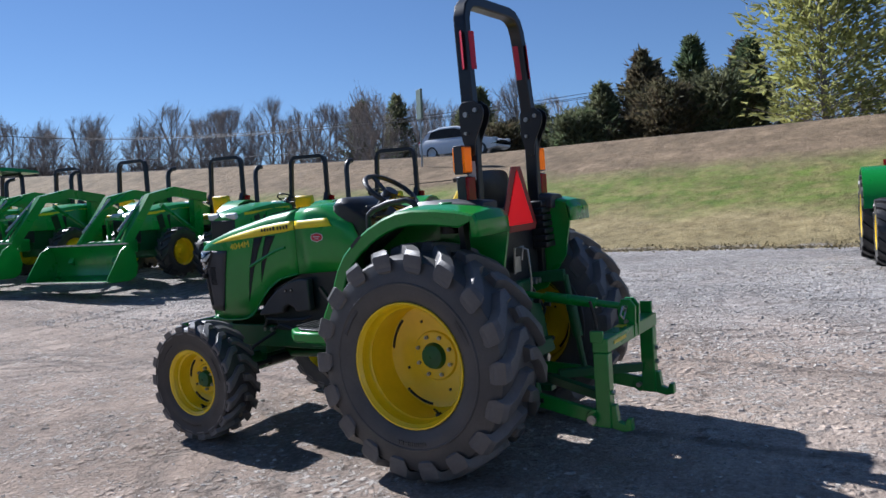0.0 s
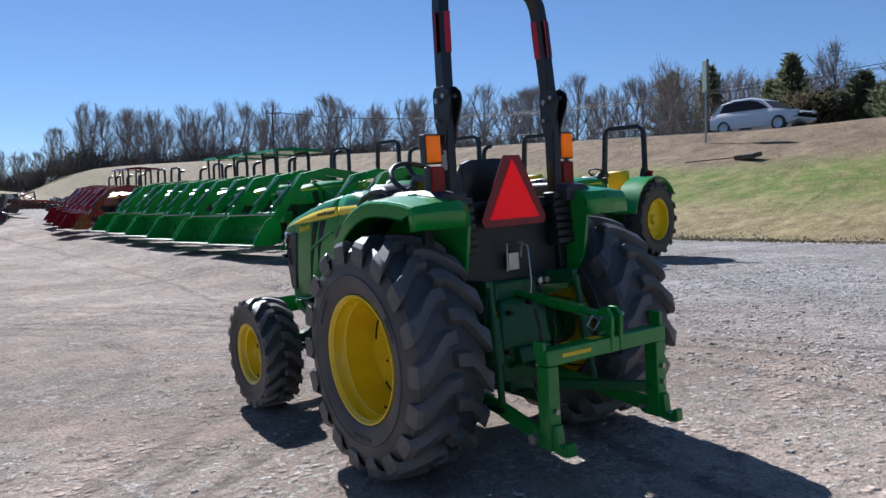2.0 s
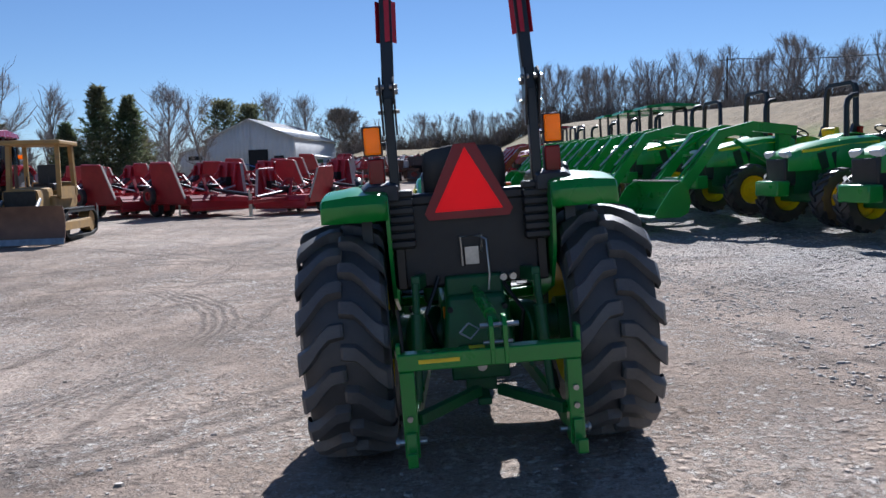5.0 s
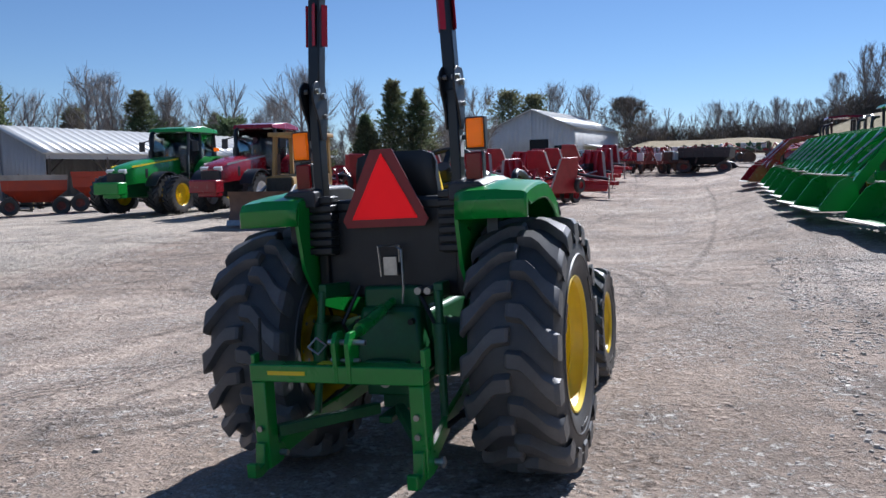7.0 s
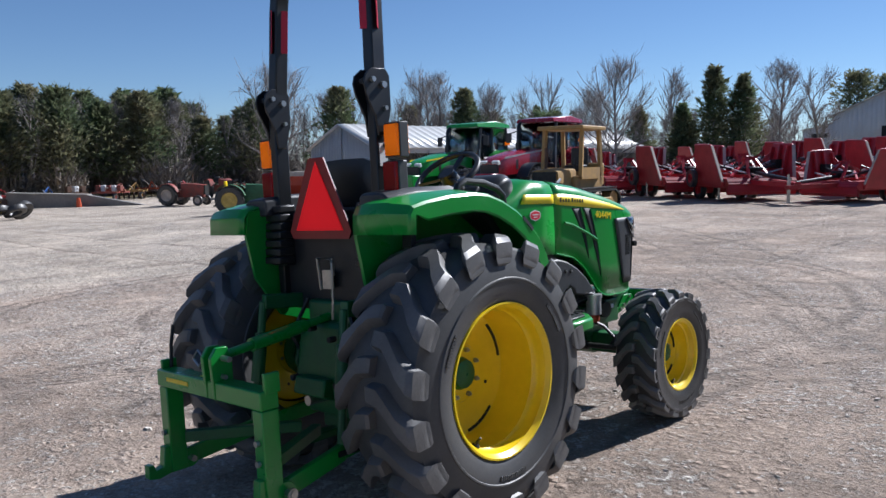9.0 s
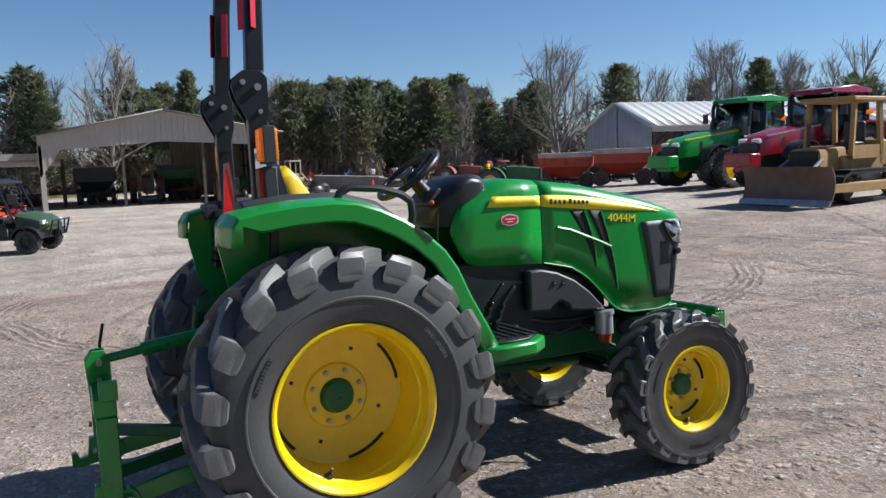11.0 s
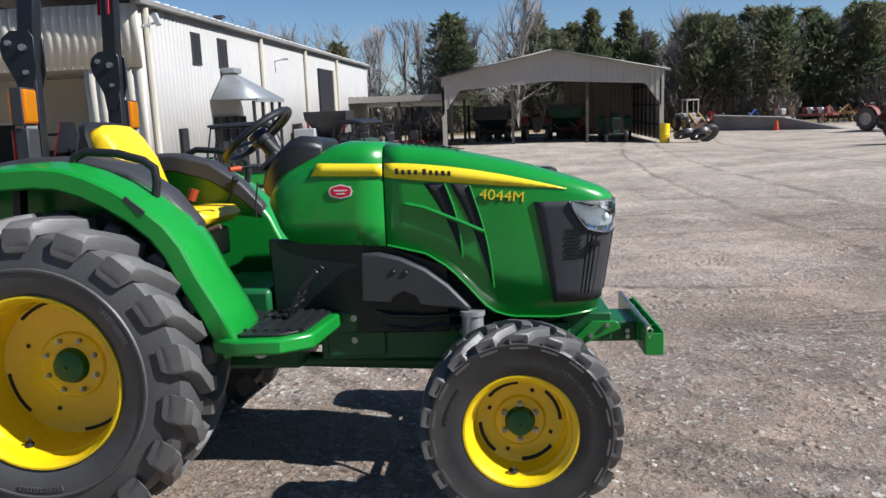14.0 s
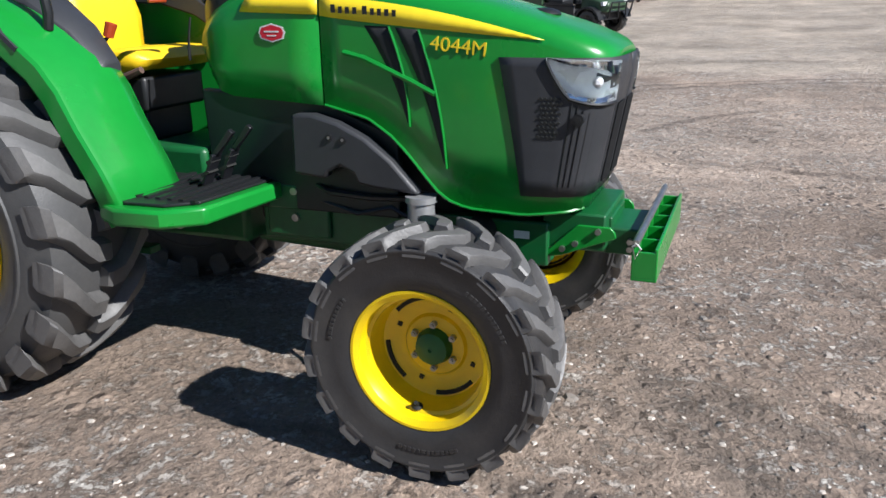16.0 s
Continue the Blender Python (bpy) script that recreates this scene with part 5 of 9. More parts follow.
rs = random.Random(11)
st = MB()
for k in range(44000):
    if k < 26000:
        r = 0.8 + 6.6 * rs.random() ** 0.75
        a = rs.uniform(0, 2 * math.pi)
        x, y = r * math.cos(a), 0.4 + r * math.sin(a)
        q = rs.choice((0.004, 0.005, 0.006, 0.008, 0.010, 0.013)) * rs.uniform(0.7, 1.3)
        q *= 2.0 if rs.random() < 0.02 else 1.0
    else:  # coarser crushed stone along the parked row
        x, y = 2.2 + 6.3 * rs.random() ** 1.3, rs.uniform(-7, 9)
        q = rs.choice((0.010, 0.013, 0.017, 0.022, 0.026)) * rs.uniform(0.7, 1.2)
    if noise.noise(Vector((x * 1.3, y * 1.3, 5))) < rs.uniform(-0.45, 0.35) and k % 5:
        continue
    z = gz(x, y) + lump(x, y) - 0.005
    ph, fl, st_ = rs.uniform(0, 6.28), rs.uniform(0.25, 0.5), rs.uniform(0.9, 1.6)
    n5 = 4 if q < 0.008 else 5
    foot = []
    for i in range(n5):
        u_, v_ = q * st_ * rs.uniform(0.6, 1.15) * math.cos(6.283 * i / n5), q * rs.uniform(0.6, 1.1) * math.sin(6.283 * i / n5)
        foot.append((x + u_ * math.cos(ph) - v_ * math.sin(ph), y + u_ * math.sin(ph) + v_ * math.cos(ph), z))
    if q < 0.011:
        st.add(foot + [(x + q * rs.uniform(-0.3, 0.3), y + q * rs.uniform(-0.3, 0.3), z + q * fl * 1.3)], [(i, (i + 1) % n5, n5) for i in range(n5)])
    else:
        crest = [(x + (px - x) * 0.65, y + (py - y) * 0.65, z + q * fl * rs.uniform(0.8, 1.2)) for px, py, pz in foot]
        st.add(foot + crest, [(i, (i + 1) % n5, n5 + (i + 1) % n5, n5 + i) for i in range(n5)] + [tuple(range(n5, 2 * n5))])
tagged(part("loose_stones", st, STONE, sharp=10), "pale loose gravel stones strewn over the yard", "gravel", kind="stuff")

# straw tufts along the foot of the bank
tf = MB()
for k in range(16000):
    x = 13.35 + rs.gauss(0, 0.22)
    y = rs.uniform(-12, 34)
    z = gz(x, y)
    h = rs.uniform(0.02, 0.05)
    a = rs.uniform(0, 6.28)
    dx, dy = 0.03 * math.cos(a), 0.03 * math.sin(a)
    lx, ly = rs.uniform(-0.05, 0.05), rs.uniform(-0.05, 0.05)
    tf.add([(x - dx, y - dy, z - 0.02), (x + dx, y + dy, z - 0.02), (x + lx, y + ly, z + h)], [(0, 1, 2)])
tagged(part("dry_grass", tf, DRYGRASS), "dry straw-coloured grass at the foot of the bank", "grass", kind="stuff")

# ---- road on the bank, car, poles, sign ----
rd = []
for y in range(-200, 305, 5):
    rd.append([(x, y, gz(x, y) + 0.07) for x in (27.2, 29.0, 31.0, 33.8)])
tagged(part("road", MB().loft(rd, caps=False), ASPHALT, solid=0.15), "grey asphalt road along the top of the bank", "road", kind="structure")


def car(m):
    c = thing("car", m, "white sport utility car driving on the road", "car")
    secs = []
    for y, zb, zt, w in ((-2.28, 0.48, 0.85, 0.72), (-2.2, 0.35, 1.02, 0.86), (-1.6, 0.3, 1.06, 0.92), (0, 0.28, 1.04, 0.93), (1.2, 0.3, 1.0, 0.92), (1.95, 0.36, 0.88, 0.86), (2.25, 0.45, 0.72, 0.74)):
        secs.append([(-w * 0.95, y, zb), (-w, y, zb + 0.2), (-w, y, zt - 0.15), (-w * 0.9, y, zt), (w * 0.9, y, zt), (w, y, zt - 0.15), (w, y, zb + 0.2), (w * 0.95, y, zb)])
    part("body", MB().loft(secs, closed=True), CAR_W, c, "white body", bevel=0.04)
    roof = []
    for y, z, w in ((-2.1, 1.0, 0.8), (-1.75, 1.52, 0.66), (-1.0, 1.66, 0.66), (-0.1, 1.66, 0.66), (0.45, 1.5, 0.68), (1.1, 1.02, 0.8)):
        roof.append([(-w - 0.06, y, 0.98), (-w, y, z - 0.05), (-w * 0.9, y, z), (w * 0.9, y, z), (w, y, z - 0.05), (w + 0.06, y, 0.98)])
    part("roof", MB().loft(roof, closed=True), CAR_W, c)
    for s in (1, -1):
        part("side_window", MB().prism([(-1.7, 1.1), (-1.5, 1.45), (-0.9, 1.54), (-0.1, 1.53), (0.3, 1.42), (0.85, 1.08)], s * 0.735, s * 0.775), DARK_IN, c, "dark side windows")
        for y in (-1.4, 1.4):
            w = part("wheel", MB().lathe([(0.0, s * 0.86), (0.22, s * 0.87), (0.24, s * 0.93), (0.34, s * 0.92), (0.35, s * 0.72), (0.0, s * 0.70)], 20, pose(0, y, 0.36)), RUBBER, c, "dark wheel")
            part("rim", MB().lathe([(0.0, s * 0.92), (0.2, s * 0.925), (0.23, s * 0.935)], 16, pose(0, y, 0.36)), SILVER, w, "silver rim")
        part("headlight", MB().box((s * 0.66, 2.12, 0.82), (0.26, 0.2, 0.12)), LABEL_W, c)
        part("tail_light", MB().box((s * 0.7, -2.22, 0.92), (0.24, 0.1, 0.16)), REDLENS, c)
    part("windscreen", MB().add([(-0.62, 0.52, 1.47), (0.62, 0.52, 1.47), (0.72, 1.12, 1.05), (-0.72, 1.12, 1.05)], [(0, 1, 2, 3)]), DARK_IN, c)
    part("grille", MB().box((0, 2.24, 0.7), (0.8, 0.04, 0.14)), BLACK, c)
    return c


CY = 18.2
car(pose(30.5, CY, gz(30.5, CY) + 0.1, 0, 0, 180))
tb = thing("roadside_sign", pose(24.9, 17.1, gz(24.9, 17.1)), "narrow road sign seen edge-on on a steel post", "sign")
part("post", MB().box((0, 0, 1.5), (0.06, 0.06, 3.0)), STEEL, tb)
part("sign_board", MB().box((0, 0, 2.75), (0.10, 0.55, 1.3), (0, 0, -35)), material("weathered_green_sign", (0.14, 0.19, 0.15), 0.5), tb, "weathered sign board", bevel=0.01)
sl = thing("fallen_board", pose(22.0, 13.2, gz(22.0, 13.2) + 0.02), "dark board lying on the grass bank", "board")
part("plank", MB().box((0, 0, 0.12), (0.35, 1.15, 0.16), (0, -14, -22)), WOOD_D, sl, bevel=0.01)
part("strap", MB().bar((0.1, 0.55, 0.10), (-0.35, 2.4, 0.02), 0.06, 0.03), WOOD_D, sl)


def power_pole(x, y, h=9.5, rz=0):
    p = thing("utility_pole", pose(x, y, gz(x, y) - 0.2, 0, 0, rz), "weathered wooden utility pole with a crossarm", "utility pole", "utility poles")
    part("pole", MB().cyl((0, 0, 0), (0, 0, h), 0.16, 0.11, 10), WOOD_D, p)
    part("crossarm", MB().box((0, 0, h - 0.6), (2.4, 0.1, 0.12)), WOOD_D, p)
    for k in (-1.1, -0.4, 0.4, 1.1):
        part("insulator", MB().cyl((k, 0, h - 0.54), (k, 0, h - 0.34), 0.05, 0.03, 8), LABEL_W, p)
    return p


POLES = [(46, 112, 10.0), (40, 190, 10.0), (58, 0, 9.0)]
for x, y, h in POLES:
    power_pole(x, y, h)
wires = []
order = sorted(POLES, key=lambda p: p[1])
for a, b in zip(order, order[1:]):
    for off, dz in ((-1.1, -0.35), (0.4, -0.35), (1.1, -0.35), (0.0, -2.6)):
        pts = []
        for i in range(15):
            t = i / 14
            z0, z1 = gz(a[0], a[1]) - 0.2 + a[2] + dz, gz(b[0], b[1]) - 0.2 + b[2] + dz
            pts.append((a[0] + (b[0] - a[0]) * t + off, a[1] + (b[1] - a[1]) * t, z0 + (z1 - z0) * t - 3.6 * 4 * t * (1 - t)))
        wires.append(pts)
for pts in wires:
    tagged(part("power_line", MB().tube(pts, 0.022, 5), BLACK_M), "thin black overhead power line along the road", "cable", "power lines")


# ---- buildings ----
def ribbed(b, p0, p1, z0, z1a, z1b, out, pitch=0.3, depth=0.035, z0b=None):
    """A wall of trapezoid-ribbed sheet from p0 to p1 (plan), from z0 up to z1a..z1b, ribs towards out."""
    p0, p1 = Vector((*p0, 0)), Vector((*p1, 0))
    n = max(1, int((p1 - p0).length / pitch))
    o = Vector((*out, 0)).normalized() * depth
    prof = []
    for i in range(n):
        for f, d in ((0.0, 0), (0.55, 0), (0.65, 1), (0.9, 1)):
            prof.append(((i + f) / n, d))
    prof.append((1.0, 0))
    rows = [[], []]
    for f, d in prof:
        q = p0 + (p1 - p0) * f + o * d
        rows[0].append((q.x, q.y, z0 + ((z0b if z0b is not None else z0) - z0) * f))
        rows[1].append((q.x, q.y, z1a + (z1b - z1a) * f))
    b.loft(rows, caps=False)
    return b


def roof_plane(b, a, c, d, e, ribs=20, depth=0.05):
    """A ribbed roof quad a-c (eave) to d-e (ridge)."""
    a, c, d, e = (Vector(v) for v in (a, c, d, e))
    rows = [[], []]
    nrm = (c - a).cross(d - a).normalized()
    if nrm.z < 0:
        nrm = -nrm
    for i in range(ribs + 1):
        for f, k in ((0, 0), (0.7, 0), (0.78, 1), (0.92, 1)):
            t = (i + f) / (ribs + 1)
            rows[0].append(a + (c - a) * t + nrm * depth * k)
            rows[1].append(d + (e - d) * t + nrm * depth * k)
    b.loft(rows, caps=False)
    return b


# white building far ahead, gable towards the yard
wbz = gz(-15, 92)
wb = thing("white_building", pose(-20.2, 92.7, wbz - 0.3, 0, 0, -9.9), "long white metal building with a pale gable roof", "building")
W2, EV, RG, LN = 5.55, 5.2, 7.5, 18.2
fw = MB()
ribbed(fw, (-W2, 0), (0, 0), 0, EV, RG, (0, -1), 0.5)
ribbed(fw, (0, 0), (W2, 0), 0, RG, EV, (0, -1), 0.5)
part("front_wall", fw, WHITE_B, wb, "white gable wall", solid=0.08)
sw_ = MB()
ribbed(sw_, (W2, 0), (W2, LN), 0, EV, EV, (1, 0), 0.5)
part("side_wall", sw_, WHITE_B, wb, solid=0.08)
sw_ = MB()
ribbed(sw_, (-W2, 0), (-W2, LN), 0, EV, EV, (-1, 0), 0.5)
part("side_wall", sw_, WHITE_B, wb, solid=0.08)
bw = MB()
ribbed(bw, (-W2, LN), (0, LN), 0, EV, RG, (0, 1), 0.5)
ribbed(bw, (0, LN), (W2, LN), 0, RG, EV, (0, 1), 0.5)
part("back_wall", bw, WHITE_B, wb, solid=0.08)
for s in (1, -1):
    part("roof", roof_plane(MB(), (s * (W2 + 0.3), -0.4, EV - 0.1), (s * (W2 + 0.3), LN + 0.4, EV - 0.1), (0, -0.4, RG + 0.02), (0, LN + 0.4, RG + 0.02), 30), ROOF_W, wb, "pale metal roof", solid=0.08)
part("doorway", MB().box((1.0, -0.08, 1.9), (2.4, 0.14, 3.8)), DARK_IN, wb, "dark open doorway")
part("window", MB().box((3.6, -0.07, 2.6), (1.2, 0.1, 0.8)), DARK_IN, wb)
part("side_annex", ribbed(ribbed(MB(), (-W2 - 3.6, 0.3), (-W2, 0.3), 0, 3.7, 4.4, (0, -1), 0.5), (-W2 - 3.6, 0.3), (-W2 - 3.6, 9), 0, 3.7, 3.7, (-1, 0), 0.5), WHITE_B, wb, "white side annex", solid=0.08)
part("annex_roof", roof_plane(MB(), (-W2 - 3.9, 0, 3.7), (-W2 - 3.9, 9.2, 3.7), (-W2, 0, 4.45), (-W2, 9.2, 4.45), 16), ROOF_W, wb, solid=0.06)
part("annex_window", MB().box((-W2 - 1.6, 0.2, 3.0), (1.8, 0.12, 0.5)), DARK_IN, wb)
part("porch_roof", MB().box((W2 + 0.9, 6.5, 3.0), (2.0, 6, 0.12), (0, 12, 0)), ROOF_W, wb)

# grey equipment shed with an open front
gx, gy = -44.8, 37.6
gs = thing("grey_shed", pose(gx, gy, gz(-40, 40) + 0.3, 0, 0, -6), "low grey metal shed with an open dark front", "shed")
part("gable_wall", ribbed(ribbed(MB(), (-4.4, 0), (0, 0), 0, 3.3, 5.1, (0, -1), 0.4), (0, 0), (4.4, 0), 0, 5.1, 3.3, (0, -1), 0.4), GREY_S, gs, "grey gable wall", solid=0.08)
part("back_wall", ribbed(MB(), (-4.4, 0), (-4.4, 34), 0, 3.3, 3.3, (-1, 0), 0.4), GREY_S, gs, solid=0.08)
part("end_wall", ribbed(ribbed(MB(), (-4.4, 34), (0, 34), 0, 3.3, 5.1, (0, 1), 0.4), (0, 34), (4.4, 34), 0, 5.1, 3.3, (0, 1), 0.4), GREY_S, gs, solid=0.08)
for s in (1, -1):
    part("roof", roof_plane(MB(), (s * 4.7, -0.4, 3.22), (s * 4.7, 34.4, 3.22), (0, -0.4, 5.15), (0, 34.4, 5.15), 40), ROOF_W, gs, "pale metal roof", solid=0.08)
part("fascia", MB().box((4.45, 17, 3.05), (0.1, 34, 0.5)), GREY_S, gs)
for k in range(8):
    part("post", MB().box((4.4, 0.2 + k * 4.8, 1.5), (0.2, 0.2, 3.0)), WOOD_D, gs)
    if k < 7:
        part("brace", MB().bar((4.4, 0.3 + k * 4.8, 1.9), (4.4, 1.6 + k * 4.8, 3.0), 0.12, 0.06).bar((4.4, 4.9 + k * 4.8, 1.9), (4.4, 3.6 + k * 4.8, 3.0), 0.12, 0.06), WOOD_D, gs)

# pole barn, open to the yard
bx, by0, by1 = -46.0, -1.7, 11.8
bz = gz(bx, 4) - 0.05
pb = thing("pole_barn", pose(bx, by0, bz), "open-fronted tan metal pole barn with stored machinery", "barn")
BW, BE, BR, BD = by1 - by0, 4.25, 5.6, 11.0
def header_foot(y):
    """Lower edge of the header: braced corners, slightly raised in the middle."""
    e = min(y, BW - y)
    return 3.45 - max(0.0, 1.15 - e) * 1.35 if e < 1.15 else 3.45 + min(0.35, (e - 1.15) * 0.06)


nseg = 84
lows, highs = [], []
for i in range(nseg):
    for f in (i / nseg, (i + 0.999) / nseg):
        dx = 0.05 + (0.05 if i % 2 else 0.0)
        lows.append((dx, BW * f, header_foot(BW * f)))
        highs.append((dx, BW * f, BE + (BR - BE) * (1 - abs(2 * f - 1))))
fr_ = MB().loft([lows, highs], caps=False)
part("front_header", fr_, TAN_S, pb, "tan ribbed header over the openings", sharp=3)
for y, w in ((0.12, 0.26), (4.35, 0.16), (8.9, 0.16), (BW - 0.12, 0.26)):
    part("post", MB().box((-0.05, y, 1.85), (0.2, w, 3.7)), TAN_S if w > 0.2 else WOOD_D, pb)
part("side_wall", ribbed(MB(), (0, BW), (-BD, BW), 0, BE, BE, (0, 1), 0.3), TAN_S, pb, solid=0.05)
part("side_wall", ribbed(MB(), (0, 0), (-BD * 0.35, 0), 0, BE, BE, (0, -1), 0.3), TAN_S, pb, solid=0.05)
part("side_wall", ribbed(MB(), (-BD * 0.7, 0), (-BD, 0), 0, BE, BE, (0, -1), 0.3), TAN_S, pb, solid=0.05)
for k in range(7):
    part("wall_stud", MB().box((-0.8 - k * 1.5, BW - 0.12, 2.0), (0.14, 0.12, 4.0)), WOOD_D, pb)
for k in range(3):
    part("wall_girt", MB().box((-BD / 2, BW - 0.06, 0.9 + k * 1.2), (BD, 0.06, 0.14)), WOOD_D, pb)
for s, y0, y1 in ((1, -0.3, BW / 2), (-1, BW + 0.3, BW / 2)):
    part("roof", roof_plane(MB(), (0.5, y0, BE - 0.03), (-BD - 0.3, y0, BE - 0.03), (0.5, y1, BR + 0.05), (-BD - 0.3, y1, BR + 0.05), 28), ROOF_D, pb, "dull metal roof", solid=0.05)
part("back_wall", ribbed(MB(), (-BD, BW * 0.62), (-BD, BW), 0, BE, BE, (-1, 0), 0.3), TAN_S, pb, solid=0.05)
for k in range(4):
    part("truss", MB().bar((-k * 3.4 - 0.4, 0.1, BE - 0.15), (-k * 3.4 - 0.4, BW - 0.1, BE - 0.15), 0.06, 0.25).bar((-k * 3.4 - 0.4, 0.1, BE - 0.15), (-k * 3.4 - 0.4, BW / 2, BR - 0.2), 0.06, 0.18).bar((-k * 3.4 - 0.4, BW - 0.1, BE - 0.15), (-k * 3.4 - 0.4, BW / 2, BR - 0.2), 0.06, 0.18), WOOD_D, pb)

# lean-to between barn and white building
lt = thing("lean_to", pose(-53.0, -9.5, gz(-53, -6)), "low lean-to with a pale metal roof", "shed")
part("roof", roof_plane(MB(), (-5, 0.2, 2.7), (-5, 9.2, 2.55), (3, 0.2, 3.35), (3, 9.2, 3.2), 20), CANOPY_G, lt, "dull metal roof", solid=0.06)
for y in (0.4, 4.6, 9.0):
    part("post", MB().box((2.9, y, 1.55), (0.18, 0.18, 3.1)), WOOD_D, lt)
    part("post", MB().box((-4.9, y, 1.25), (0.18, 0.18, 2.5)), WOOD_D, lt)
part("fascia", MB().box((3.05, 4.7, 3.12), (0.06, 9.2, 0.4)), TAN_S, lt)

# white building at the side of the yard
HX0, HX1, HY = -58.2, -18.8, -8.3
hz = gz(-30, -8) - 0.1
mb_ = thing("main_building", pose(0, 0, hz), "large white metal building with a recessed porch", "building")
HE = 5.65
part("yard_wall", ribbed(MB(), (HX1, HY), (HX0, HY), 0, HE, HE, (0, 1), 0.3, 0.016), WHITE_S, mb_, "white ribbed wall", solid=0.08)
part("end_wall", ribbed(MB(), (HX0, HY), (HX0, HY - 24), 0, HE, HE, (-1, 0), 0.3), WHITE_S, mb_, solid=0.08)
part("eave_trim", MB().box(((HX0 + HX1) / 2, HY + 0.12, HE + 0.04), (HX1 - HX0 + 0.6, 0.30, 0.13)), ROOF_D, mb_, "grey gutter along the eave")
part("roof", roof_plane(MB(), (HX0 - 0.3, HY + 0.25, HE + 0.1), (HX1 + 0.4, HY + 0.25, HE + 0.1), (HX0 - 0.3, HY - 13, HE + 2.2), (HX1 + 0.4, HY - 13, HE + 2.2), 60), ROOF_W, mb_, solid=0.06)
part("roof", roof_plane(MB(), (HX0 - 0.3, HY - 26, HE + 0.1), (HX1 + 0.4, HY - 26, HE + 0.1), (HX0 - 0.3, HY - 13, HE + 2.2), (HX1 + 0.4, HY - 13, HE + 2.2), 60), ROOF_W, mb_, solid=0.06)
# porch side towards the yard's end: header, corner pier, recessed dark bay
part("porch_header", ribbed(MB(), (HX1, HY - 16), (HX1, HY), 3.9, HE, HE, (1, 0), 0.25, 0.018), CREAM_S, mb_, "cream ribbed porch header", solid=0.1)
part("corner_pier", ribbed(ribbed(MB(), (HX1, HY - 1.7), (HX1, HY), 0, 3.9, 3.9, (1, 0), 0.25, 0.03), (HX1 - 3.5, HY - 1.7), (HX1, HY - 1.7), 0, 3.9, 3.9, (0, -1), 0.25), CREAM_S, mb_, "ribbed corner pier", solid=0.06)
part("porch_back_wall", MB().box((HX1 - 5.0, HY - 9, 2.0), (0.15, 15.5, 4.0)), CREAM_S, mb_)
part("porch_ceiling", MB().box((HX1 - 2.5, HY - 9, 3.95), (5.2, 15.0, 0.08)), CREAM_S, mb_)
part("porch_slab", MB().box((HX1 - 2.4, HY - 9, 0.06), (5.4, 15.0, 0.14)), CONC, mb_)
part("far_end_wall", MB().box((HX1 - 2.5, HY - 16.6, 2.8), (5, 0.2, 5.6)), CREAM_S, mb_)
for y in (-6.0, -13.0):
    part("porch_post", MB().box((HX1 - 0.25, HY + y, 1.97), (0.3, 0.3, 3.9), taper=0.92), RED_ST, mb_, "red steel porch post", bevel=0.02)
for y, w, z0, z1 in ((-3.4, 1.1, 1.2, 2.5), (-8.2, 2.2, 0.1, 2.4), (-11.5, 1.2, 1.1, 2.4)):
    wn_ = part("porch_window", MB().box((HX1 - 4.88, HY + y, (z0 + z1) / 2), (0.12, w, z1 - z0)), DARK_IN, mb_, "dark window")
    part("window_frame", MB().box((HX1 - 4.80, HY + y, z1 + 0.05), (0.1, w + 0.2, 0.1)).box((HX1 - 4.80, HY + y, z0 - 0.05), (0.1, w + 0.2, 0.1)).box((HX1 - 4.80, HY + y, (z0 + z1) / 2), (0.06, 0.06, z1 - z0)), LABEL_W, wn_)
for x, w in ((-23.0, 0.75), (-25.6, 0.9)):
    wn_ = part("window", MB().box((x, HY - 0.02, 4.68), (w, 0.12, 0.95)), DARK_IN, mb_, "narrow dark window")
    part("window_frame", MB().box((x, HY + 0.03, 5.18), (w + 0.08, 0.04, 0.05)).box((x, HY + 0.03, 4.18), (w + 0.08, 0.04, 0.05)).box((x - w / 2, HY + 0.03, 4.68), (0.05, 0.04, 0.95)).box((x + w / 2, HY + 0.03, 4.68), (0.05, 0.04, 0.95)).box((x, HY + 0.045, 4.68), (0.04, 0.02, 0.95)), GREY_P, wn_)
part("loading_door", MB().box((-42.9, HY + 0.06, 3.6), (3.6, 0.12, 2.45)), DARK_IN, mb_, "dark upper loading door")
part("door_leaf", MB().box((-45.1, HY + 0.14, 3.6), (0.8, 0.08, 2.5)), CREAM_S, mb_)
part("entry_door", MB().box((-25.6, HY + 0.08, 1.2), (3.0, 0.14, 2.4)), DARK_IN, mb_, "dark glazed entry")
for x in (-27.0, -26.1, -25.1, -24.2):
    part("door_post", MB().box((x, HY + 0.2, 1.2), (0.1, 0.1, 2.4)), GREY_P, mb_)
for x in (-19.1, -30.2, -38.0, -46.2):
    part("downspout", MB().cyl((x, HY + 0.12, 0.1), (x, HY + 0.12, HE - 0.1), 0.09, n=8), CREAM_S, mb_)
part("low_opening", MB().box((-21.2, HY + 0.07, 1.6), (0.5, 0.1, 1.0)), DARK_IN, mb_)
part("wall_lamp", MB().bar((-32.5, HY + 0.02, 4.75), (-32.5, HY + 0.5, 4.85), 0.05, 0.05).box((-32.5, HY + 0.55, 4.83), (0.16, 0.22, 0.09)), GREY_S, mb_)
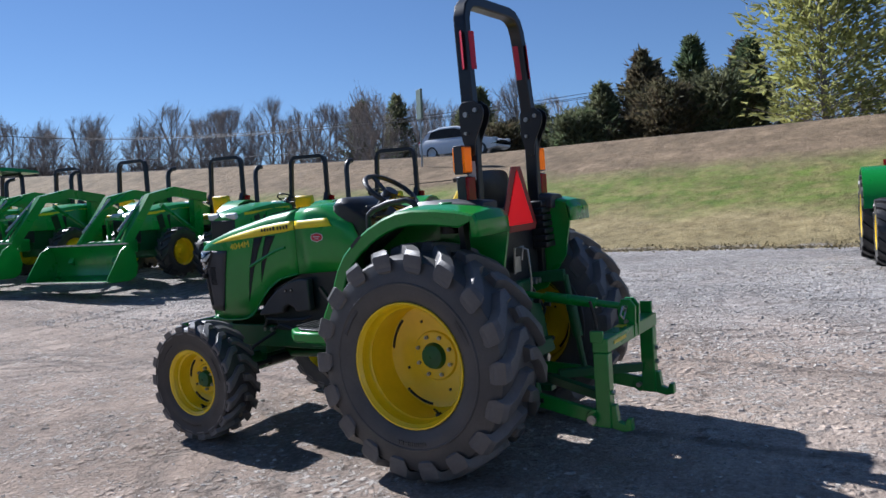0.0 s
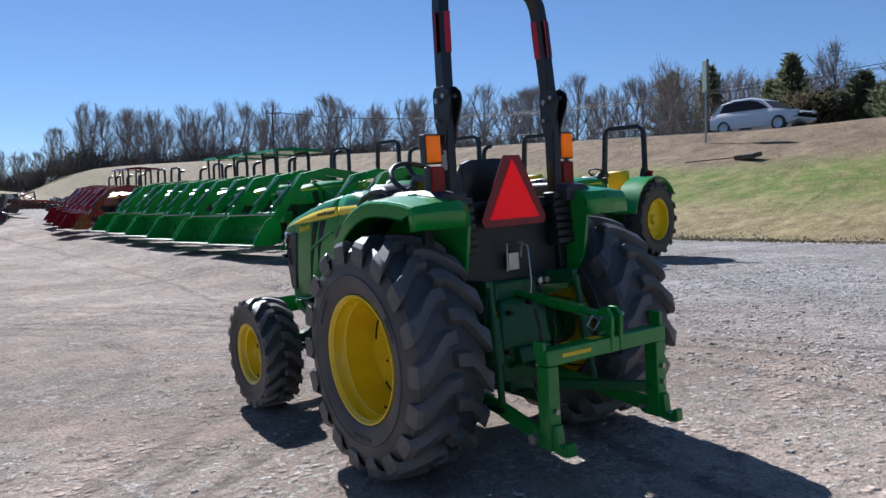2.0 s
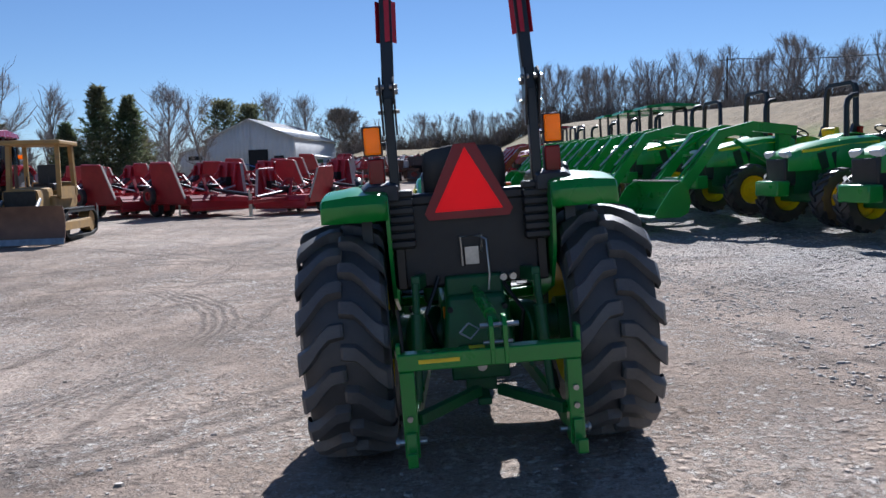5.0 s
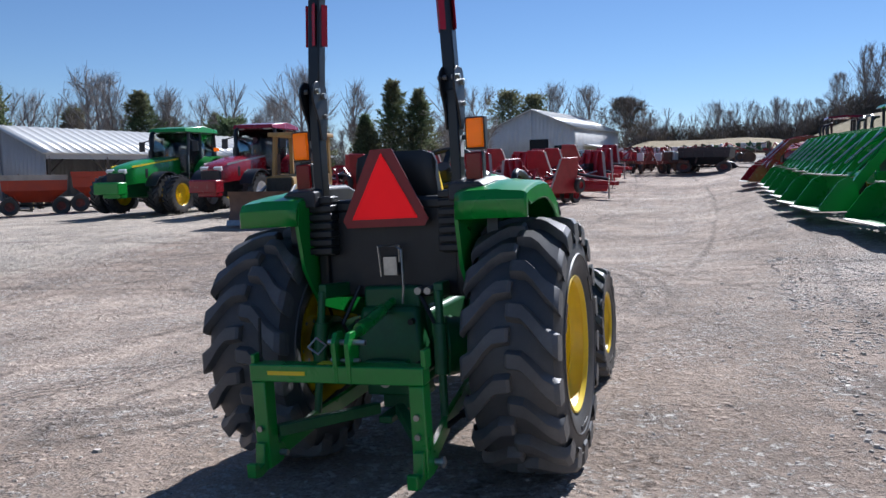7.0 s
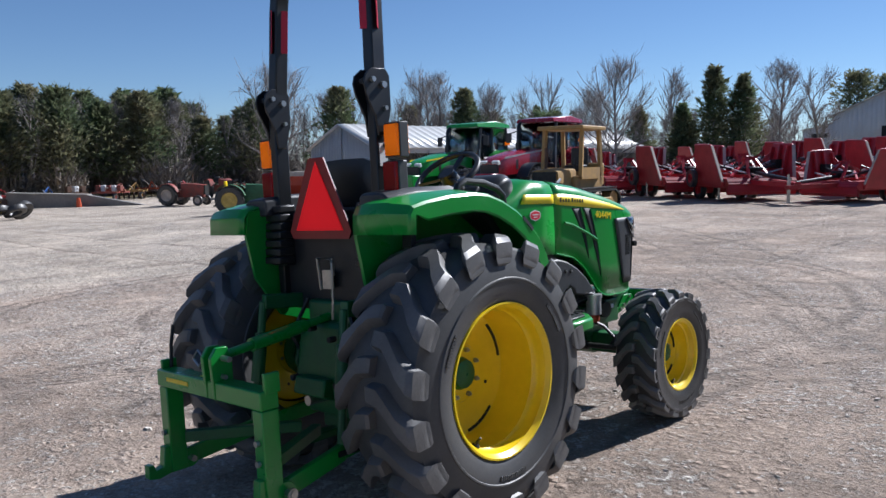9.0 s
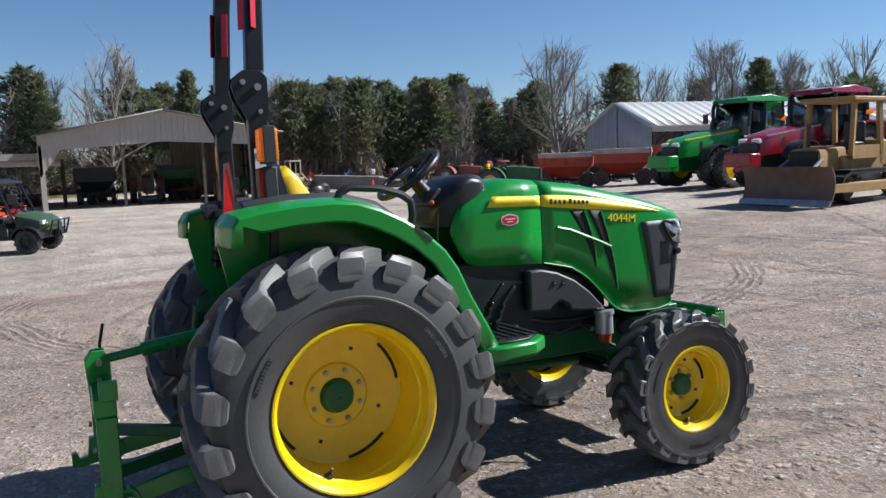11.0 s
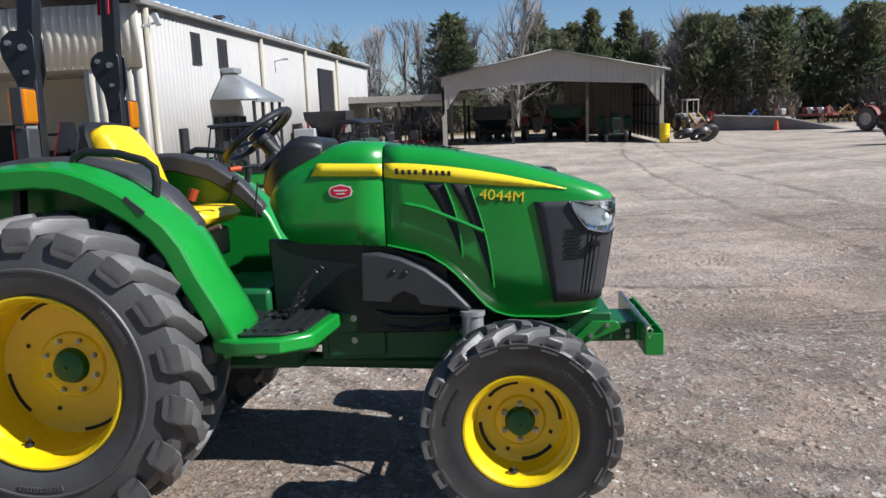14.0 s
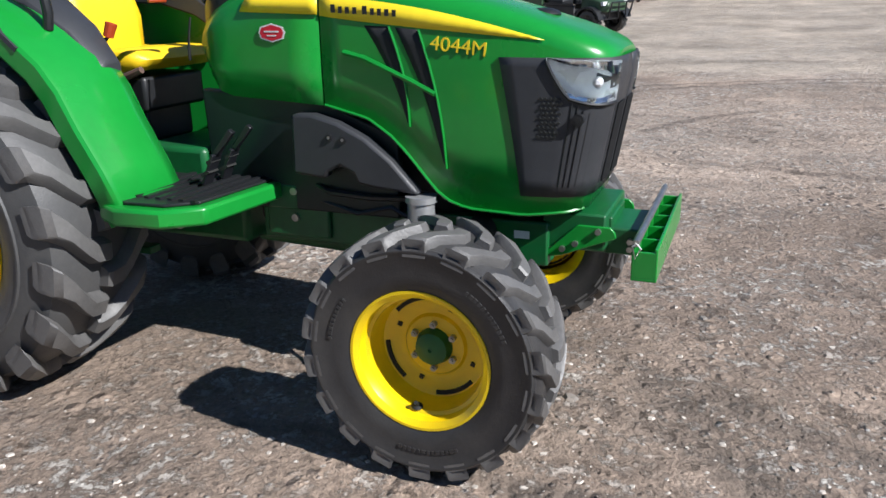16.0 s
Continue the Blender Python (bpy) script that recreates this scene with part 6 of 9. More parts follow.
part("corner_lamp", MB().bar((-19.0, HY + 0.02, 5.05), (-19.1, HY + 0.35, 5.12), 0.06, 0.06).box((-19.12, HY + 0.42, 5.22), (0.16, 0.14, 0.34), (20, 0, 0)), GREY_S, mb_)
part("air_unit", MB().box((-35.4, HY + 0.7, 0.85), (2.2, 1.0, 1.6)), GREY_S, mb_, bevel=0.03)
part("roof_vent", MB().cyl((-30, HY - 1.5, HE + 0.2), (-30, HY - 1.5, HE + 0.8), 0.12, n=8).box((-30, HY - 1.5, HE + 0.85), (0.4, 0.4, 0.12)), GREY_P, mb_)
# hipped metal canopy over the entry
cn = thing("entry_canopy", pose(-25.6, HY + 0.05, hz), "grey metal hipped canopy on posts over the entry", "canopy")
hip = MB()
hip.add([(-1.75, 0.05, 3.03), (1.75, 0.05, 3.03), (1.75, 1.65, 3.0), (-1.75, 1.65, 3.0), (-0.3, 0.05, 3.95), (0.3, 0.05, 3.95), (0.3, 0.35, 3.95), (-0.3, 0.35, 3.95)], [(0, 1, 5, 4), (1, 2, 6, 5), (2, 3, 7, 6), (3, 0, 4, 7), (4, 5, 6, 7)])
part("canopy_roof", hip, CANOPY_G, cn, "grey metal hip roof", solid=0.05, sharp=20)
part("canopy_cap", MB().box((0, 0.25, 4.05), (0.8, 0.5, 0.2)), CANOPY_G, cn, bevel=0.03)
part("canopy_fascia", MB().box((0, 1.64, 2.94), (3.5, 0.06, 0.14)), CANOPY_G, cn)
for x in (-1.65, -0.6, 0.6, 1.65):
    part("canopy_post", MB().box((x, 1.5, 1.47), (0.1, 0.1, 2.9)), GREY_P, cn)

# low retaining wall / ramp near the woods
rp = thing("loading_ramp", pose(-57.4, 22.3, gz(-57, 22) - 0.05, 0, 0, 41), "low dark loading ramp beside the woods", "ramp")
part("ramp_wall", MB().prism([(-5.2, 0), (5.2, 0), (5.2, 0.12), (1.0, 0.9), (-5.2, 1.1)], -0.3, 0.3, "y"), ROOF_D, rp)
part("ramp_top", MB().bar((-5.2, 0, 1.14), (1.0, 0, 0.94), 0.8, 0.08), CONC, rp, "pale ramp edge")
part("marker_post", MB().cyl((0.6, -0.9, 0), (0.6, -0.9, 0.75), 0.22, 0.12, 10), ORANGE_P, rp)


# ---- parked machines ----
OLD_GREEN = material("faded_green_paint", (0.035, 0.13, 0.055), 0.6, spread=0.35, scale=3)
OLD_RED = material("faded_red_paint", (0.27, 0.05, 0.035), 0.65, color2=(0.16, 0.06, 0.045), spread=0.35, scale=3)
PALE_TARP = material("pale_weathered_tarp", (0.52, 0.46, 0.40), 0.8, spread=0.3, scale=2)
WAGON_R = material("sun_faded_red_wagon_paint", (0.50, 0.055, 0.02), 0.5, color2=(0.38, 0.05, 0.03), spread=0.25, scale=1.5)
EDGE = material("bright_worn_steel_edge", (0.62, 0.62, 0.60), 0.3, metal=0.7, spread=0.3)
BLADE = material("rusty_blade_steel", (0.13, 0.075, 0.055), 0.62, color2=(0.20, 0.12, 0.08), spread=0.35, scale=3)
BLUE_P = material("faded_blue_paint", (0.04, 0.12, 0.35), 0.6, spread=0.3)


def turned(x, y, heading, dz=0.0):
    """Stands at x, y on the ground; heading is the way the front points, degrees from +y towards +x."""
    return pose(x, y, gz(x, y) + dz, 0, 0, -heading)


def simple_wheel(parent, name, r, w, rr, x, y, z, side, rim_mat, lugs=18, tread=True):
    rim = MB().lathe([(rr, side * w * 0.46), (rr - 0.02, side * w * 0.42), (rr - 0.05 * r, side * w * 0.15), (rr * 0.55, side * w * 0.10), (rr * 0.5, side * w * 0.16), (0.0, side * w * 0.17)], 22)
    rim.lathe([(rr, -side * w * 0.46), (rr - 0.04, -side * w * 0.2), (rr - 0.04, side * w * 0.1)], 22)
    ro = part(name, rim, rim_mat, parent)
    ro.matrix_basis = pose(x, y, z)
    h, body = w / 2, r * 0.93 if tread else r
    t = MB().lathe([(rr, -h * 0.8), (rr + 0.3 * (body - rr), -h), (body * 0.94, -h * 0.94), (body, -h * 0.5), (body, h * 0.5), (body * 0.94, h * 0.94), (rr + 0.3 * (body - rr), h), (rr, h * 0.8)], 26)
    if tread:
        for sd in (-1, 1):
            for k in range(lugs):
                a = 2 * math.pi * (k + (0.5 if sd > 0 else 0)) / lugs
                rings = []
                for xs, fa, rt in ((1.0, 0.0, 0.955), (0.5, 0.13, 0.995), (-0.04, 0.26, 1.0)):
                    hw = 0.5 * 0.15 * (18 / lugs)
                    rings.append([(sd * xs * h, -q * math.cos(a + fa + e), q * math.sin(a + fa + e)) for q, e in ((body * 0.93, -hw), (r * rt, -hw * 0.8), (r * rt, hw * 0.8), (body * 0.93, hw))])
                t.loft(rings, closed=True)
    part("tyre", t, RUBBER, ro, "black rubber tyre")
    part("hub", MB().cyl((side * w * 0.12, 0, 0), (side * w * 0.30, 0, 0), rr * 0.28, rr * 0.2, 10), rim_mat, ro)
    return ro


def arch(b, r0, r1, x0, x1, a0, a1, y, z, n=10):
    """A curved guard over a wheel, from x0 to x1."""
    o = [(y + r1 * math.cos(a0 + (a1 - a0) * i / n), z + r1 * math.sin(a0 + (a1 - a0) * i / n)) for i in range(n + 1)]
    q = [(y + r0 * math.cos(a1 - (a1 - a0) * i / n), z + r0 * math.sin(a1 - (a1 - a0) * i / n)) for i in range(n + 1)]
    return b.prism(o + q, x0, x1)


def hood_loft(tab):
    """Rings (y, half width, top, foot)."""
    rings = []
    for y, w, zt, zb in tab:
        rings.append([(-w, y, zb), (-w, y, zt - 0.16), (-w * 0.93, y, zt - 0.05), (-w * 0.6, y, zt - 0.008), (w * 0.6, y, zt - 0.008), (w * 0.93, y, zt - 0.05), (w, y, zt - 0.16), (w, y, zb)])
    return MB().loft(rings, closed=True)


def utility_tractor(m, name="utility_tractor", label="green utility tractor with yellow wheels and a folding roll bar", paint=None, rim=None, loader=False, canopy=False, stack=True, group="parked utility tractors"):
    P, R = paint or GREEN, rim or YELLOW
    t = thing(name, m, label, "tractor", group)
    for s in (1, -1):
        simple_wheel(t, "rear_wheel", 0.72, 0.44, 0.40, s * 0.78, 0, 0.72, s, R, 16)
        simple_wheel(t, "front_wheel", 0.50, 0.32, 0.27, s * 0.74, 2.05, 0.50, s, R, 16)
        fd = arch(MB(), 0.80, 0.83, s * 0.52, s * 0.98, 0.15, 2.5, 0, 0.72)
        arch(fd, 0.30, 0.82, s * 0.50, s * 0.53, 0.15, 2.5, 0, 0.72)
        fo = part("fender", fd, P, t, "green fender")
        part("headlight", MB().box((s * 0.20, 2.70, 1.24), (0.22, 0.10, 0.11), (-25, 0, 0)), LABEL_W, t, bevel=0.02)
        part("hood_stripe", MB().bar((s * 0.337, 0.95, 1.42), (s * 0.315, 2.45, 1.28), 0.012, 0.05), YELLOW_DECAL, t, "yellow stripe")
        part("hood_vent", MB().box((s * 0.325, 2.05, 1.12), (0.02, 0.16, 0.30), (-18, 0, 0)).box((s * 0.325, 1.80, 1.13), (0.02, 0.12, 0.28), (-18, 0, 0)), BLACK, t)
        part("step", MB().box((s * 0.62, 0.72, 0.55), (0.36, 0.34, 0.05)), BLACK, t)
    part("hood", hood_loft([(0.82, 0.34, 1.50, 0.98), (1.0, 0.345, 1.55, 0.98), (1.5, 0.34, 1.53, 0.98), (2.1, 0.33, 1.44, 0.96), (2.5, 0.31, 1.35, 0.95), (2.68, 0.27, 1.28, 0.95), (2.74, 0.2, 1.22, 0.98)]), P, t, "green hood")
    part("grille", MB().prism([(2.52, 0.70), (2.73, 0.74), (2.755, 1.17), (2.52, 1.17)], -0.26, 0.26), BLACK, t, "black grille", bevel=0.03)
    part("engine", MB().box((0, 1.6, 0.78), (0.46, 1.9, 0.42)).box((0.0, 1.5, 0.95), (0.56, 1.2, 0.25)), GREEN_D if P == GREEN else IRON, t)
    part("transmission", MB().box((0, 0.25, 0.75), (0.42, 1.3, 0.5)), GREEN_D if P == GREEN else IRON, t, bevel=0.03)
    part("front_axle", MB().box((0, 2.05, 0.5), (1.4, 0.2, 0.2)), GREEN_D if P == GREEN else IRON, t, bevel=0.03)
    part("rear_axle", MB().box((0, 0.0, 0.72), (1.4, 0.24, 0.24)), GREEN_D if P == GREEN else IRON, t, bevel=0.03)
    part("front_weight", MB().box((0, 2.80, 0.66), (0.62, 0.26, 0.26)), P, t, "green front frame", bevel=0.03)
    part("platform", MB().box((0, 0.58, 1.0), (1.05, 0.62, 0.06)), BLACK, t)
    part("dashboard", MB().box((0, 0.80, 1.30), (0.40, 0.16, 0.52), (12, 0, 0)), BLACK, t, bevel=0.03)
    sw = MB().tube([(0.19 * math.cos(a), 0.52 + 0.17 * math.sin(a), 1.62 + 0.09 * math.sin(a)) for a in [2 * math.pi * i / 16 for i in range(16)]], 0.017, 6, closed=True)
    sw.bar((0, 0.52, 1.62), (0, 0.75, 1.45), 0.04, 0.04).bar((-0.18, 0.52, 1.62), (0.18, 0.52, 1.62), 0.025, 0.02)
    part("steering_wheel", sw, BLACK, t)
    part("seat", MB().box((0, 0.02, 1.22), (0.48, 0.46, 0.12)), YELLOW_SEAT, t, "yellow seat", bevel=0.04)
    part("seat_back", MB().box((0, -0.22, 1.46), (0.46, 0.12, 0.46), (-10, 0, 0)), YELLOW_SEAT, t, "yellow backrest", bevel=0.04)
    pts = [(-0.47, -0.42, 0.95), (-0.47, -0.42, 1.55), (-0.44, -0.42, 2.42), (-0.40, -0.42, 2.52), (-0.33, -0.42, 2.56), (0.33, -0.42, 2.56), (0.40, -0.42, 2.52), (0.44, -0.42, 2.42), (0.47, -0.42, 1.55), (0.47, -0.42, 0.95)]
    rb = part("roll_bar", MB().tube(pts, 0.04, rect=(0.08, 0.08)), BLACK_M, t, "black roll bar")
    for s in (1, -1):
        part("hinge", MB().box((s * 0.465, -0.42, 1.60), (0.10, 0.22, 0.22), (20, 0, 0)), BLACK_M, rb)
        part("tail_lamp", MB().box((s * 0.56, -0.44, 1.60), (0.09, 0.07, 0.14)), REDLENS, rb, "red lamp")
    if stack:
        part("exhaust_pipe", MB().tube([(0.40, 1.0, 1.2), (0.42, 1.0, 2.1), (0.42, 0.98, 2.20), (0.42, 0.90, 2.28), (0.42, 0.78, 2.30)], 0.05, 8), BLACK_M, t, "black exhaust stack")
    if canopy:
        part("canopy", MB().loft([[(-0.62, -0.85, 2.58), (-0.55, -0.8, 2.66), (0.55, -0.8, 2.66), (0.62, -0.85, 2.58)], [(-0.66, 0.1, 2.60), (-0.58, 0.1, 2.71), (0.58, 0.1, 2.71), (0.66, 0.1, 2.60)], [(-0.62, 0.85, 2.56), (-0.55, 0.8, 2.64), (0.55, 0.8, 2.64), (0.62, 0.85, 2.56)]], closed=True), P, t, "green sun canopy")
        for s in (1, -1):
            part("canopy_post", MB().bar((s * 0.45, 0.62, 1.1), (s * 0.5, 0.66, 2.6), 0.06, 0.06), BLACK_M, t)
    if loader:
        for s in (1, -1):
            part("loader_mast", MB().box((s * 0.47, 1.18, 1.05), (0.14, 0.26, 1.05)), P, t)
            arm = MB().tube([(s * 0.52, 0.95, 1.62), (s * 0.54, 1.9, 1.72), (s * 0.55, 2.55, 1.58), (s * 0.56, 3.30, 0.62), (s * 0.56, 3.46, 0.34)], 0.1, rect=(0.11, 0.19))
            part("loader_arm", arm, P, t, "green loader arm")
            part("lift_cylinder", MB().cyl((s * 0.52, 1.22, 0.85), (s * 0.54, 2.25, 1.45), 0.045, n=8), P, t)
            part("tilt_cylinder", MB().cyl((s * 0.48, 2.2, 1.70), (s * 0.48, 2.85, 1.35), 0.045, n=8).cyl((s * 0.48, 2.85, 1.35), (s * 0.48, 3.42, 0.72), 0.026, n=8), P, t)
            part("cylinder_rod", MB().cyl((s * 0.45, 2.6, 1.62), (s * 0.46, 3.3, 0.95), 0.022, n=8), EDGE, t, "bright steel rod")
            part("brush_guard", MB().bar((s * 0.22, 2.86, 0.7), (s * 0.22, 2.92, 1.2), 0.05, 0.05).bar((s * 0.22, 2.92, 1.2), (0, 2.92, 1.2), 0.05, 0.05), P, t)
        part("cross_tube", MB().cyl((-0.56, 3.22, 0.72), (0.56, 3.22, 0.72), 0.06, n=8), P, t)
        prof = [(4.18, 0.03), (3.62, 0.04), (3.47, 0.12), (3.42, 0.30), (3.47, 0.55), (3.62, 0.70)]
        inner = [(y + 0.02 if y > 3.6 else y + 0.03, z + 0.025) for y, z in prof]
        bk = MB().prism(prof + list(reversed(inner)), -1.02, 1.02)
        b = part("bucket", bk, P, t, "green loader bucket resting on the ground")
        for s in (1, -1):
            part("bucket_side", MB().prism([(4.10, 0.03), (3.62, 0.04), (3.47, 0.12), (3.42, 0.30), (3.47, 0.55), (3.62, 0.70), (3.80, 0.60), (4.14, 0.10)], s * 1.02, s * 1.04), P, b)
        part("cutting_edge", MB().box((0, 4.16, 0.05), (2.08, 0.16, 0.022)), EDGE, b, "bright worn cutting edge")
        part("top_lip", MB().box((0, 3.635, 0.715), (2.06, 0.055, 0.03)), EDGE, b, "bright top edge")
    return t


# nearer open-station tractors facing the yard
K = Matrix.Scale(0.95, 4)
u1 = utility_tractor(turned(8.36, 6.86, -101) @ K)
copy_thing(u1, turned(8.13, 9.0, -100.5))
copy_thing(u1, turned(10.2, -2.15, -97))
# row of loader tractors, buckets on the ground
LD = "green loader tractor with its bucket lowered to the gravel"
l1 = utility_tractor(turned(7.6, 10.95, -98) @ K, "loader_tractor", LD, loader=True, group="row of loader tractors")
copy_thing(l1, turned(7.0, 13.4, -97))
copy_thing(l1, turned(6.9, 15.8, -96))
l2 = utility_tractor(turned(6.9, 18.3, -94) @ K, "loader_tractor", "green loader tractor with a flat green sun canopy", loader=True, canopy=True, group="row of loader tractors")
copy_thing(l2, turned(6.9, 20.7, -94))
copy_thing(l2, turned(6.9, 23.2, -93))
copy_thing(l1, turned(6.9, 25.7, -92))
# red tractors further along
r1 = utility_tractor(turned(6.4, 29.4, -96) @ K, "red_loader_tractor", "red loader tractor parked beyond the green row", paint=RED_T, rim=LABEL_W, loader=True, group="red loader tractors")
copy_thing(r1, turned(6.6, 32.2, -94))
r2 = utility_tractor(turned(6.8, 35.2, -92) @ K, "red_loader_tractor", "red loader tractor with a red canopy", paint=RED_T, rim=LABEL_W, loader=True, canopy=True, group="red loader tractors")
copy_thing(r2, turned(7.2, 38.6, -92))


def cab_tractor(m, name, label, paint, rim, duals, k=1.0):
    t = thing(name, m, label, "tractor", "large cab tractors")
    D = GREEN_D if paint == GREEN else IRON
    for s in (1, -1):
        fx = (0.95, 1.52) if duals else (0.95,)
        for x in fx:
            simple_wheel(t, "front_wheel", 0.70 * k, 0.42, 0.40 * k, s * x, 3.0, 0.70 * k, s, rim, 20)
            simple_wheel(t, "rear_wheel", 0.98 * k, 0.50, 0.56 * k, s * (x + 0.02), 0, 0.98 * k, s, rim, 22)
        part("rear_fender", arch(arch(MB(), 1.04, 1.10, s * 0.66, s * 1.28, 0.4, 2.3, 0, 0.98), 0.6, 1.1, s * 0.64, s * 0.68, 0.4, 2.3, 0, 0.98), paint, t)
        part("front_fender", arch(MB(), 0.78, 0.82, s * 0.72, s * 1.18, 0.4, 2.2, 3.0, 0.7), BLACK, t)
        part("headlight", MB().box((s * 0.25, 4.28, 1.52), (0.28, 0.12, 0.14), (-25, 0, 0)), LABEL_W, t, bevel=0.02)
        part("hood_stripe", MB().bar((s * 0.475, 1.45, 1.98), (s * 0.43, 4.0, 1.68), 0.015, 0.06), YELLOW_DECAL if paint == GREEN else SILVER, t)
        part("side_panel", MB().box((s * 0.44, 2.6, 1.45), (0.03, 1.5, 0.36)), BLACK, t, "black side screen", bevel=0.04)
        part("mirror", MB().box((s * 1.18, 1.35, 2.45), (0.22, 0.06, 0.36)).bar((s * 0.85, 1.25, 2.7), (s * 1.18, 1.35, 2.6), 0.04, 0.04), BLACK, t)
        part("step", MB().box((s * 0.82, 1.28, 0.55), (0.35, 0.4, 0.05)).box((s * 0.82, 1.28, 0.85), (0.35, 0.36, 0.05)).box((s * 0.82, 1.28, 1.15), (0.35, 0.32, 0.05)).bar((s * 0.98, 1.1, 0.5), (s * 0.98, 1.1, 1.3), 0.04, 0.04), BLACK, t)
        part("fuel_tank", MB().box((s * 0.66, 1.7, 0.85), (0.5, 0.9, 0.5)), BLACK, t, bevel=0.08)
        part("handrail", MB().tube([(s * 0.90, 1.42, 1.25), (s * 0.93, 1.45, 1.7), (s * 0.9, 1.4, 2.1)], 0.018, 6), STEEL, t)
        part("side_glass", MB().add([(s * 0.78, -0.55, 1.75), (s * 0.80, 1.25, 1.45), (s * 0.76, 1.15, 2.95), (s * 0.74, -0.5, 2.95)], [(0, 1, 2, 3)]), CABGLASS, t, solid=0.012)
        for y, yt in ((-0.6, -0.5), (0.45, 0.42), (1.32, 1.15)):
            part("cab_post", MB().bar((s * 0.78, y, 1.45), (s * 0.76, yt, 3.0), 0.08, 0.08), BLACK_M, t)
        part("roof_lamp", MB().box((s * 0.55, 1.32, 3.02), (0.3, 0.08, 0.12)), LABEL_W, t)
        part("warning_lamp", MB().box((s * 1.0, -0.3, 2.35), (0.2, 0.08, 0.14)), ORANGE, t)
    part("hood", hood_loft([(1.35, 0.47, 2.05, 1.2), (2.0, 0.47, 2.04, 1.2), (3.0, 0.46, 1.93, 1.15), (3.8, 0.44, 1.77, 1.1), (4.2, 0.40, 1.64, 1.05), (4.33, 0.32, 1.54, 1.05)]), paint, t)
    part("grille", MB().prism([(4.1, 0.85), (4.34, 0.9), (4.37, 1.46), (4.1, 1.46)], -0.36, 0.36), BLACK, t, bevel=0.03)
    part("chassis", MB().box((0, 2.4, 0.9), (0.6, 3.6, 0.55)), D, t, bevel=0.04)
    part("transmission", MB().box((0, 0.1, 1.05), (0.7, 1.8, 0.75)), D, t, bevel=0.04)
    part("front_axle", MB().box((0, 3.0, 0.7), (2.4 if duals else 1.5, 0.24, 0.24)), D, t)
    part("rear_axle", MB().cyl((-1.6 if duals else -1.0, 0, 0.98), (1.6 if duals else 1.0, 0, 0.98), 0.14, n=10), D, t)
    part("front_hitch", MB().box((0, 4.62, 0.95), (1.0, 0.5, 0.42)).box((0, 4.4, 0.75), (0.7, 0.4, 0.3)), paint, t, "painted front weight frame", bevel=0.04)
    part("cab_floor", MB().box((0, 0.35, 1.4), (1.6, 1.9, 0.16)), BLACK, t)
    part("cab_roof", MB().loft([[(-0.8, -0.75, 2.98), (-0.78, -0.75, 3.12), (0.78, -0.75, 3.12), (0.8, -0.75, 2.98)], [(-0.86, 0.2, 2.98), (-0.80, 0.2, 3.24), (0.80, 0.2, 3.24), (0.86, 0.2, 2.98)], [(-0.82, 1.42, 2.98), (-0.76, 1.38, 3.12), (0.76, 1.38, 3.12), (0.82, 1.42, 2.98)]], closed=True), paint, t, "painted cab roof", bevel=0.02)
    part("windscreen", MB().add([(-0.75, 1.33, 1.5), (0.75, 1.33, 1.5), (0.72, 1.17, 2.95), (-0.72, 1.17, 2.95)], [(0, 1, 2, 3)]), CABGLASS, t, solid=0.012)
    part("rear_glass", MB().add([(-0.72, -0.6, 1.75), (0.72, -0.6, 1.75), (0.7, -0.52, 2.95), (-0.7, -0.52, 2.95)], [(0, 1, 2, 3)]), CABGLASS, t, solid=0.012)
    part("seat", MB().box((0, 0.1, 1.75), (0.5, 0.5, 0.5)).box((0, -0.15, 2.15), (0.5, 0.15, 0.6)), BLACK, t, bevel=0.04)
    part("steering_column", MB().box((0, 0.95, 1.75), (0.3, 0.2, 0.6), (15, 0, 0)), BLACK, t)
    part("exhaust_pipe", MB().tube([(0.62, 1.55, 1.5), (0.62, 1.55, 2.75), (0.62, 1.5, 2.9), (0.62, 1.38, 2.98)], 0.07, 8).cyl((0.62, 1.55, 1.6), (0.62, 1.55, 2.3), 0.11, n=10), BLACK_M, t)
    return t


cab_tractor(turned(-19.7, 24.6, 178) @ Matrix.Scale(1.08, 4), "cab_tractor", "large green cab tractor with twin yellow front wheels", GREEN, YELLOW, True)
cab_tractor(turned(-14.6, 22.7, 176), "cab_tractor", "large dark red cab tractor with pale wheels", RED_T, LABEL_W, False)


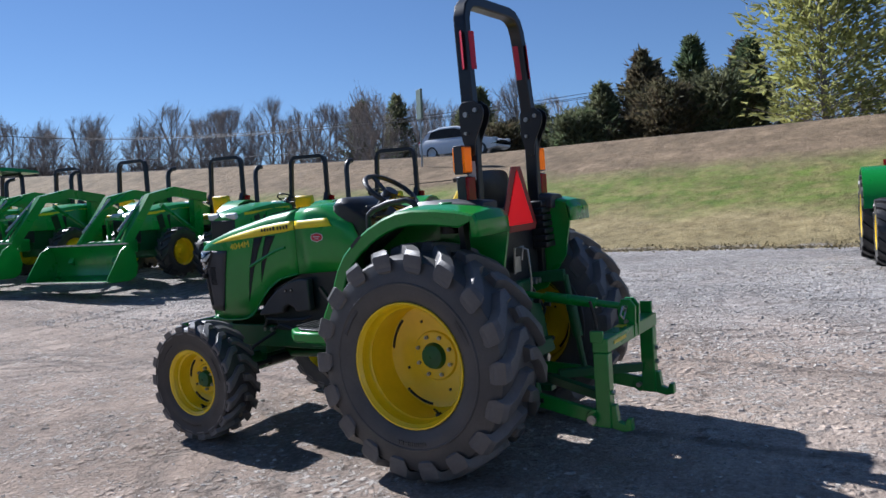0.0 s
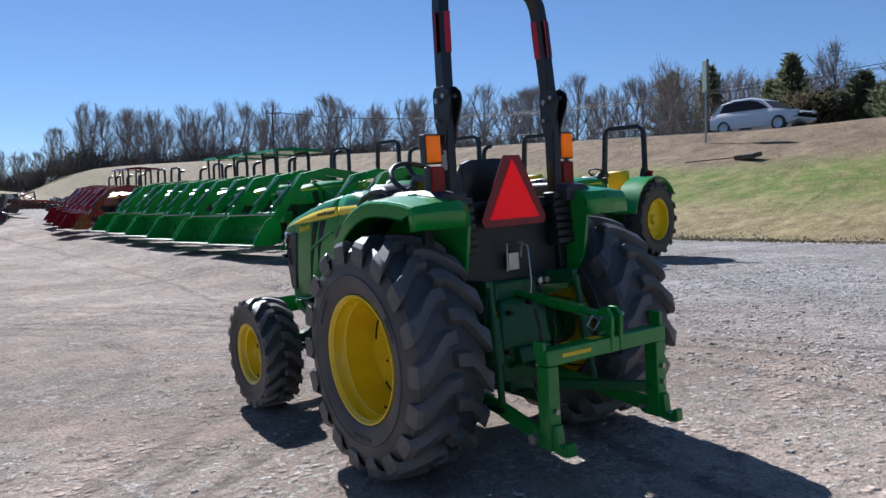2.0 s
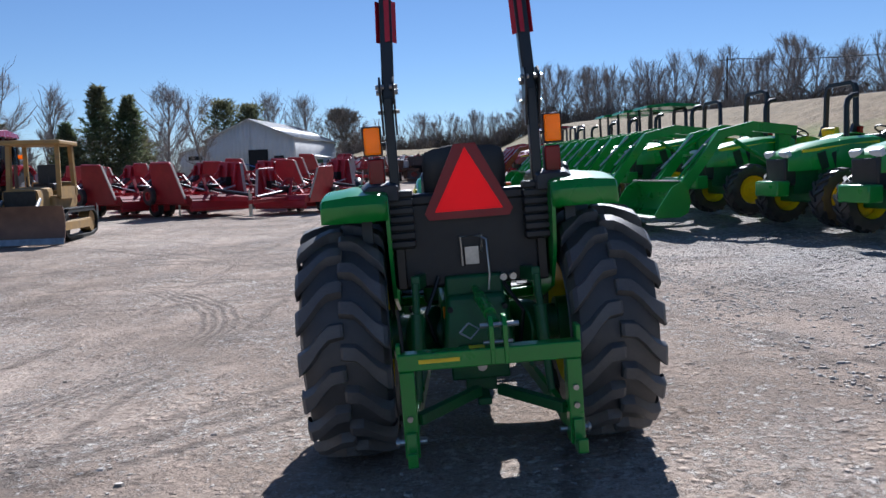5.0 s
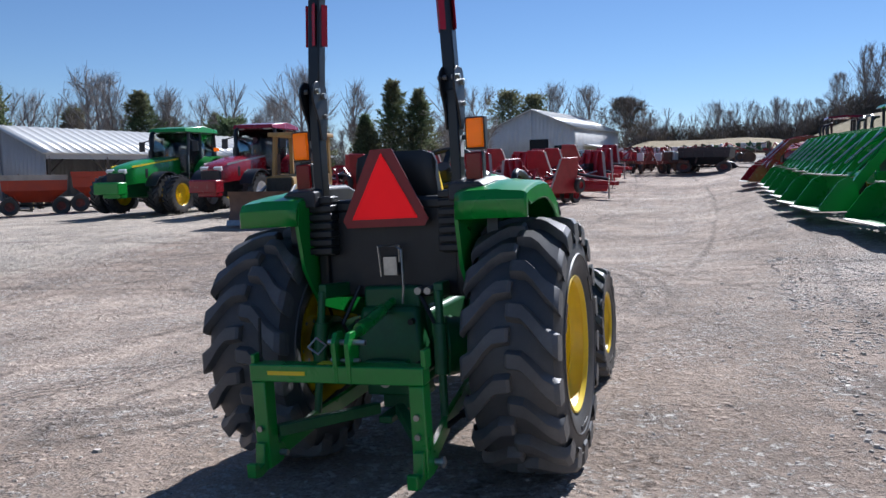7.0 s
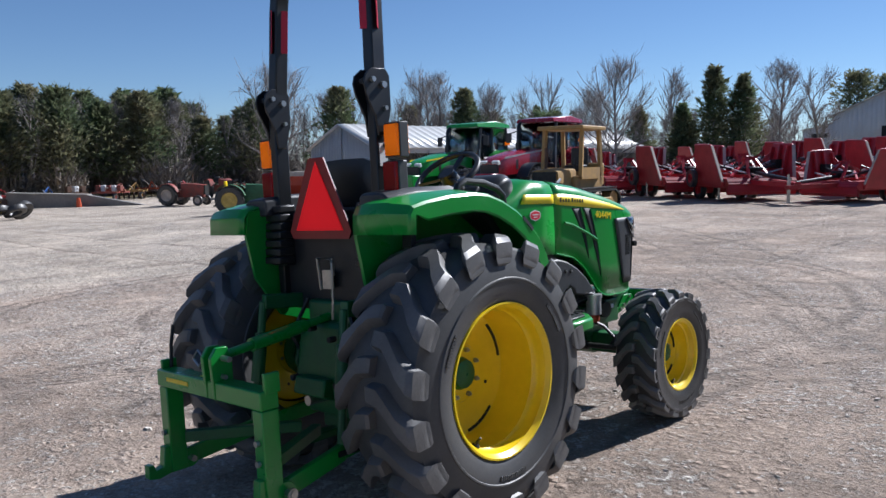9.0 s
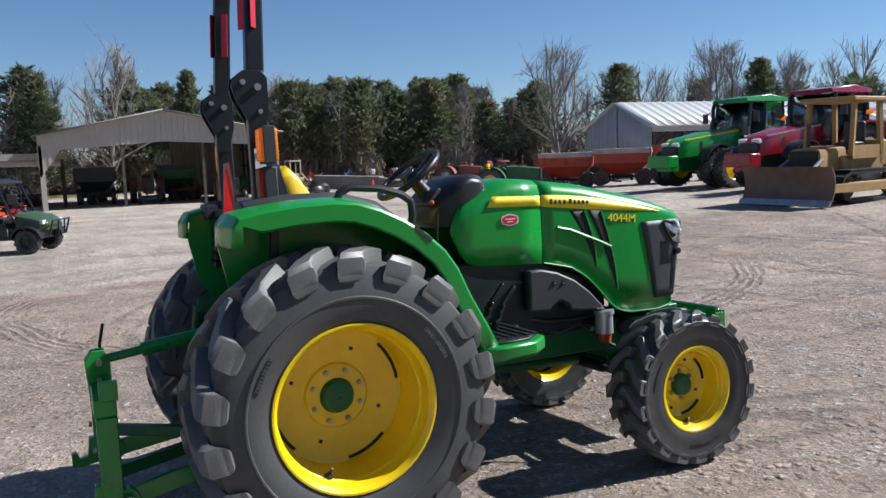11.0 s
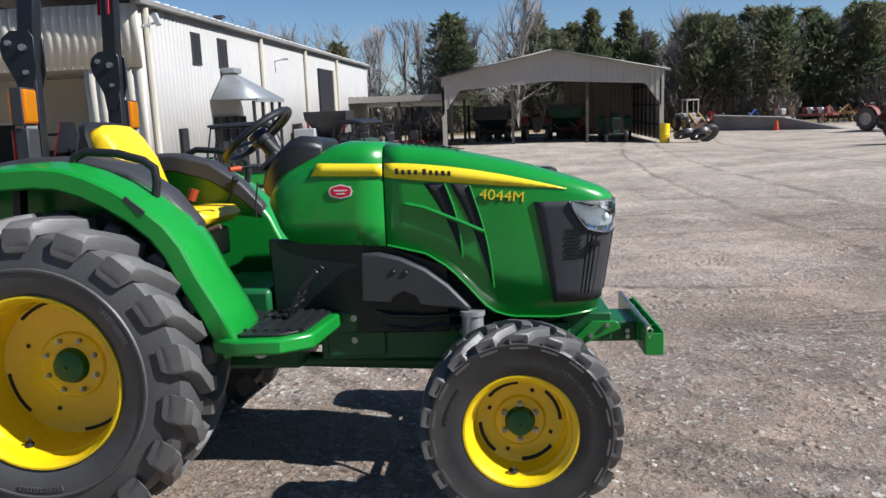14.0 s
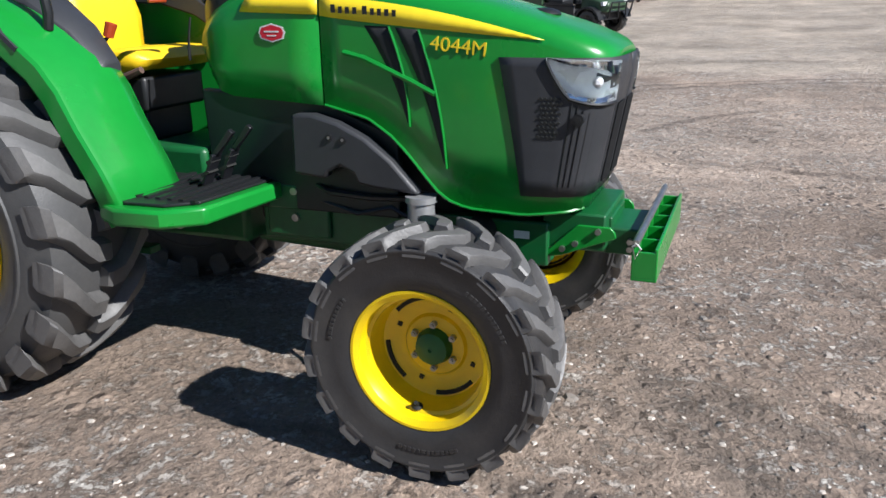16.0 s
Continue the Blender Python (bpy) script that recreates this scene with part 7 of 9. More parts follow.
def bulldozer(m):
    t = thing("bulldozer", m, "weathered yellow bulldozer with a rusty front blade", "bulldozer")
    for s in (1, -1):
        tr = part("track", MB().tube([(s * 0.82, y, z) for y, z in ((-1.15, 0.75), (-1.45, 0.62), (-1.55, 0.42), (-1.4, 0.16), (-1.0, 0.06), (1.0, 0.06), (1.35, 0.16), (1.5, 0.42), (1.38, 0.64), (1.1, 0.76))], 0, rect=(0.42, 0.07), closed=True), IRON, t, "dark steel crawler track")
        for i in range(26):
            y = -1.15 + 2.25 * (i % 13) / 12
            part("track_shoe", MB().box((s * 0.82, y, 0.815 if i < 13 else 0.02), (0.44, 0.14, 0.03)), IRON, tr)
        part("track_frame", MB().box((s * 0.82, 0, 0.40), (0.30, 2.2, 0.26)), DOZER_Y, t, "yellow track frame", bevel=0.03)
        part("idler", MB().cyl((s * 0.68, 1.12, 0.42), (s * 0.96, 1.12, 0.42), 0.30, n=16), IRON, t)
        part("sprocket", MB().cyl((s * 0.68, -1.15, 0.42), (s * 0.96, -1.15, 0.42), 0.30, n=16), DOZER_Y, t)
        part("push_arm", MB().bar((s * 1.12, -0.2, 0.40), (s * 1.12, 2.05, 0.42), 0.14, 0.2), DOZER_Y, t)
        part("blade_cylinder", MB().cyl((s * 0.42, 1.35, 1.1), (s * 0.5, 2.1, 0.75), 0.05, n=8), STEEL, t)
        for y, yt in ((-0.95, -0.85), (0.42, 0.30)):
            part("cab_post", MB().bar((s * 0.62, y, 1.15), (s * 0.60, yt, 2.52), 0.11, 0.11), DOZER_Y, t)
        part("side_plate", MB().box((s * 0.62, -0.25, 1.25), (0.06, 1.3, 0.34)), DOZER_Y, t)
    part("hood", hood_loft([(0.35, 0.44, 1.42, 0.7), (1.0, 0.44, 1.40, 0.7), (1.45, 0.43, 1.37, 0.7)]), DOZER_Y, t)
    part("radiator_grille", MB().box((0, 1.48, 1.0), (0.74, 0.08, 0.62)), IRON, t, "dark grille")
    part("body", MB().box((0, -0.3, 0.92), (1.1, 1.9, 0.5)), DOZER_Y, t, bevel=0.05)
    part("rear_tank", MB().box((0, -1.2, 1.2), (1.1, 0.4, 0.7)), DOZER_Y, t, bevel=0.06)
    part("cab_roof", MB().box((0, -0.25, 2.58), (1.5, 1.6, 0.12)), DOZER_Y, t, "yellow roll-over roof", bevel=0.03)
    part("seat", MB().box((0, -0.55, 1.4), (0.55, 0.5, 0.2)).box((0, -0.8, 1.75), (0.55, 0.14, 0.55)), BLACK, t, bevel=0.04)
    part("lever", MB().bar((0.25, 0.15, 1.2), (0.28, 0.1, 1.7), 0.03, 0.03).bar((-0.25, 0.15, 1.2), (-0.28, 0.1, 1.7), 0.03, 0.03), BLACK, t)
    part("exhaust", MB().cyl((0.25, 0.9, 1.35), (0.25, 0.9, 2.0), 0.05, n=8), RUSTY, t)
    prof = [(2.32, 0.02), (2.18, 0.25), (2.12, 0.5), (2.16, 0.75), (2.28, 0.95)]
    bl = part("blade", MB().prism(prof + [(y - 0.04, z) for y, z in reversed(prof)], -1.22, 1.22), BLADE, t, "rusty curved blade")
    part("cutting_edge", MB().box((0, 2.33, 0.08), (2.46, 0.03, 0.16), (25, 0, 0)), STEEL, bl)
    part("blade_rib", MB().box((0, 2.06, 0.5), (0.9, 0.12, 0.5)), BLADE, bl)
    return t


bulldozer(turned(-10.45, 17.4, 173))


def rotary_cutter(m):
    t = thing("rotary_cutter", m, "red folding-wing rotary cutter with its wings raised", "mower", "row of red rotary cutters")
    part("deck", MB().prism([(-1.0, 0.42), (1.0, 0.42), (1.15, 0.55), (1.0, 0.72), (-1.0, 0.72)], -1.15, 1.15), RED, t, "red centre deck")
    part("deck_skirt", MB().box((0, 1.02, 0.36), (2.3, 0.05, 0.3)).box((0, -1.02, 0.36), (2.3, 0.05, 0.3)), RED, t)
    part("gearbox", MB().box((0, 0.0, 0.86), (0.4, 0.45, 0.3)).cyl((0, 0.2, 0.9), (0, 0.7, 0.9), 0.08, n=8), IRON, t, bevel=0.03)
    part("driveline", MB().cyl((0, 0.5, 0.9), (0, 2.6, 0.7), 0.06, n=8), BLACK, t)
    part("tongue", MB().bar((-0.35, 1.0, 0.6), (-0.05, 3.0, 0.55), 0.12, 0.14).bar((0.35, 1.0, 0.6), (0.05, 3.0, 0.55), 0.12, 0.14), RED, t, "red drawbar")
    part("hitch_jack", MB().cyl((0.14, 2.75, 0.0), (0.14, 2.75, 0.85), 0.035, n=8).box((0.14, 2.75, 0.02), (0.2, 0.2, 0.03)), EDGE, t, "bright parking jack")
    part("leveling_rod", MB().bar((0.2, 1.4, 0.75), (0.2, -1.0, 1.1), 0.05, 0.05), EDGE, t)
    part("deck_tower", MB().bar((-0.35, 0.9, 0.7), (-0.12, 0.3, 1.35), 0.09, 0.09).bar((0.35, 0.9, 0.7), (0.12, 0.3, 1.35), 0.09, 0.09).bar((-0.2, 0.3, 1.35), (0.2, 0.3, 1.35), 0.10, 0.12).bar((0, 0.3, 1.35), (0, -0.95, 0.8), 0.08, 0.08), RED, t, "red hitch tower")
    part("chain_guard", MB().box((0, 1.10, 0.46), (2.3, 0.03, 0.34), (8, 0, 0)), RED, t)
    part("shaft_shield", MB().box((0, 0.45, 1.02), (0.5, 0.5, 0.10)), BLACK, t, bevel=0.03)
    part("axle", MB().box((0, -0.9, 0.5), (1.9, 0.12, 0.12)), RED, t)
    for s in (1, -1):
        tilt = 9 * s
        m_ = pose(s * 1.18, 0.0, 0.46, 0, tilt, 0)
        side = [(-0.84, 0.0), (0.86, 0.0), (0.80, 0.30), (0.46, 1.28), (0.34, 1.36), (-0.70, 1.40), (-0.82, 1.0)]
        wg = MB().add([(x, y, z) for x in (-0.045, 0.045) for y, z in side], [tuple(range(6, -1, -1)), tuple(range(7, 14))] + [(i, (i + 1) % 7, 7 + (i + 1) % 7, 7 + i) for i in range(7)], m_)
        w = part("wing", wg, RED, t, "upright red wing deck", bevel=0.03)
        for y, zt in ((-0.6, 1.25), (-0.15, 1.32), (0.30, 1.28)):
            part("wing_rib", MB().add([tuple(m_ @ Vector((-s * 0.11 + a * 0.05, y + b * 0.05, z))) for z in (0.05, zt) for a, b in ((-1, -1), (1, -1), (1, 1), (-1, 1))], [(3, 2, 1, 0), (4, 5, 6, 7), (0, 1, 5, 4), (1, 2, 6, 5), (2, 3, 7, 6), (3, 0, 4, 7)]), RED, w)
        p0_, p1_ = m_ @ Vector((0, 0.85, 0.16)), m_ @ Vector((0, 0.45, 1.31))
        part("wing_edge", MB().bar(p0_, p1_, 0.10, 0.03), PALE_TARP, w, "pale worn front edge")
        part("wing_gearbox", MB().box((s * 1.12, -0.1, 1.15), (0.22, 0.3, 0.3)), IRON, w)
        part("wing_driveline", MB().cyl((s * 1.05, 0.0, 1.15), (s * 0.2, 0.1, 0.9), 0.05, n=8), BLACK, t)
        part("fold_cylinder", MB().cyl((s * 0.25, -0.45, 0.85), (s * 1.15, -0.45, 1.25), 0.04, n=8), EDGE, t, "hydraulic fold cylinder")
        part("hose", MB().tube([(s * 0.2, -0.2, 1.0), (s * 0.5, 0.1, 1.25), (s * 0.8, 0.0, 1.1), (s * 1.05, -0.3, 1.3)], 0.02, 5), BLACK, t)
        part("deck_frame", MB().bar((s * 0.45, 1.0, 0.78), (s * 0.45, -1.0, 0.80), 0.09, 0.10).bar((s * 0.9, 0.8, 0.78), (s * 0.3, 0.2, 1.05), 0.06, 0.06).bar((s * 0.3, 0.2, 1.05), (s * 0.9, -0.7, 0.80), 0.06, 0.06), RED, t)
        part("lift_link", MB().bar((s * 0.55, -0.8, 0.8), (s * 1.2, -0.6, 1.5), 0.05, 0.09), RED, t)
        part("cylinder_rod", MB().cyl((s * 0.3, 0.7, 0.86), (s * 0.85, 0.75, 1.0), 0.03, n=6), EDGE, t, "bright steel rod")
        part("brace", MB().bar((s * 1.12, 0.9, 0.6), (s * 0.5, 0.9, 0.75), 0.08, 0.06), RED, t)
        part("warning_label", MB().box((s * 1.33, 0.1, 1.45), (0.02, 0.18, 0.12), (0, tilt, 0)), LABEL_W, w)
        for x in (0.5, 0.95):
            simple_wheel(t, "wheel", 0.33, 0.2, 0.17, s * x, -1.25, 0.33, s, RED, tread=False)
        simple_wheel(t, "wing_wheel", 0.30, 0.18, 0.15, s * 1.45, -0.8, 0.72, s, RED, tread=False)
    return t


rc = rotary_cutter(turned(-4.9, 25.6, 203) @ Matrix.Scale(0.94, 4))
for x, y, h in ((-8.3, 25.4, 130), (-11.2, 26.4, 126), (-14.3, 27.6, 132), (-17.6, 28.8, 124), (-4.6, 30.2, 134), (-7.9, 31.0, 128), (-11.2, 32.0, 136), (-14.6, 33.0, 126), (-18.2, 34.4, 132), (-21.6, 36.0, 124), (-5.0, 36.0, 138), (-8.4, 37.2, 128), (-12.2, 38.4, 134), (-16.0, 39.8, 126), (-5.4, 42.5, 132)):
    copy_thing(rc, turned(x, y, h) @ Matrix.Scale(1.16, 4))


def grain_wagon(m, paint, label, tarp=PALE_TARP):
    t = thing("grain_wagon", m, label, "wagon", "parked grain wagons")
    part("hopper", MB().loft([[(-0.5, -0.8, 0.75), (0.5, -0.8, 0.75), (0.5, 0.8, 0.75), (-0.5, 0.8, 0.75)], [(-1.15, -1.7, 1.45), (1.15, -1.7, 1.45), (1.15, 1.7, 1.45), (-1.15, 1.7, 1.45)], [(-1.2, -1.75, 2.05), (1.2, -1.75, 2.05), (1.2, 1.75, 2.05), (-1.2, 1.75, 2.05)]], closed=True), paint, t, bevel=0.02)
    part("top_board", MB().loft([[(-1.22, -1.77, 2.05), (1.22, -1.77, 2.05), (1.22, 1.77, 2.05), (-1.22, 1.77, 2.05)], [(-1.24, -1.79, 2.36), (1.24, -1.79, 2.36), (1.24, 1.79, 2.36), (-1.24, 1.79, 2.36)]], closed=True), tarp, t, "pale weathered top boards")
    for k in range(5):
        for s in (1, -1):
            part("side_rib", MB().bar((s * 1.19, -1.4 + 0.7 * k, 1.45), (s * 1.24, -1.4 + 0.7 * k, 2.05), 0.05, 0.08), paint, t)
    part("running_gear", MB().box((0, 0, 0.55), (0.2, 4.2, 0.16)).box((0, 1.35, 0.52), (1.9, 0.16, 0.16)).box((0, -1.35, 0.52), (1.9, 0.16, 0.16)), IRON, t)
    part("drawbar", MB().bar((0, 2.0, 0.5), (0, 3.6, 0.35), 0.1, 0.1), IRON, t)
    for s in (1, -1):
        for y in (-1.35, 1.35):
            simple_wheel(t, "wheel", 0.52, 0.28, 0.26, s * 1.0, y, 0.52, s, OLD_RED, tread=False)
        for k in (1, -1):
            part("leg", MB().bar((s * 0.6, k * 0.9, 0.55), (s * 0.95, k * 1.2, 1.4), 0.08, 0.08), paint, t)
    return t


grain_wagon(turned(-37.6, 27.4, 44) @ Matrix.Scale(0.85, 4), OLD_RED, "dull dark red grain wagon near the woods", OLD_RED)
grain_wagon(turned(-32.6, 24.4, 40) @ Matrix.Scale(0.82, 4), WAGON_R, "orange-red grain wagon with a pale tarped top")
grain_wagon(turned(-30.0, 26.2, 44) @ Matrix.Scale(0.82, 4), WAGON_R, "orange-red grain wagon with weathered top boards")
grain_wagon(turned(-27.4, 28.0, 48) @ Matrix.Scale(0.82, 4), WAGON_R, "bright red grain wagon beside the cab tractor", WAGON_R)


def old_tractor(m, label, paint, rim, accent=None):
    t = thing("old_tractor", m, label, "tractor", "old tractors")
    for s in (1, -1):
        simple_wheel(t, "rear_wheel", 0.76, 0.38, 0.42, s * 0.85, 0, 0.76, s, rim, 14)
        simple_wheel(t, "front_wheel", 0.38, 0.2, 0.2, s * 0.6, 2.2, 0.38, s, rim, tread=False)
        part("fender", arch(MB(), 0.82, 0.85, s * 0.62, s * 1.0, 0.3, 2.4, 0, 0.76), paint, t)
    part("hood", hood_loft([(0.75, 0.30, 1.62, 1.05), (1.6, 0.30, 1.58, 1.05), (2.5, 0.28, 1.5, 1.0)]), paint, t)
    part("grille", MB().box((0, 2.55, 1.12), (0.5, 0.1, 0.65)), IRON, t)
    part("engine", MB().box((0, 1.4, 0.85), (0.42, 1.9, 0.5)), paint, t)
    part("transmission", MB().box((0, 0.1, 0.85), (0.5, 1.1, 0.5)), paint, t)
    part("front_axle", MB().box((0, 2.2, 0.45), (1.15, 0.14, 0.14)), IRON, t)
    part("seat", MB().box((0, -0.1, 1.3), (0.5, 0.45, 0.14)).box((0, -0.32, 1.55), (0.5, 0.12, 0.42)), accent or BLACK, t, "old seat", bevel=0.04)
    part("steering_wheel", MB().tube([(0.2 * math.cos(a), 0.5 + 0.17 * math.sin(a), 1.62 + 0.09 * math.sin(a)) for a in [2 * math.pi * i / 14 for i in range(14)]], 0.02, 5, closed=True).bar((0, 0.5, 1.6), (0, 0.8, 1.4), 0.04, 0.04), BLACK, t)
    part("exhaust", MB().cyl((0.1, 1.6, 1.5), (0.1, 1.6, 2.2), 0.04, n=8), RUSTY, t)
    part("drawbar", MB().bar((0, -0.4, 0.5), (0, -1.0, 0.45), 0.1, 0.08), IRON, t)
    return t


old_tractor(turned(-30.2, 18.4, 42) @ Matrix.Scale(0.9, 4), "old green tractor with a yellow seat and pale wheels", OLD_GREEN, YELLOW_OLD, YELLOW)
old_tractor(turned(-49.7, 26.0, 60), "old rusty red tractor near the woods", OLD_RED, PALE_TARP)
old_tractor(turned(-56.0, 33.5, 100), "old faded red tractor among parked implements", OLD_RED, OLD_RED)
old_tractor(turned(-39.0, 34.0, 140), "old faded green tractor behind the wagons", OLD_GREEN, YELLOW_OLD)
old_tractor(turned(-22.5, 30.0, 150), "faded blue tractor behind the wagons", BLUE_P, PALE_TARP)


def wheel_loader(m):
    t = thing("wheel_loader", m, "pale old wheel loader with a glazed cab", "loader")
    for s in (1, -1):
        for y in (-1.2, 1.2):
            simple_wheel(t, "wheel", 0.7, 0.45, 0.35, s * 0.9, y, 0.7, s, YELLOW_OLD, 14)
        part("cab_post", MB().box((s * 0.55, 0.5, 2.2), (0.1, 0.1, 1.4)).box((s * 0.55, -0.6, 2.2), (0.1, 0.1, 1.4)), PALE_TARP, t)
        part("lift_arm", MB().bar((s * 0.5, 0.8, 1.6), (s * 0.5, 2.6, 0.6), 0.12, 0.25), DOZER_Y, t)
    part("body", MB().box((0, -1.1, 1.25), (1.3, 2.0, 0.8)).box((0, 1.0, 1.0), (0.8, 1.4, 0.6)), PALE_TARP, t, bevel=0.06)
    part("cab_roof", MB().box((0, -0.05, 2.92), (1.3, 1.3, 0.14)), PALE_TARP, t, bevel=0.03)
    part("cab_glass", MB().box((0, 0.52, 2.3), (1.0, 0.02, 1.1)), CABGLASS, t)
    part("bucket", MB().prism([(2.5, 0.1), (3.4, 0.08), (3.4, 0.12), (2.6, 0.2), (2.55, 0.8), (2.5, 0.8)], -1.1, 1.1), RUSTY, t)
    return t


wheel_loader(turned(-63.0, 17.4, 80) @ Matrix.Scale(0.85, 4))


def utility_vehicle(m, label, body, roof=True, crew=False):
    t = thing("utility_vehicle", m, label, "utility vehicle", "parked utility vehicles")
    L = 0.5 if crew else 0.0
    for s in (1, -1):
        for y in (-1.0 - L, 1.0):
            simple_wheel(t, "wheel", 0.33, 0.26, 0.18, s * 0.62, y, 0.33, s, GREY_P, 14)
        part("front_fender", arch(MB(), 0.37, 0.42, s * 0.45, s * 0.78, 0.2, 2.9, 1.0, 0.33), BLACK, t)
        part("seat", MB().box((s * 0.32, -0.2, 0.82), (0.5, 0.5, 0.16)).box((s * 0.32, -0.45, 1.1), (0.5, 0.14, 0.5), (-8, 0, 0)), BLACK if body != YELLOW else YELLOW_SEAT, t, bevel=0.03)
        part("cab_frame", MB().tube([(s * 0.66, 0.72, 0.85), (s * 0.60, 0.35, 1.75), (s * 0.58, 0.2, 1.84), (s * 0.58, -0.55 - L, 1.84), (s * 0.64, -0.72 - L, 0.9)], 0.028, 6), BLACK_M, t)
        part("headlight", MB().box((s * 0.45, 1.36, 0.82), (0.26, 0.08, 0.1)), LABEL_W, t)
        part("door_panel", MB().box((s * 0.70, 0.05 - L / 2, 0.62), (0.05, 1.0 + L, 0.3)), body if crew else BLACK, t, bevel=0.03)
        part("door_trim", MB().bar((s * 0.73, 0.5, 0.80), (s * 0.73, -0.45 - L, 0.80), 0.04, 0.06), BLACK, t)
    part("hood", MB().loft([[(-0.6, 0.7, 0.6), (-0.6, 0.7, 1.0), (-0.5, 0.7, 1.08), (0.5, 0.7, 1.08), (0.6, 0.7, 1.0), (0.6, 0.7, 0.6)], [(-0.58, 1.2, 0.6), (-0.56, 1.2, 0.9), (-0.45, 1.2, 0.98), (0.45, 1.2, 0.98), (0.56, 1.2, 0.9), (0.58, 1.2, 0.6)], [(-0.45, 1.45, 0.6), (-0.43, 1.45, 0.78), (-0.35, 1.45, 0.85), (0.35, 1.45, 0.85), (0.43, 1.45, 0.78), (0.45, 1.45, 0.6)]], closed=True), body, t, "painted sloping hood", bevel=0.02)
    part("chassis", MB().box((0, -0.1 - L / 2, 0.48), (1.1, 2.6 + L, 0.22)), BLACK, t)
    part("cargo_bed", MB().box((0, -1.15 - L, 0.78), (1.35, 1.1, 0.06)).box((0.66, -1.15 - L, 0.95), (0.05, 1.1, 0.32)).box((-0.66, -1.15 - L, 0.95), (0.05, 1.1, 0.32)).box((0, -1.69 - L, 0.95), (1.35, 0.05, 0.32)).box((0, -0.62 - L, 0.95), (1.35, 0.05, 0.32)), body, t, "open cargo bed")
    part("brush_guard", MB().tube([(-0.5, 1.5, 0.45), (-0.5, 1.62, 0.85), (0.5, 1.62, 0.85), (0.5, 1.5, 0.45)], 0.025, 6).tube([(-0.5, 1.58, 0.62), (0.5, 1.58, 0.62)], 0.02, 6).bar((-0.18, 1.6, 0.45), (-0.18, 1.63, 0.85), 0.03, 0.03).bar((0.18, 1.6, 0.45), (0.18, 1.63, 0.85), 0.03, 0.03), BLACK_M, t)
    part("steering_wheel", MB().tube([(-0.32 + 0.16 * math.cos(a), 0.4 + 0.07 * math.sin(a), 1.16 + 0.14 * math.sin(a)) for a in [2 * math.pi * i / 14 for i in range(14)]], 0.016, 5, closed=True).bar((-0.32, 0.4, 1.16), (-0.32, 0.7, 1.0), 0.03, 0.03), BLACK, t)
    part("cross_bar", MB().tube([(-0.58, 0.25, 1.82), (0.58, 0.25, 1.82)], 0.025, 6).tube([(-0.58, -0.55 - L, 1.84), (0.58, -0.55 - L, 1.84)], 0.025, 6), BLACK_M, t)
    if roof:
        part("roof", MB().loft([[(-0.62, -0.62 - L, 1.86), (-0.55, -0.62 - L, 1.92), (0.55, -0.62 - L, 1.92), (0.62, -0.62 - L, 1.86)], [(-0.66, 0.0, 1.88), (-0.58, 0.0, 1.96), (0.58, 0.0, 1.96), (0.66, 0.0, 1.88)], [(-0.62, 0.42, 1.84), (-0.55, 0.40, 1.89), (0.55, 0.40, 1.89), (0.62, 0.42, 1.84)]], closed=True), BLACK, t, "black plastic roof")
    return t


OLIVE = material("dull_olive_green_plastic", (0.045, 0.085, 0.045), 0.35, spread=0.15)
utility_vehicle(turned(-20.4, -2.4, 24), "dark green side-by-side utility vehicle with a black roof", OLIVE)
utility_vehicle(turned(-34.5, -5.2, 30), "green utility vehicle with a black roof near the entry", OLIVE)
utility_vehicle(turned(-15.6, -4.1, -12), "black and green crew utility vehicle with a black roof", GREEN, crew=True)
utility_vehicle(turned(-19.5, -12.0, 60), "green utility vehicle parked beside the porch", GREEN, roof=False)


def riding_mower(m, label, body, seat):
    t = thing("riding_mower", m, label, "mower", "parked riding mowers")
    for s in (1, -1):
        simple_wheel(t, "rear_wheel", 0.28, 0.24, 0.14, s * 0.45, -0.35, 0.28, s, LABEL_W, 14)
        simple_wheel(t, "caster", 0.15, 0.12, 0.07, s * 0.38, 0.95, 0.15, s, LABEL_W, tread=False)
        part("steering_lever", MB().tube([(s * 0.33, 0.1, 0.5), (s * 0.33, 0.2, 0.95), (s * 0.12, 0.25, 1.0)], 0.018, 6), BLACK_M, t)
        part("fender", MB().box((s * 0.42, -0.25, 0.58), (0.26, 0.6, 0.06)), body, t, bevel=0.02)
    part("deck", MB().box((0, 0.4, 0.2), (1.35, 0.75, 0.16)), body, t, bevel=0.05)
    part("frame", MB().box((0, 0.1, 0.38), (0.5, 1.5, 0.14)), body, t)
    part("engine", MB().box((0, -0.65, 0.58), (0.5, 0.4, 0.4)), BLACK, t, bevel=0.05)
    part("seat", MB().box((0, -0.1, 0.7), (0.5, 0.45, 0.14)).box((0, -0.34, 0.95), (0.48, 0.12, 0.48)), seat, t, bevel=0.04)
    part("roll_bar", MB().tube([(-0.42, -0.5, 0.5), (-0.42, -0.5, 1.55), (-0.34, -0.5, 1.62), (0.34, -0.5, 1.62), (0.42, -0.5, 1.55), (0.42, -0.5, 0.5)], 0.028, 6), body if body == GREEN else BLACK_M, t)
    return t


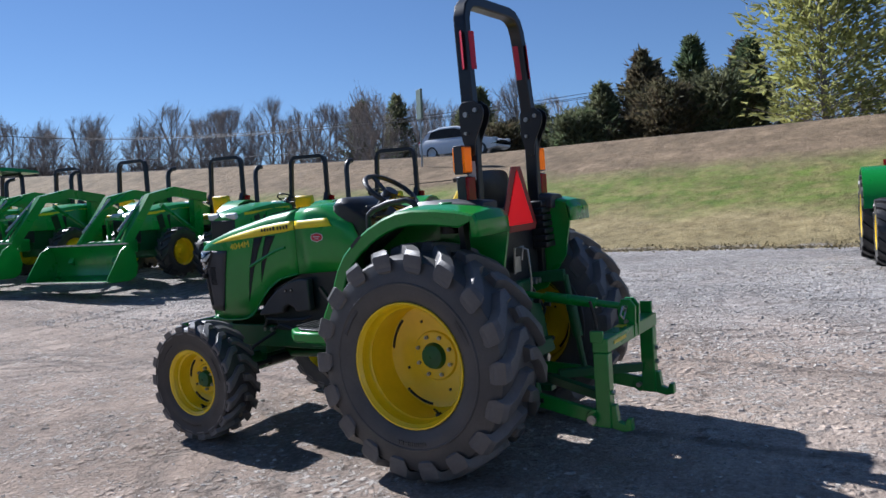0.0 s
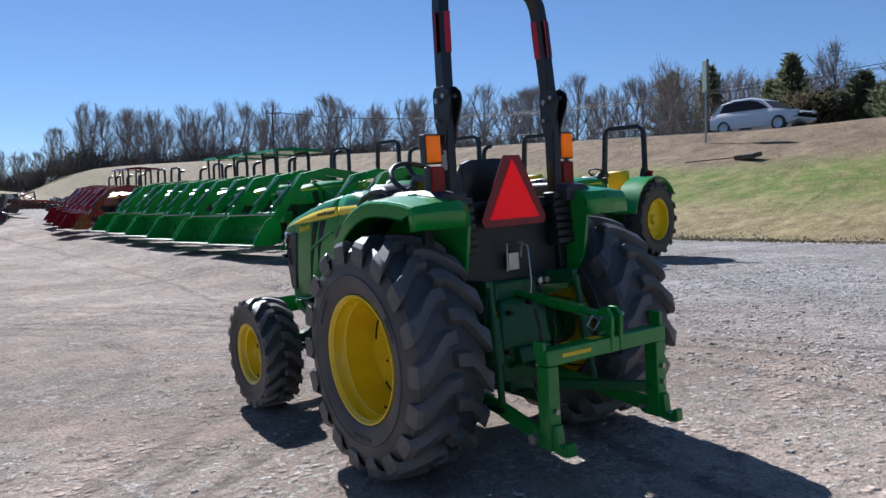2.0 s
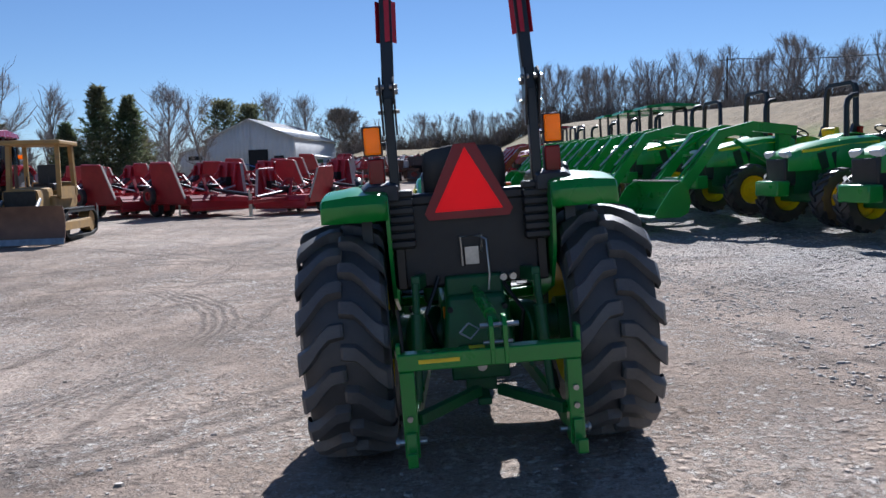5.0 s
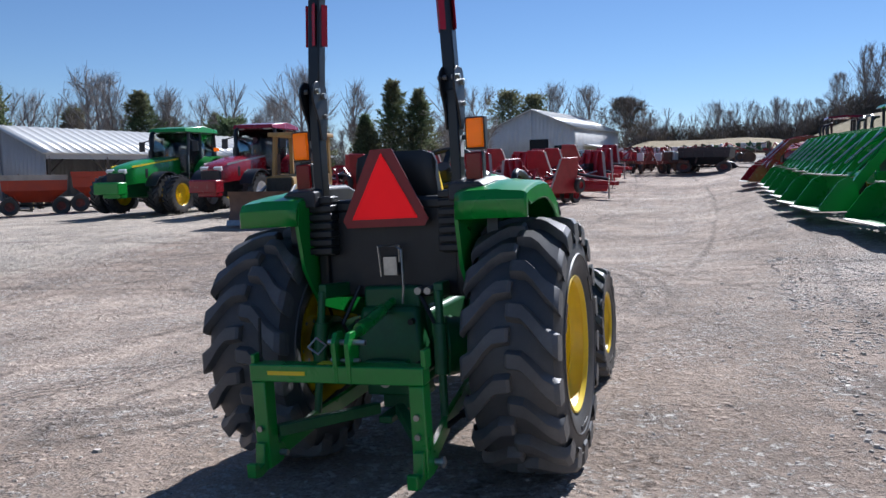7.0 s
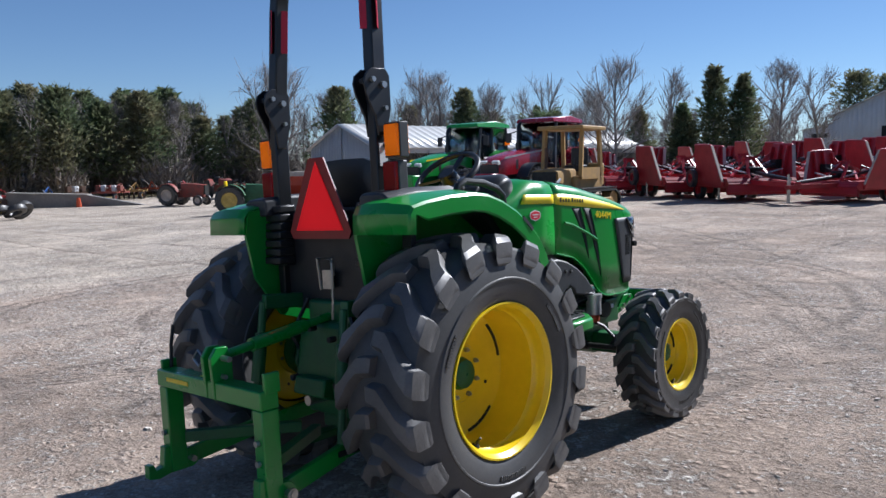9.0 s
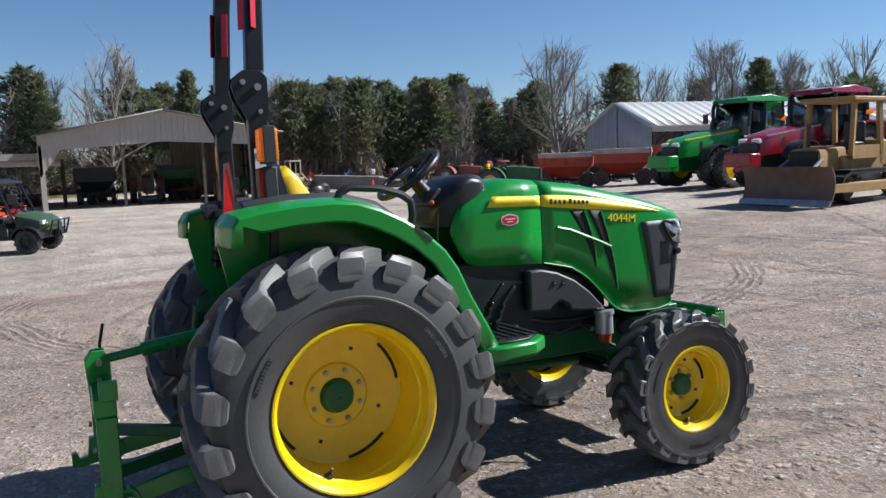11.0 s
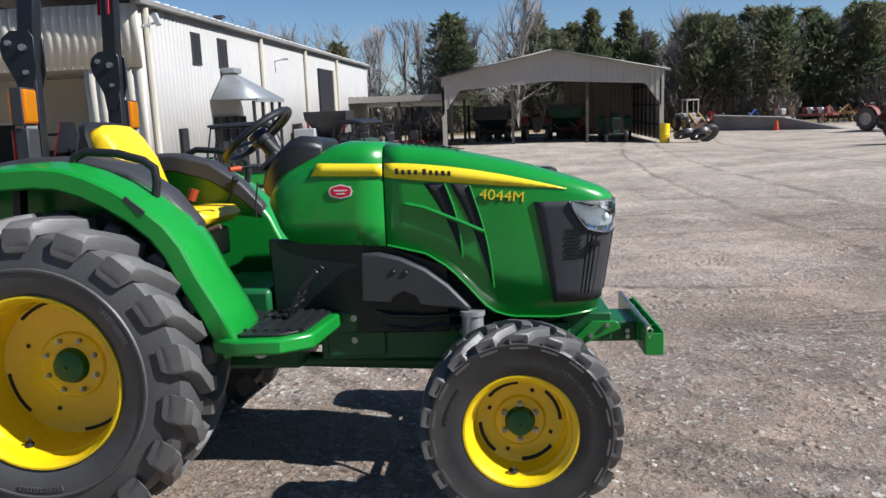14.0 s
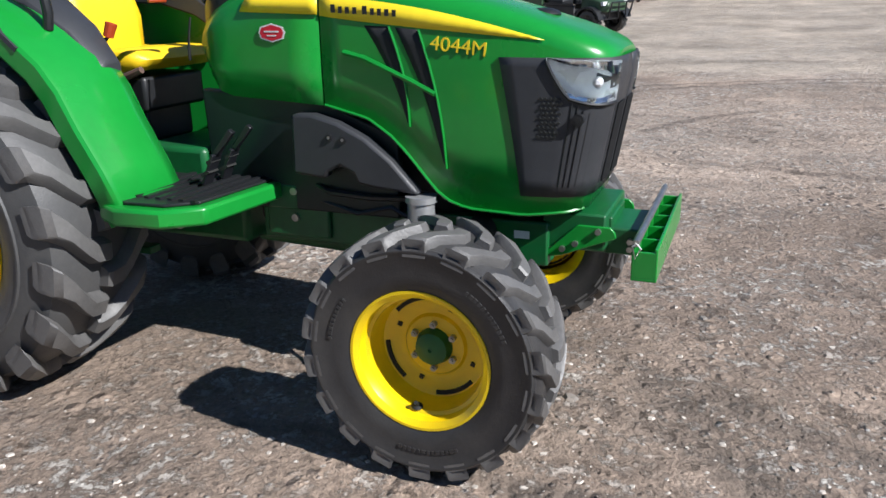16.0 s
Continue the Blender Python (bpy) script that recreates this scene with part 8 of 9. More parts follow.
for x, y, h, body, seat, lab in ((-12.0, -5.9, 60, GREEN, YELLOW_SEAT, "green riding mower with a yellow seat"), (-40.2, -5.6, 70, ORANGE_P, BLACK, "orange riding mower near the white wall"), (-42.4, -4.6, 80, RED, BLACK, "red riding mower near the white wall"), (-44.0, -5.8, 95, RED, BLACK, "red riding mower beside the lean-to"), (-38.0, -3.8, 60, ORANGE_P, BLACK, "orange riding mower standing in the yard"), (-20.4, -15.4, 80, GREEN, YELLOW_SEAT, "green riding mower under the porch"), (-40.2, -2.9, 80, RED, BLACK, "red riding mower standing in the yard")):
    riding_mower(turned(x, y, h), lab, body, seat)

sh = thing("spreader_hopper", turned(-35.6, -6.6, 90), "grey steel spreader hopper on a red frame", "spreader")
part("hopper", MB().loft([[(-0.3, -0.3, 1.0), (0.3, -0.3, 1.0), (0.3, 0.3, 1.0), (-0.3, 0.3, 1.0)], [(-1.0, -1.0, 2.0), (1.0, -1.0, 2.0), (1.0, 1.0, 2.0), (-1.0, 1.0, 2.0)], [(-1.05, -1.05, 2.4), (1.05, -1.05, 2.4), (1.05, 1.05, 2.4), (-1.05, 1.05, 2.4)]], closed=True), GREY_P, sh, "dark grey hopper")
part("frame", MB().box((0, 0, 0.75), (1.0, 2.2, 0.5)).bar((0.8, 0.8, 0.4), (0.9, 0.9, 2.0), 0.08, 0.08).bar((-0.8, 0.8, 0.4), (-0.9, 0.9, 2.0), 0.08, 0.08), RED, sh, "red steel frame")
for s in (1, -1):
    simple_wheel(sh, "wheel", 0.42, 0.26, 0.2, s * 0.75, -0.2, 0.42, s, RED, tread=False)


# loose implements and scrap near the woods and at the far end of the yard
def implement(m, label, paint, k, rng):
    t = thing("farm_implement", m, label, "implement", "parked implements")
    w, l = rng.uniform(1.6, 3.2), rng.uniform(1.2, 2.6)
    part("toolbar", MB().box((0, 0, 0.75), (w, 0.16, 0.16)).box((0, -l / 2, 0.7), (w, 0.14, 0.14)), paint, t)
    part("frame_rail", MB().bar((-w * 0.3, l / 2, 0.7), (-w * 0.3, -l / 2, 0.72), 0.12, 0.14).bar((w * 0.3, l / 2, 0.7), (w * 0.3, -l / 2, 0.72), 0.12, 0.14), paint, t)
    part("hitch_mast", MB().bar((-0.4, l / 2, 0.6), (0, l / 2 - 0.1, 1.4), 0.08, 0.08).bar((0.4, l / 2, 0.6), (0, l / 2 - 0.1, 1.4), 0.08, 0.08).bar((0, l / 2 - 0.1, 1.4), (0, -l / 2, 0.75), 0.06, 0.06), paint, t)
    n = int(w / 0.42)
    for i in range(n):
        x = -w / 2 + 0.2 + i * (w - 0.4) / max(1, n - 1)
        if k == 0:
            part("disc", MB().cyl((x, -l * 0.25, 0.33), (x + 0.05, -l * 0.25 + 0.03, 0.33), 0.33, n=14), RUSTY, t, "rusty disc")
        elif k == 1:
            part("tine", MB().tube([(x, 0, 0.75), (x, 0.12, 0.45), (x, 0.0, 0.12), (x, -0.12, 0.02)], 0.025, 5), RUSTY, t)
        else:
            part("row_box", MB().box((x, -l * 0.2, 1.05), (0.34, 0.4, 0.5), taper=1.15), LABEL_W if i % 2 else paint, t, bevel=0.03)
    for s in (1, -1):
        simple_wheel(t, "wheel", 0.32, 0.18, 0.16, s * w * 0.42, -l * 0.5, 0.32, s, paint, tread=False)
    part("lift_cylinder", MB().cyl((0, 0.1, 0.85), (0.05, -l / 2, 1.2), 0.04, n=6), EDGE, t)
    return t


rng_i = random.Random(21)
PAINTS = (RED, OLD_RED, RUSTY, ORANGE_P, OLD_GREEN, DOZER_Y, BLUE_P, GREY_P)
WORDS = {RED: "red", OLD_RED: "faded red", RUSTY: "rusty", ORANGE_P: "orange", OLD_GREEN: "faded green", DOZER_Y: "weathered yellow", BLUE_P: "blue", GREY_P: "dark grey"}
KINDS = ("disc harrow", "tine cultivator", "row planter")
spots = [(-64.5 + rng_i.uniform(-2, 2), 20 + 2.6 * i + rng_i.uniform(-0.5, 0.5)) for i in range(9)]
spots += [(-50 + rng_i.uniform(-4, 4), 31 + 3.0 * i) for i in range(5)]
spots += [(-26 + 4.2 * i, 46 + rng_i.uniform(-1.5, 1.5)) for i in range(5)]
spots += [(-24 + 4.0 * i, 54 + rng_i.uniform(-1.5, 1.5)) for i in range(8)]
spots += [(3.5 - 1.2 * i + rng_i.uniform(-1, 1), 62 + 3.2 * i) for i in range(4)]
spots += [(9 + rng_i.uniform(-2, 2), 57 + 3.4 * i) for i in range(6)]
spots += [(-6.5 + 2.0 * (i % 4) + 0.4 * (i // 4) + rng_i.uniform(-0.5, 0.5), 46 + 2.7 * (i // 4) + rng_i.uniform(-0.6, 0.6)) for i in range(24)]
spots += [(-7 + 2.3 * i, 70 + rng_i.uniform(-2.5, 4)) for i in range(9)]
for i, (x, y) in enumerate(spots):
    p = (RED, OLD_RED, RUSTY, OLD_RED, RUSTY, GREY_P)[i % 6] if -8 < x < 6 and y < 62 else PAINTS[(i * 5 + rng_i.randrange(3)) % len(PAINTS)]
    kd = rng_i.randrange(3)
    implement(turned(x, y, rng_i.uniform(0, 360)), WORDS[p] + " " + KINDS[kd] + " parked in the yard", p, kd, rng_i)

# tyres and a yellow barrel by the barn's corner post, machines in its dark bays
bd = thing("barrel", turned(-45.6, 11.8, 0), "yellow plastic barrel by the barn post", "barrel")
part("drum", MB().lathe([(0.0, 0.0), (0.28, 0.0), (0.30, 0.1), (0.29, 0.45), (0.31, 0.5), (0.29, 0.55), (0.30, 1.05), (0.28, 1.15), (0.0, 1.15)], 20, pose(0, 0, 0, 0, -90, 0)), YELLOW, bd)
for x, y, z, tl in ((-45.3, 12.9, 0.0, 70), (-45.2, 13.8, 0.0, 62), (-46.4, 14.6, 0.0, 40)):
    ty = thing("scrap_tyre", pose(x, y, gz(x, y) + 0.55, 0, tl, 20), "worn black tractor tyre leaning beside the barn", "tyre", "old tyres")
    part("tyre_ring", MB().lathe([(0.34, -0.14), (0.5, -0.18), (0.62, -0.14), (0.65, 0), (0.62, 0.14), (0.5, 0.18), (0.34, 0.14)], 26, closed=True), RUBBER, ty)
old_tractor(turned(-48.5, 9.2, 95), "dark green tractor standing inside the barn", OLD_GREEN, YELLOW_OLD)
old_tractor(turned(-50.5, 4.3, 92), "old red tractor in the shade of the barn", OLD_RED, PALE_TARP)
grain_wagon(turned(0.9, 46.5, 100) @ Matrix.Diagonal((0.85, 0.85, 0.62, 1)), GREY_P, "low dark grey wagon at the far end of the yard", GREY_P)
implement(turned(-52.0, 2.2, 20), "rusty hay rake in the shade of the barn", RUSTY, 1, rng_i)
implement(turned(-51.0, 7.0, 70), "faded red harrow in the shade of the barn", OLD_RED, 0, rng_i)
grain_wagon(turned(-52.6, 1.4, 94), GREY_P, "dark grey wagon stored inside the barn", GREY_P)
grain_wagon(turned(-53.4, 6.4, 92), OLD_GREEN, "dark green wagon stored inside the barn", GREY_P)
implement(turned(-51.5, -5.4, 40), "rusty cultivator under the lean-to roof", RUSTY, 1, rng_i)
implement(turned(-52.0, -3.0, 70), "dull harrow under the lean-to roof", GREY_P, 0, rng_i)


# ---- trees ----
def rand_dir(rng, d, spread):
    v = d + Vector((rng.gauss(0, 1), rng.gauss(0, 1), rng.gauss(0, 1))) * spread
    return v.normalized()


def limb(b, p, d, length, r, rng, gnarl, segs, sides):
    """A bent tapering branch; gives back its joints."""
    pts = [p]
    for i in range(segs):
        d = rand_dir(rng, d, gnarl)
        p = p + d * (length / segs)
        pts.append(p)
    n = len(pts)
    for i in range(n - 1):
        ra, rb = r * (1 - 0.6 * i / (n - 1)), r * (1 - 0.6 * (i + 1) / (n - 1))
        b.cyl(pts[i], pts[i + 1], ra, rb, sides, cap=False)
    return pts, d


def twig(b, p, d, length, w):
    side = d.cross(Vector((0.3, 0.5, 0.8))).normalized() * w
    b.add([p - side, p + side, p + d * length], [(0, 1, 2)])


def bare_tree_parts(rng, h, radius, low=0.22, n1=13, n2=5, n3=4, w=0.014, lead=0.8, far=False):
    """Trunk and limbs that divide three times, and a crown of fine twigs inside a rounded outline."""
    wood, tw = MB(), MB()
    r0 = h * 0.017
    knots = [(rng.uniform(0, 6.28), rng.uniform(-0.16, 0.14)) for k in range(6)]

    def inside(p):
        """How far p lies out in the crown's uneven rounded outline; 1 is its edge."""
        a_ = math.atan2(p.y, p.x)
        r_ = radius * (1 + sum(g * math.cos(2 * (a_ - b_)) for b_, g in knots) * 0.5)
        zc = h * 0.60
        dz = (p.z - zc) / (h * 0.41 if p.z > zc else h * 0.52)
        return math.sqrt((p.x * p.x + p.y * p.y) / (r_ * r_) + dz * dz)

    pts, d = limb(wood, Vector((0, 0, -0.3)), Vector((rng.gauss(0, 0.04), rng.gauss(0, 0.04), 1)), h * lead, r0, rng, 0.07, 4 if far else 7, 4 if far else 6)
    a = rng.uniform(0, 6.28)
    for k in range(n1):
        f = low + (1 - low) * (k + rng.random()) / n1
        q = f * (len(pts) - 1)
        j = min(int(q), len(pts) - 2)
        st = pts[j].lerp(pts[j + 1], q - j)
        a += 2.4 + rng.uniform(-0.5, 0.5)
        out = 0.95 - 0.62 * f
        dd = Vector((math.cos(a) * out, math.sin(a) * out, 0.55 + 0.75 * f)).normalized()
        reach = min(radius * rng.uniform(0.8, 1.0) / max(0.3, out * 0.85), (h - st.z) * rng.uniform(0.8, 0.98) / max(0.35, dd.z))
        reach = max(reach, h * 0.12)
        p2, d2 = limb(wood, st, dd, reach, r0 * (0.55 - 0.30 * f), rng, 0.15, 3 if far else 5, 3 if far else 4)
        for m in range(n2):
            u = 0.25 + 0.75 * (m + rng.random()) / n2
            n_seg = len(p2) - 1
            q2 = u * n_seg
            j2 = min(int(q2), n_seg - 1)
            s2 = p2[j2].lerp(p2[j2 + 1], q2 - j2)
            d3 = rand_dir(rng, d2 + Vector((0, 0, 0.35)), 0.45)
            if inside(s2) > 0.97:
                continue
            l3 = reach * rng.uniform(0.28, 0.45)
            if far:
                twig(wood, s2, d3, l3, r0 * 0.14)
                p3 = [s2 + d3 * l3 * g for g in (0.0, 0.35, 0.65, 1.0)]
            else:
                p3, d3 = limb(wood, s2, d3, l3, r0 * 0.13, rng, 0.22, 3, 3)
            for jj in (1, 2, 3):
                for i in range(n3):
                    d4 = rand_dir(rng, d3 + Vector((0, 0, 0.3)), 0.45)
                    l4 = h * rng.uniform(0.05, 0.13)
                    if inside(p3[jj] + d4 * l4 * 0.7) > 1.0 + rng.gauss(0, 0.05):
                        continue
                    twig(tw, p3[jj], d4, l4, w)
                    twig(tw, p3[jj] + d4 * l4 * rng.uniform(0.25, 0.7), rand_dir(rng, d4, 0.55), l4 * 0.7, w * 0.75)
    return wood, tw


def spray(b, c, d, s, rng, blades=2):
    """A small ragged spray of needles or scale leaves."""
    for k in range(blades):
        e = Vector((rng.gauss(0, 1), rng.gauss(0, 1), rng.gauss(0, 1))).cross(d)
        e = e.normalized() * s * rng.uniform(0.16, 0.34)
        tip = c + (d + Vector((rng.gauss(0, 0.3), rng.gauss(0, 0.3), rng.gauss(0, 0.25)))) * s * rng.uniform(0.9, 1.5)
        b.add([c - e, c + e, tip], [(0, 1, 2)])


def conifer_parts(rng, h, width, clumps, size, shape="cone", base=0.06):
    """Trunk with boughs that carry flat drooping fans of small sprays: a ragged crown with gaps between the boughs."""
    wood, cr = MB(), MB()
    lean_ = Vector((rng.gauss(0, 0.02), rng.gauss(0, 0.02), 1))
    wood.cyl((0, 0, -0.3), lean_ * h * 0.95, h * 0.018, 0.02, 7, cap=False)
    lobes = [(rng.uniform(0, 6.28), rng.uniform(0.15, 0.85), rng.uniform(-0.25, 0.30)) for k in range(12)]
    per = 30
    nb = max(24, int(clumps / per))
    a = 0.0
    for k in range(nb):
        f = base + (0.985 - base) * ((k + rng.random()) / nb) ** 0.92
        a += 2.4 + rng.uniform(-0.3, 0.3)
        if shape == "cone":
            prof = (1 - f) ** 0.85 * (0.8 + 0.3 * math.sin(min(1, f * 6) * 1.57)) + 0.03
        elif shape == "round":
            prof = math.sqrt(max(0.0, 1 - (2 * f - 0.95) ** 2)) * 0.95 + 0.06
        else:
            prof = (1 - f) ** 0.62 * 0.95 + 0.05
        for la, lf, lw in lobes:
            da = abs((a - la + math.pi) % (2 * math.pi) - math.pi)
            prof *= 1 + lw * math.exp(-(da / 0.7) ** 2 - ((f - lf) / 0.14) ** 2)
        reach = width * prof * rng.choice((0.50, 0.68, 0.80, 0.92, 1.02, 1.15, 1.28))
        c0 = lean_ * (h * f)
        rise = {"cone": 0.35, "round": 0.45, "pine": 0.25}[shape] + 0.5 * f
        way = Vector((math.cos(a), math.sin(a), rise)).normalized()
        tip = c0 + way * reach
        wood.cyl(c0, tip, 0.03 * (1 - f) + 0.010, 0.006, 3, cap=False)
        flat = Vector((-math.sin(a), math.cos(a), 0))
        for i in range(per):
            g = (rng.random() * 0.92 + 0.08) ** 0.7
            spread_ = (1.15 - 0.85 * g) * reach * 0.30 + 0.07
            p = c0.lerp(tip, g) + flat * rng.gauss(0, spread_) + Vector((0, 0, rng.gauss(-0.02, 0.10) * (1 + reach * 0.25)))
            d = (way + flat * rng.gauss(0, 0.55) + Vector((0, 0, rng.uniform(-0.35, 0.45)))).normalized()
            spray(cr, p, d, size * rng.uniform(0.65, 1.3), rng)
    for i in range(14):
        spray(cr, lean_ * (h * rng.uniform(0.92, 0.99)), rand_dir(rng, Vector((0, 0, 1)), 0.2), size * 0.9, rng)
    return wood, cr


def tree(x, y, parts, label, category, crown_mat, crown="crown", group=""):
    t = thing("tree", pose(x, y, gz(x, y)), label, category, group)
    part("trunk", parts[0], BARK, t, "grey-brown trunk and limbs")
    part(crown, parts[1], crown_mat, t)
    return t


rt = random.Random(77)
# cedars on the bank across the road
for x, y, h, w, s, sh in ((41.3, 23.4, 5.4, 1.7, 0.38, "cone"), (43.0, 25.6, 4.2, 1.6, 0.38, "cone"), (42.0, 19.4, 4.0, 1.8, 0.38, "cone"), (40.6, 21.6, 2.6, 1.8, 0.38, "round"), (41.5, 12.5, 6.6, 2.3, 0.42, "cone"), (43.5, 10.0, 7.4, 2.5, 0.42, "cone"), (40.8, 14.8, 4.8, 2.0, 0.4, "cone"), (42.5, 16.6, 3.4, 1.8, 0.4, "round"), (45.5, 7.6, 7.2, 2.5, 0.42, "cone"), (39.8, 16.2, 2.6, 1.6, 0.38, "round"), (44.5, 13.0, 6.4, 2.6, 0.42, "cone"), (42.8, 6.8, 6.6, 2.1, 0.42, "cone"), (44, 23.6, 2.9, 1.1, 0.33, "cone"), (46, 20.0, 3.0, 1.2, 0.33, "cone"), (40.2, 10.6, 3.8, 2.0, 0.42, "round"), (41.4, 8.2, 4.2, 2.0, 0.42, "round")):
    tree(x, y, conifer_parts(rt, h, w, 4200, s * 0.62, sh, 0.02), "dark green-brown cedar on top of the grass bank", "cedar", CEDAR_B if rt.random() < 0.45 else CEDAR, group="cedars on the bank")
# yellow-green pines further along the bank
for x, y, h, w in ((37.0, 2.2, 11.5, 4.0), (40.0, -2.5, 12.5, 4.2), (38.0, -8.0, 12.0, 4.0)):
    tree(x, y, conifer_parts(rt, h, w, 6000, 0.30, "pine", 0.04), "yellow-green pine on top of the grass bank", "pine", PINE, group="pines on the bank")
for x, y, h, r in ((47.9, 38.2, 7.7, 2.4), (42.5, 21.2, 6.2, 1.5)):
    tree(x, y, bare_tree_parts(rt, h, r, 0.20, 18, 7, 6, w=0.009), "slender bare tree on top of the grass bank", "tree", TWIG, "crown", "bare trees on the bank")
# big bare trees and evergreens ahead
for x, y, h, r in ((-36.4, 64.7, 11.3, 3.7), (-33.2, 70.9, 10.4, 1.8), (-22.6, 68.8, 9.6, 2.2), (-22.1, 78.5, 9.6, 1.8), (-20.8, 110.1, 12.5, 3.0), (-16.1, 110.8, 11.8, 3.2), (-63.8, 45.3, 12.4, 4.7), (-68.6, 3.4, 12.1, 3.6), (-60.0, 62.0, 12.6, 2.6), (-57.1, 61.9, 12.0, 2.4), (-52.7, 65.5, 10.9, 2.0), (-47.5, 66.9, 11.2, 2.4), (-55.4, 57.9, 11.4, 2.4), (-41.5, 68.0, 9.6, 2.4), (-74.0, 19.5, 11.0, 2.4)):
    tree(x, y, bare_tree_parts(rt, h, r, 0.12, 24, 8, 9, 0.010), "large bare deciduous tree with a broad crown of fine twigs", "tree", TWIG, "crown", "large bare trees")
tree(-10.8, 111.4, bare_tree_parts(rt, 7.3, 4.4, 0.05, 36, 10, 10, 0.024, 0.72), "dense rounded bare tree beside the white building", "tree", BRUSH, "crown", "large bare trees")
for x, y, h, w, sh in ((-29.4, 70.5, 9.8, 2.4, "pine"), (-26.9, 71.5, 8.9, 2.5, "cone"), (-25.3, 101.1, 10.6, 2.8, "round"), (-21.8, 101.8, 10.1, 2.3, "round"), (-31.6, 69.0, 6.5, 1.7, "cone"), (-59.0, 49.3, 9.9, 3.6, "pine"), (-72.3, -1.7, 10.1, 2.4, "pine"), (-73.6, 10.8, 10.9, 2.2, "pine"), (-75.1, 14.5, 10.9, 2.0, "pine"), (-53.6, 62.3, 9.8, 2.9, "pine"), (-44.0, 64.0, 6.6, 2.4, "round")):
    tree(x, y, conifer_parts(rt, h, w * 1.12, 4800, 0.28, sh, 0.05), "dark evergreen among the bare trees", "evergreen", CEDAR, group="evergreens ahead")


# ---- woods: many trees joined ----
BARE = [bare_tree_parts(random.Random(300 + k), 10.0, 2.0 + 0.4 * (k % 4), 0.10, 18, 7, 5, 0.013, 0.85, True) for k in range(5)]
EVER = [conifer_parts(random.Random(400 + k), 10.0, (3.3, 2.7, 3.9, 2.7)[k], 4200, 0.34, ("pine", "round", "pine", "cone")[k], 0.14) for k in range(4)]
SHRUB = []
for k in range(3):
    rr_, sb = random.Random(500 + k), MB()
    for i in range(190):
        a, q = rr_.uniform(0, 6.28), rr_.random() ** 0.6 * 1.6
        twig(sb, Vector((q * math.cos(a) * 0.5, q * math.sin(a) * 0.5, rr_.uniform(0, 1.0))), rand_dir(rr_, Vector((math.cos(a) * 0.5, math.sin(a) * 0.5, 1)), 0.3), rr_.uniform(0.6, 1.7), 0.022)
    for i in range(55):
        a, q = rr_.uniform(0, 6.28), rr_.random() ** 0.5 * 1.3
        spray(sb, Vector((q * math.cos(a), q * math.sin(a), rr_.uniform(0.1, 1.5))), rand_dir(rr_, Vector((0, 0, 1)), 0.7), 0.26, rr_)
    SHRUB.append((sb, MB()))


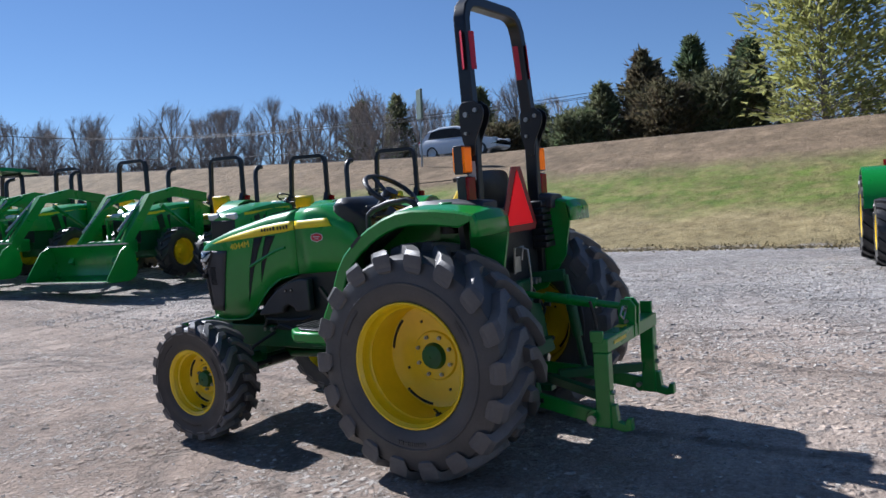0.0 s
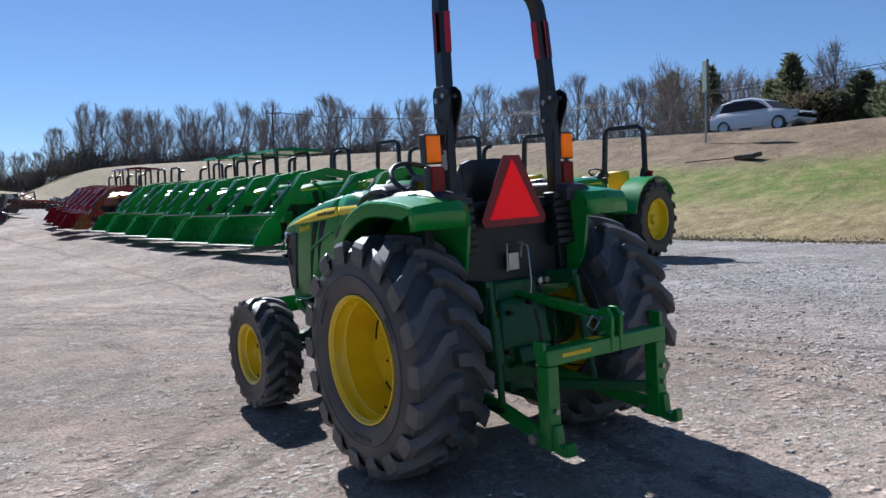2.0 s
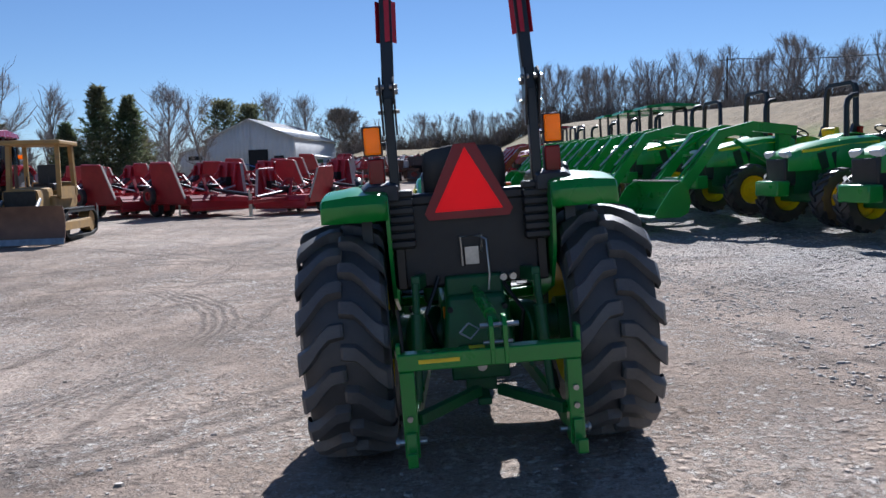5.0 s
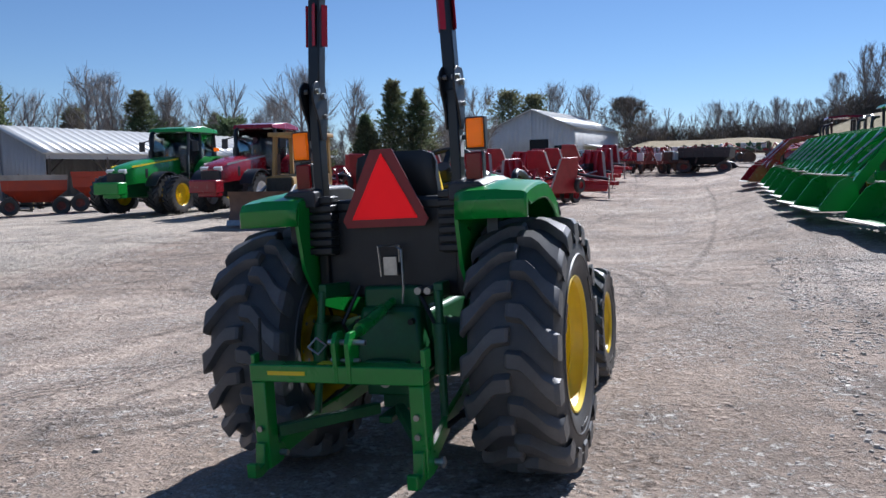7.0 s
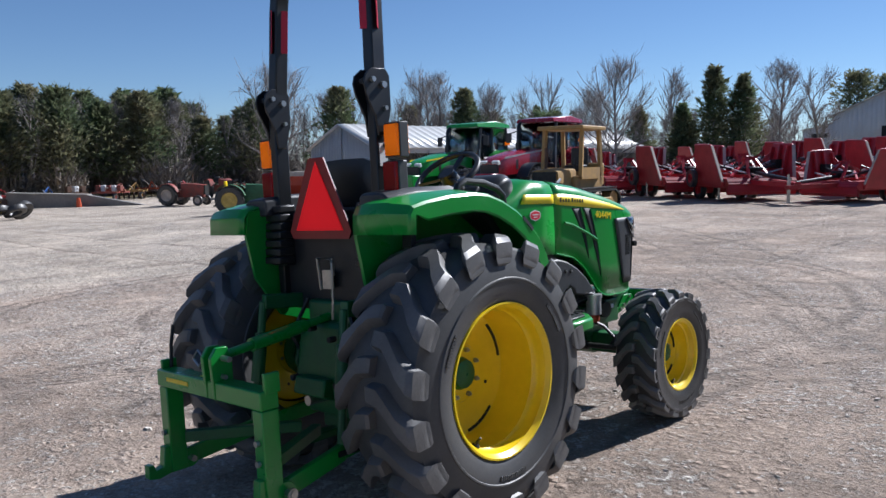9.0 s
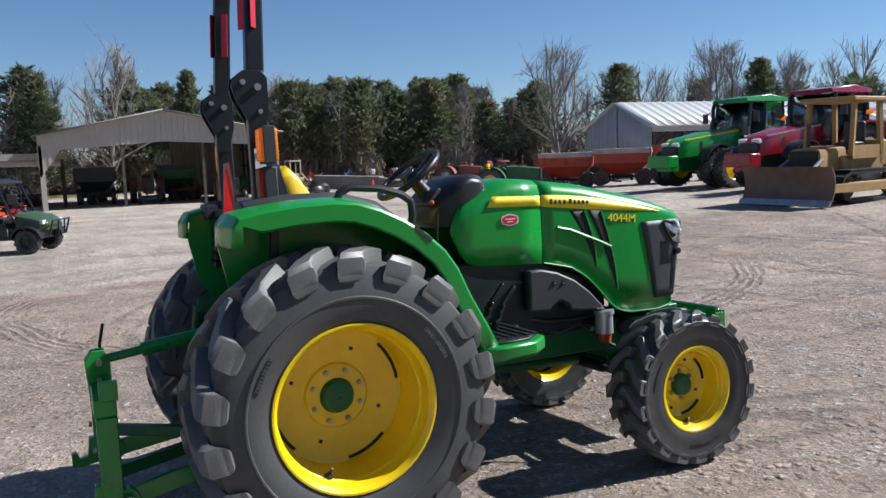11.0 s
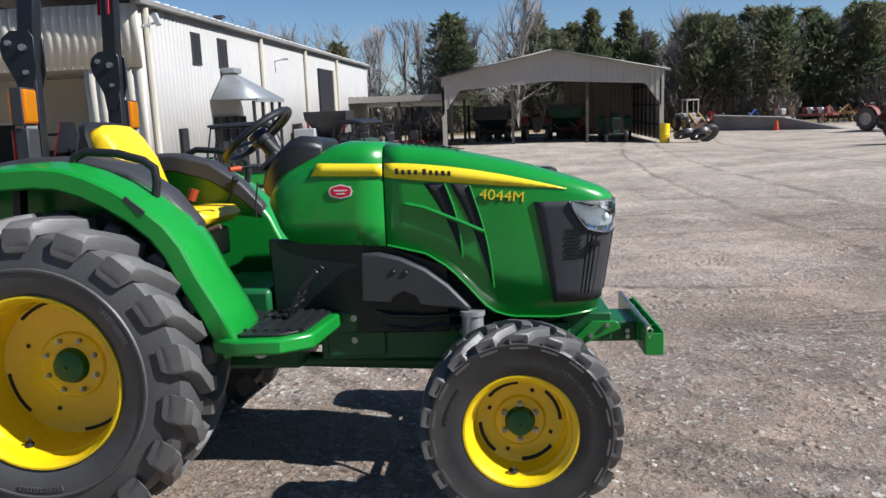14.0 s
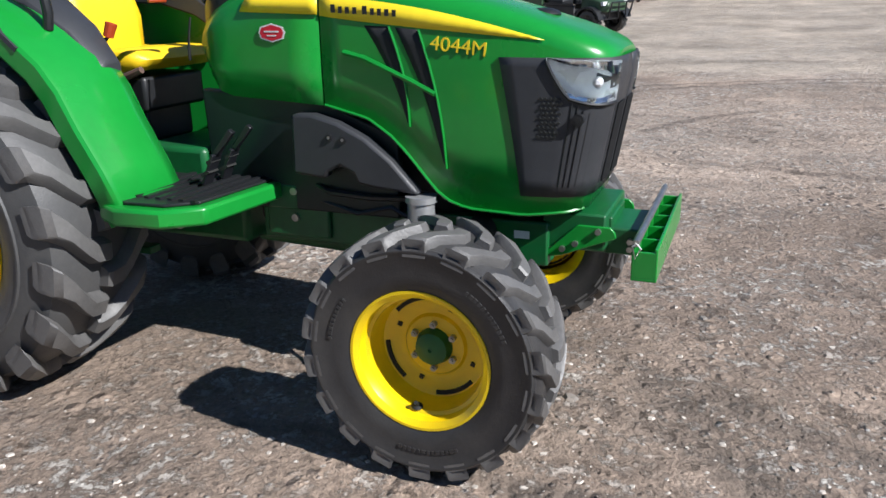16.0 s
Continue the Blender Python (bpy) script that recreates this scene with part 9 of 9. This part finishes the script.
def woods(name, label, line, rows, step, hmin, hmax, ever, seed, crown_mat=None, shrubs=True, ever_back=None):
    """Trees in staggered rows along a line in plan: one mesh of wood and twigs, one of evergreen foliage, one of undergrowth."""
    rng = random.Random(seed)
    acc = {"wood": [[], []], "twig": [[], []], "leaf": [[], []], "brush": [[], []]}

    def put(key, b, m):
        if not b.v:
            return
        v = np.array(b.v) @ np.array(m.to_3x3()).T + np.array(m.translation)
        n = sum(len(x) for x in acc[key][0])
        acc[key][0].append(v)
        acc[key][1].extend(tuple(i + n for i in q) for q in b.f)
    L = [Vector((*p, 0)) for p in line]
    for row in range(rows):
        for a, b in zip(L, L[1:]):
            d = b - a
            nrm = Vector((-d.y, d.x, 0)).normalized()
            n = max(1, int(d.length / step))
            for i in range(n):
                p = a.lerp(b, (i + rng.random()) / n) - nrm * (row * step * 1.3 + rng.uniform(-0.5, 0.5) * step)
                z = gz(p.x, p.y)
                h = rng.uniform(hmin, hmax) * (1.0 + 0.05 * row)
                m = pose(p.x, p.y, z, 0, 0, rng.uniform(0, 360)) @ Matrix.Diagonal((h / 10 * rng.uniform(0.85, 1.15), h / 10 * rng.uniform(0.85, 1.15), h / 10, 1))
                pe = ever if row == 0 or ever_back is None else ever_back
                if rng.random() < pe:
                    w, c = EVER[rng.randrange(4)]
                    put("wood", w, m)
                    put("leaf", c, m)
                else:
                    w, c = BARE[rng.randrange(5)]
                    put("wood", w, m)
                    put("twig", c, m)
                if shrubs:
                    for q in range(2):
                        s = rng.uniform(1.1, 2.6)
                        px, py = p.x + rng.uniform(-1, 1) * step * 0.6, p.y + rng.uniform(-1, 1) * step * 0.6
                        put("brush", SHRUB[rng.randrange(3)][0], pose(px, py, gz(px, py) - 0.1, 0, 0, rng.uniform(0, 360)) @ Matrix.Diagonal((s, s, s, 1)))
    w = thing(name, pose(0, 0, 0), label, "woods", kind="stuff")
    for key, mat, nm in (("wood", BARK, "trunks"), ("twig", TWIG, "crown"), ("leaf", crown_mat or CEDAR, "foliage"), ("brush", BRUSH, "undergrowth")):
        if acc[key][0]:
            me = bpy.data.meshes.new(nm)
            me.from_pydata(np.concatenate(acc[key][0]).tolist(), [], acc[key][1])
            me.materials.append(mat)
            ob = new(nm, me)
            ob.parent = w
    return w


woods("woods_behind_bank", "bare grey winter woods behind the grass bank", [(92, -70), (88, 0), (76, 45), (62, 82), (42, 118), (20, 146)], 4, 3.9, 8.0, 12.0, 0.03, 1)
woods("woods_ahead", "bare winter woods beyond the far end of the yard", [(22, 146), (-4, 150), (-30, 124), (-52, 98)], 4, 3.8, 5.6, 8.4, 0.0, 2)
woods("woods_beside_shed", "bare woods with some evergreens behind the grey shed", [(-50, 96), (-62, 76), (-70, 52)], 3, 4.0, 7.5, 11.0, 0.10, 3)
woods("woods_behind_barn", "dense dark evergreen woods behind the barn", [(-69, 54), (-73, 32), (-75, 6)], 4, 3.2, 7.0, 10.2, 0.62, 4, ever_back=0.45)
woods("woods_behind_building", "bare woods with a few pines behind the white building", [(-75, 8), (-73, -12), (-68, -36), (-62, -56)], 3, 3.4, 8.0, 11.5, 0.07, 5)
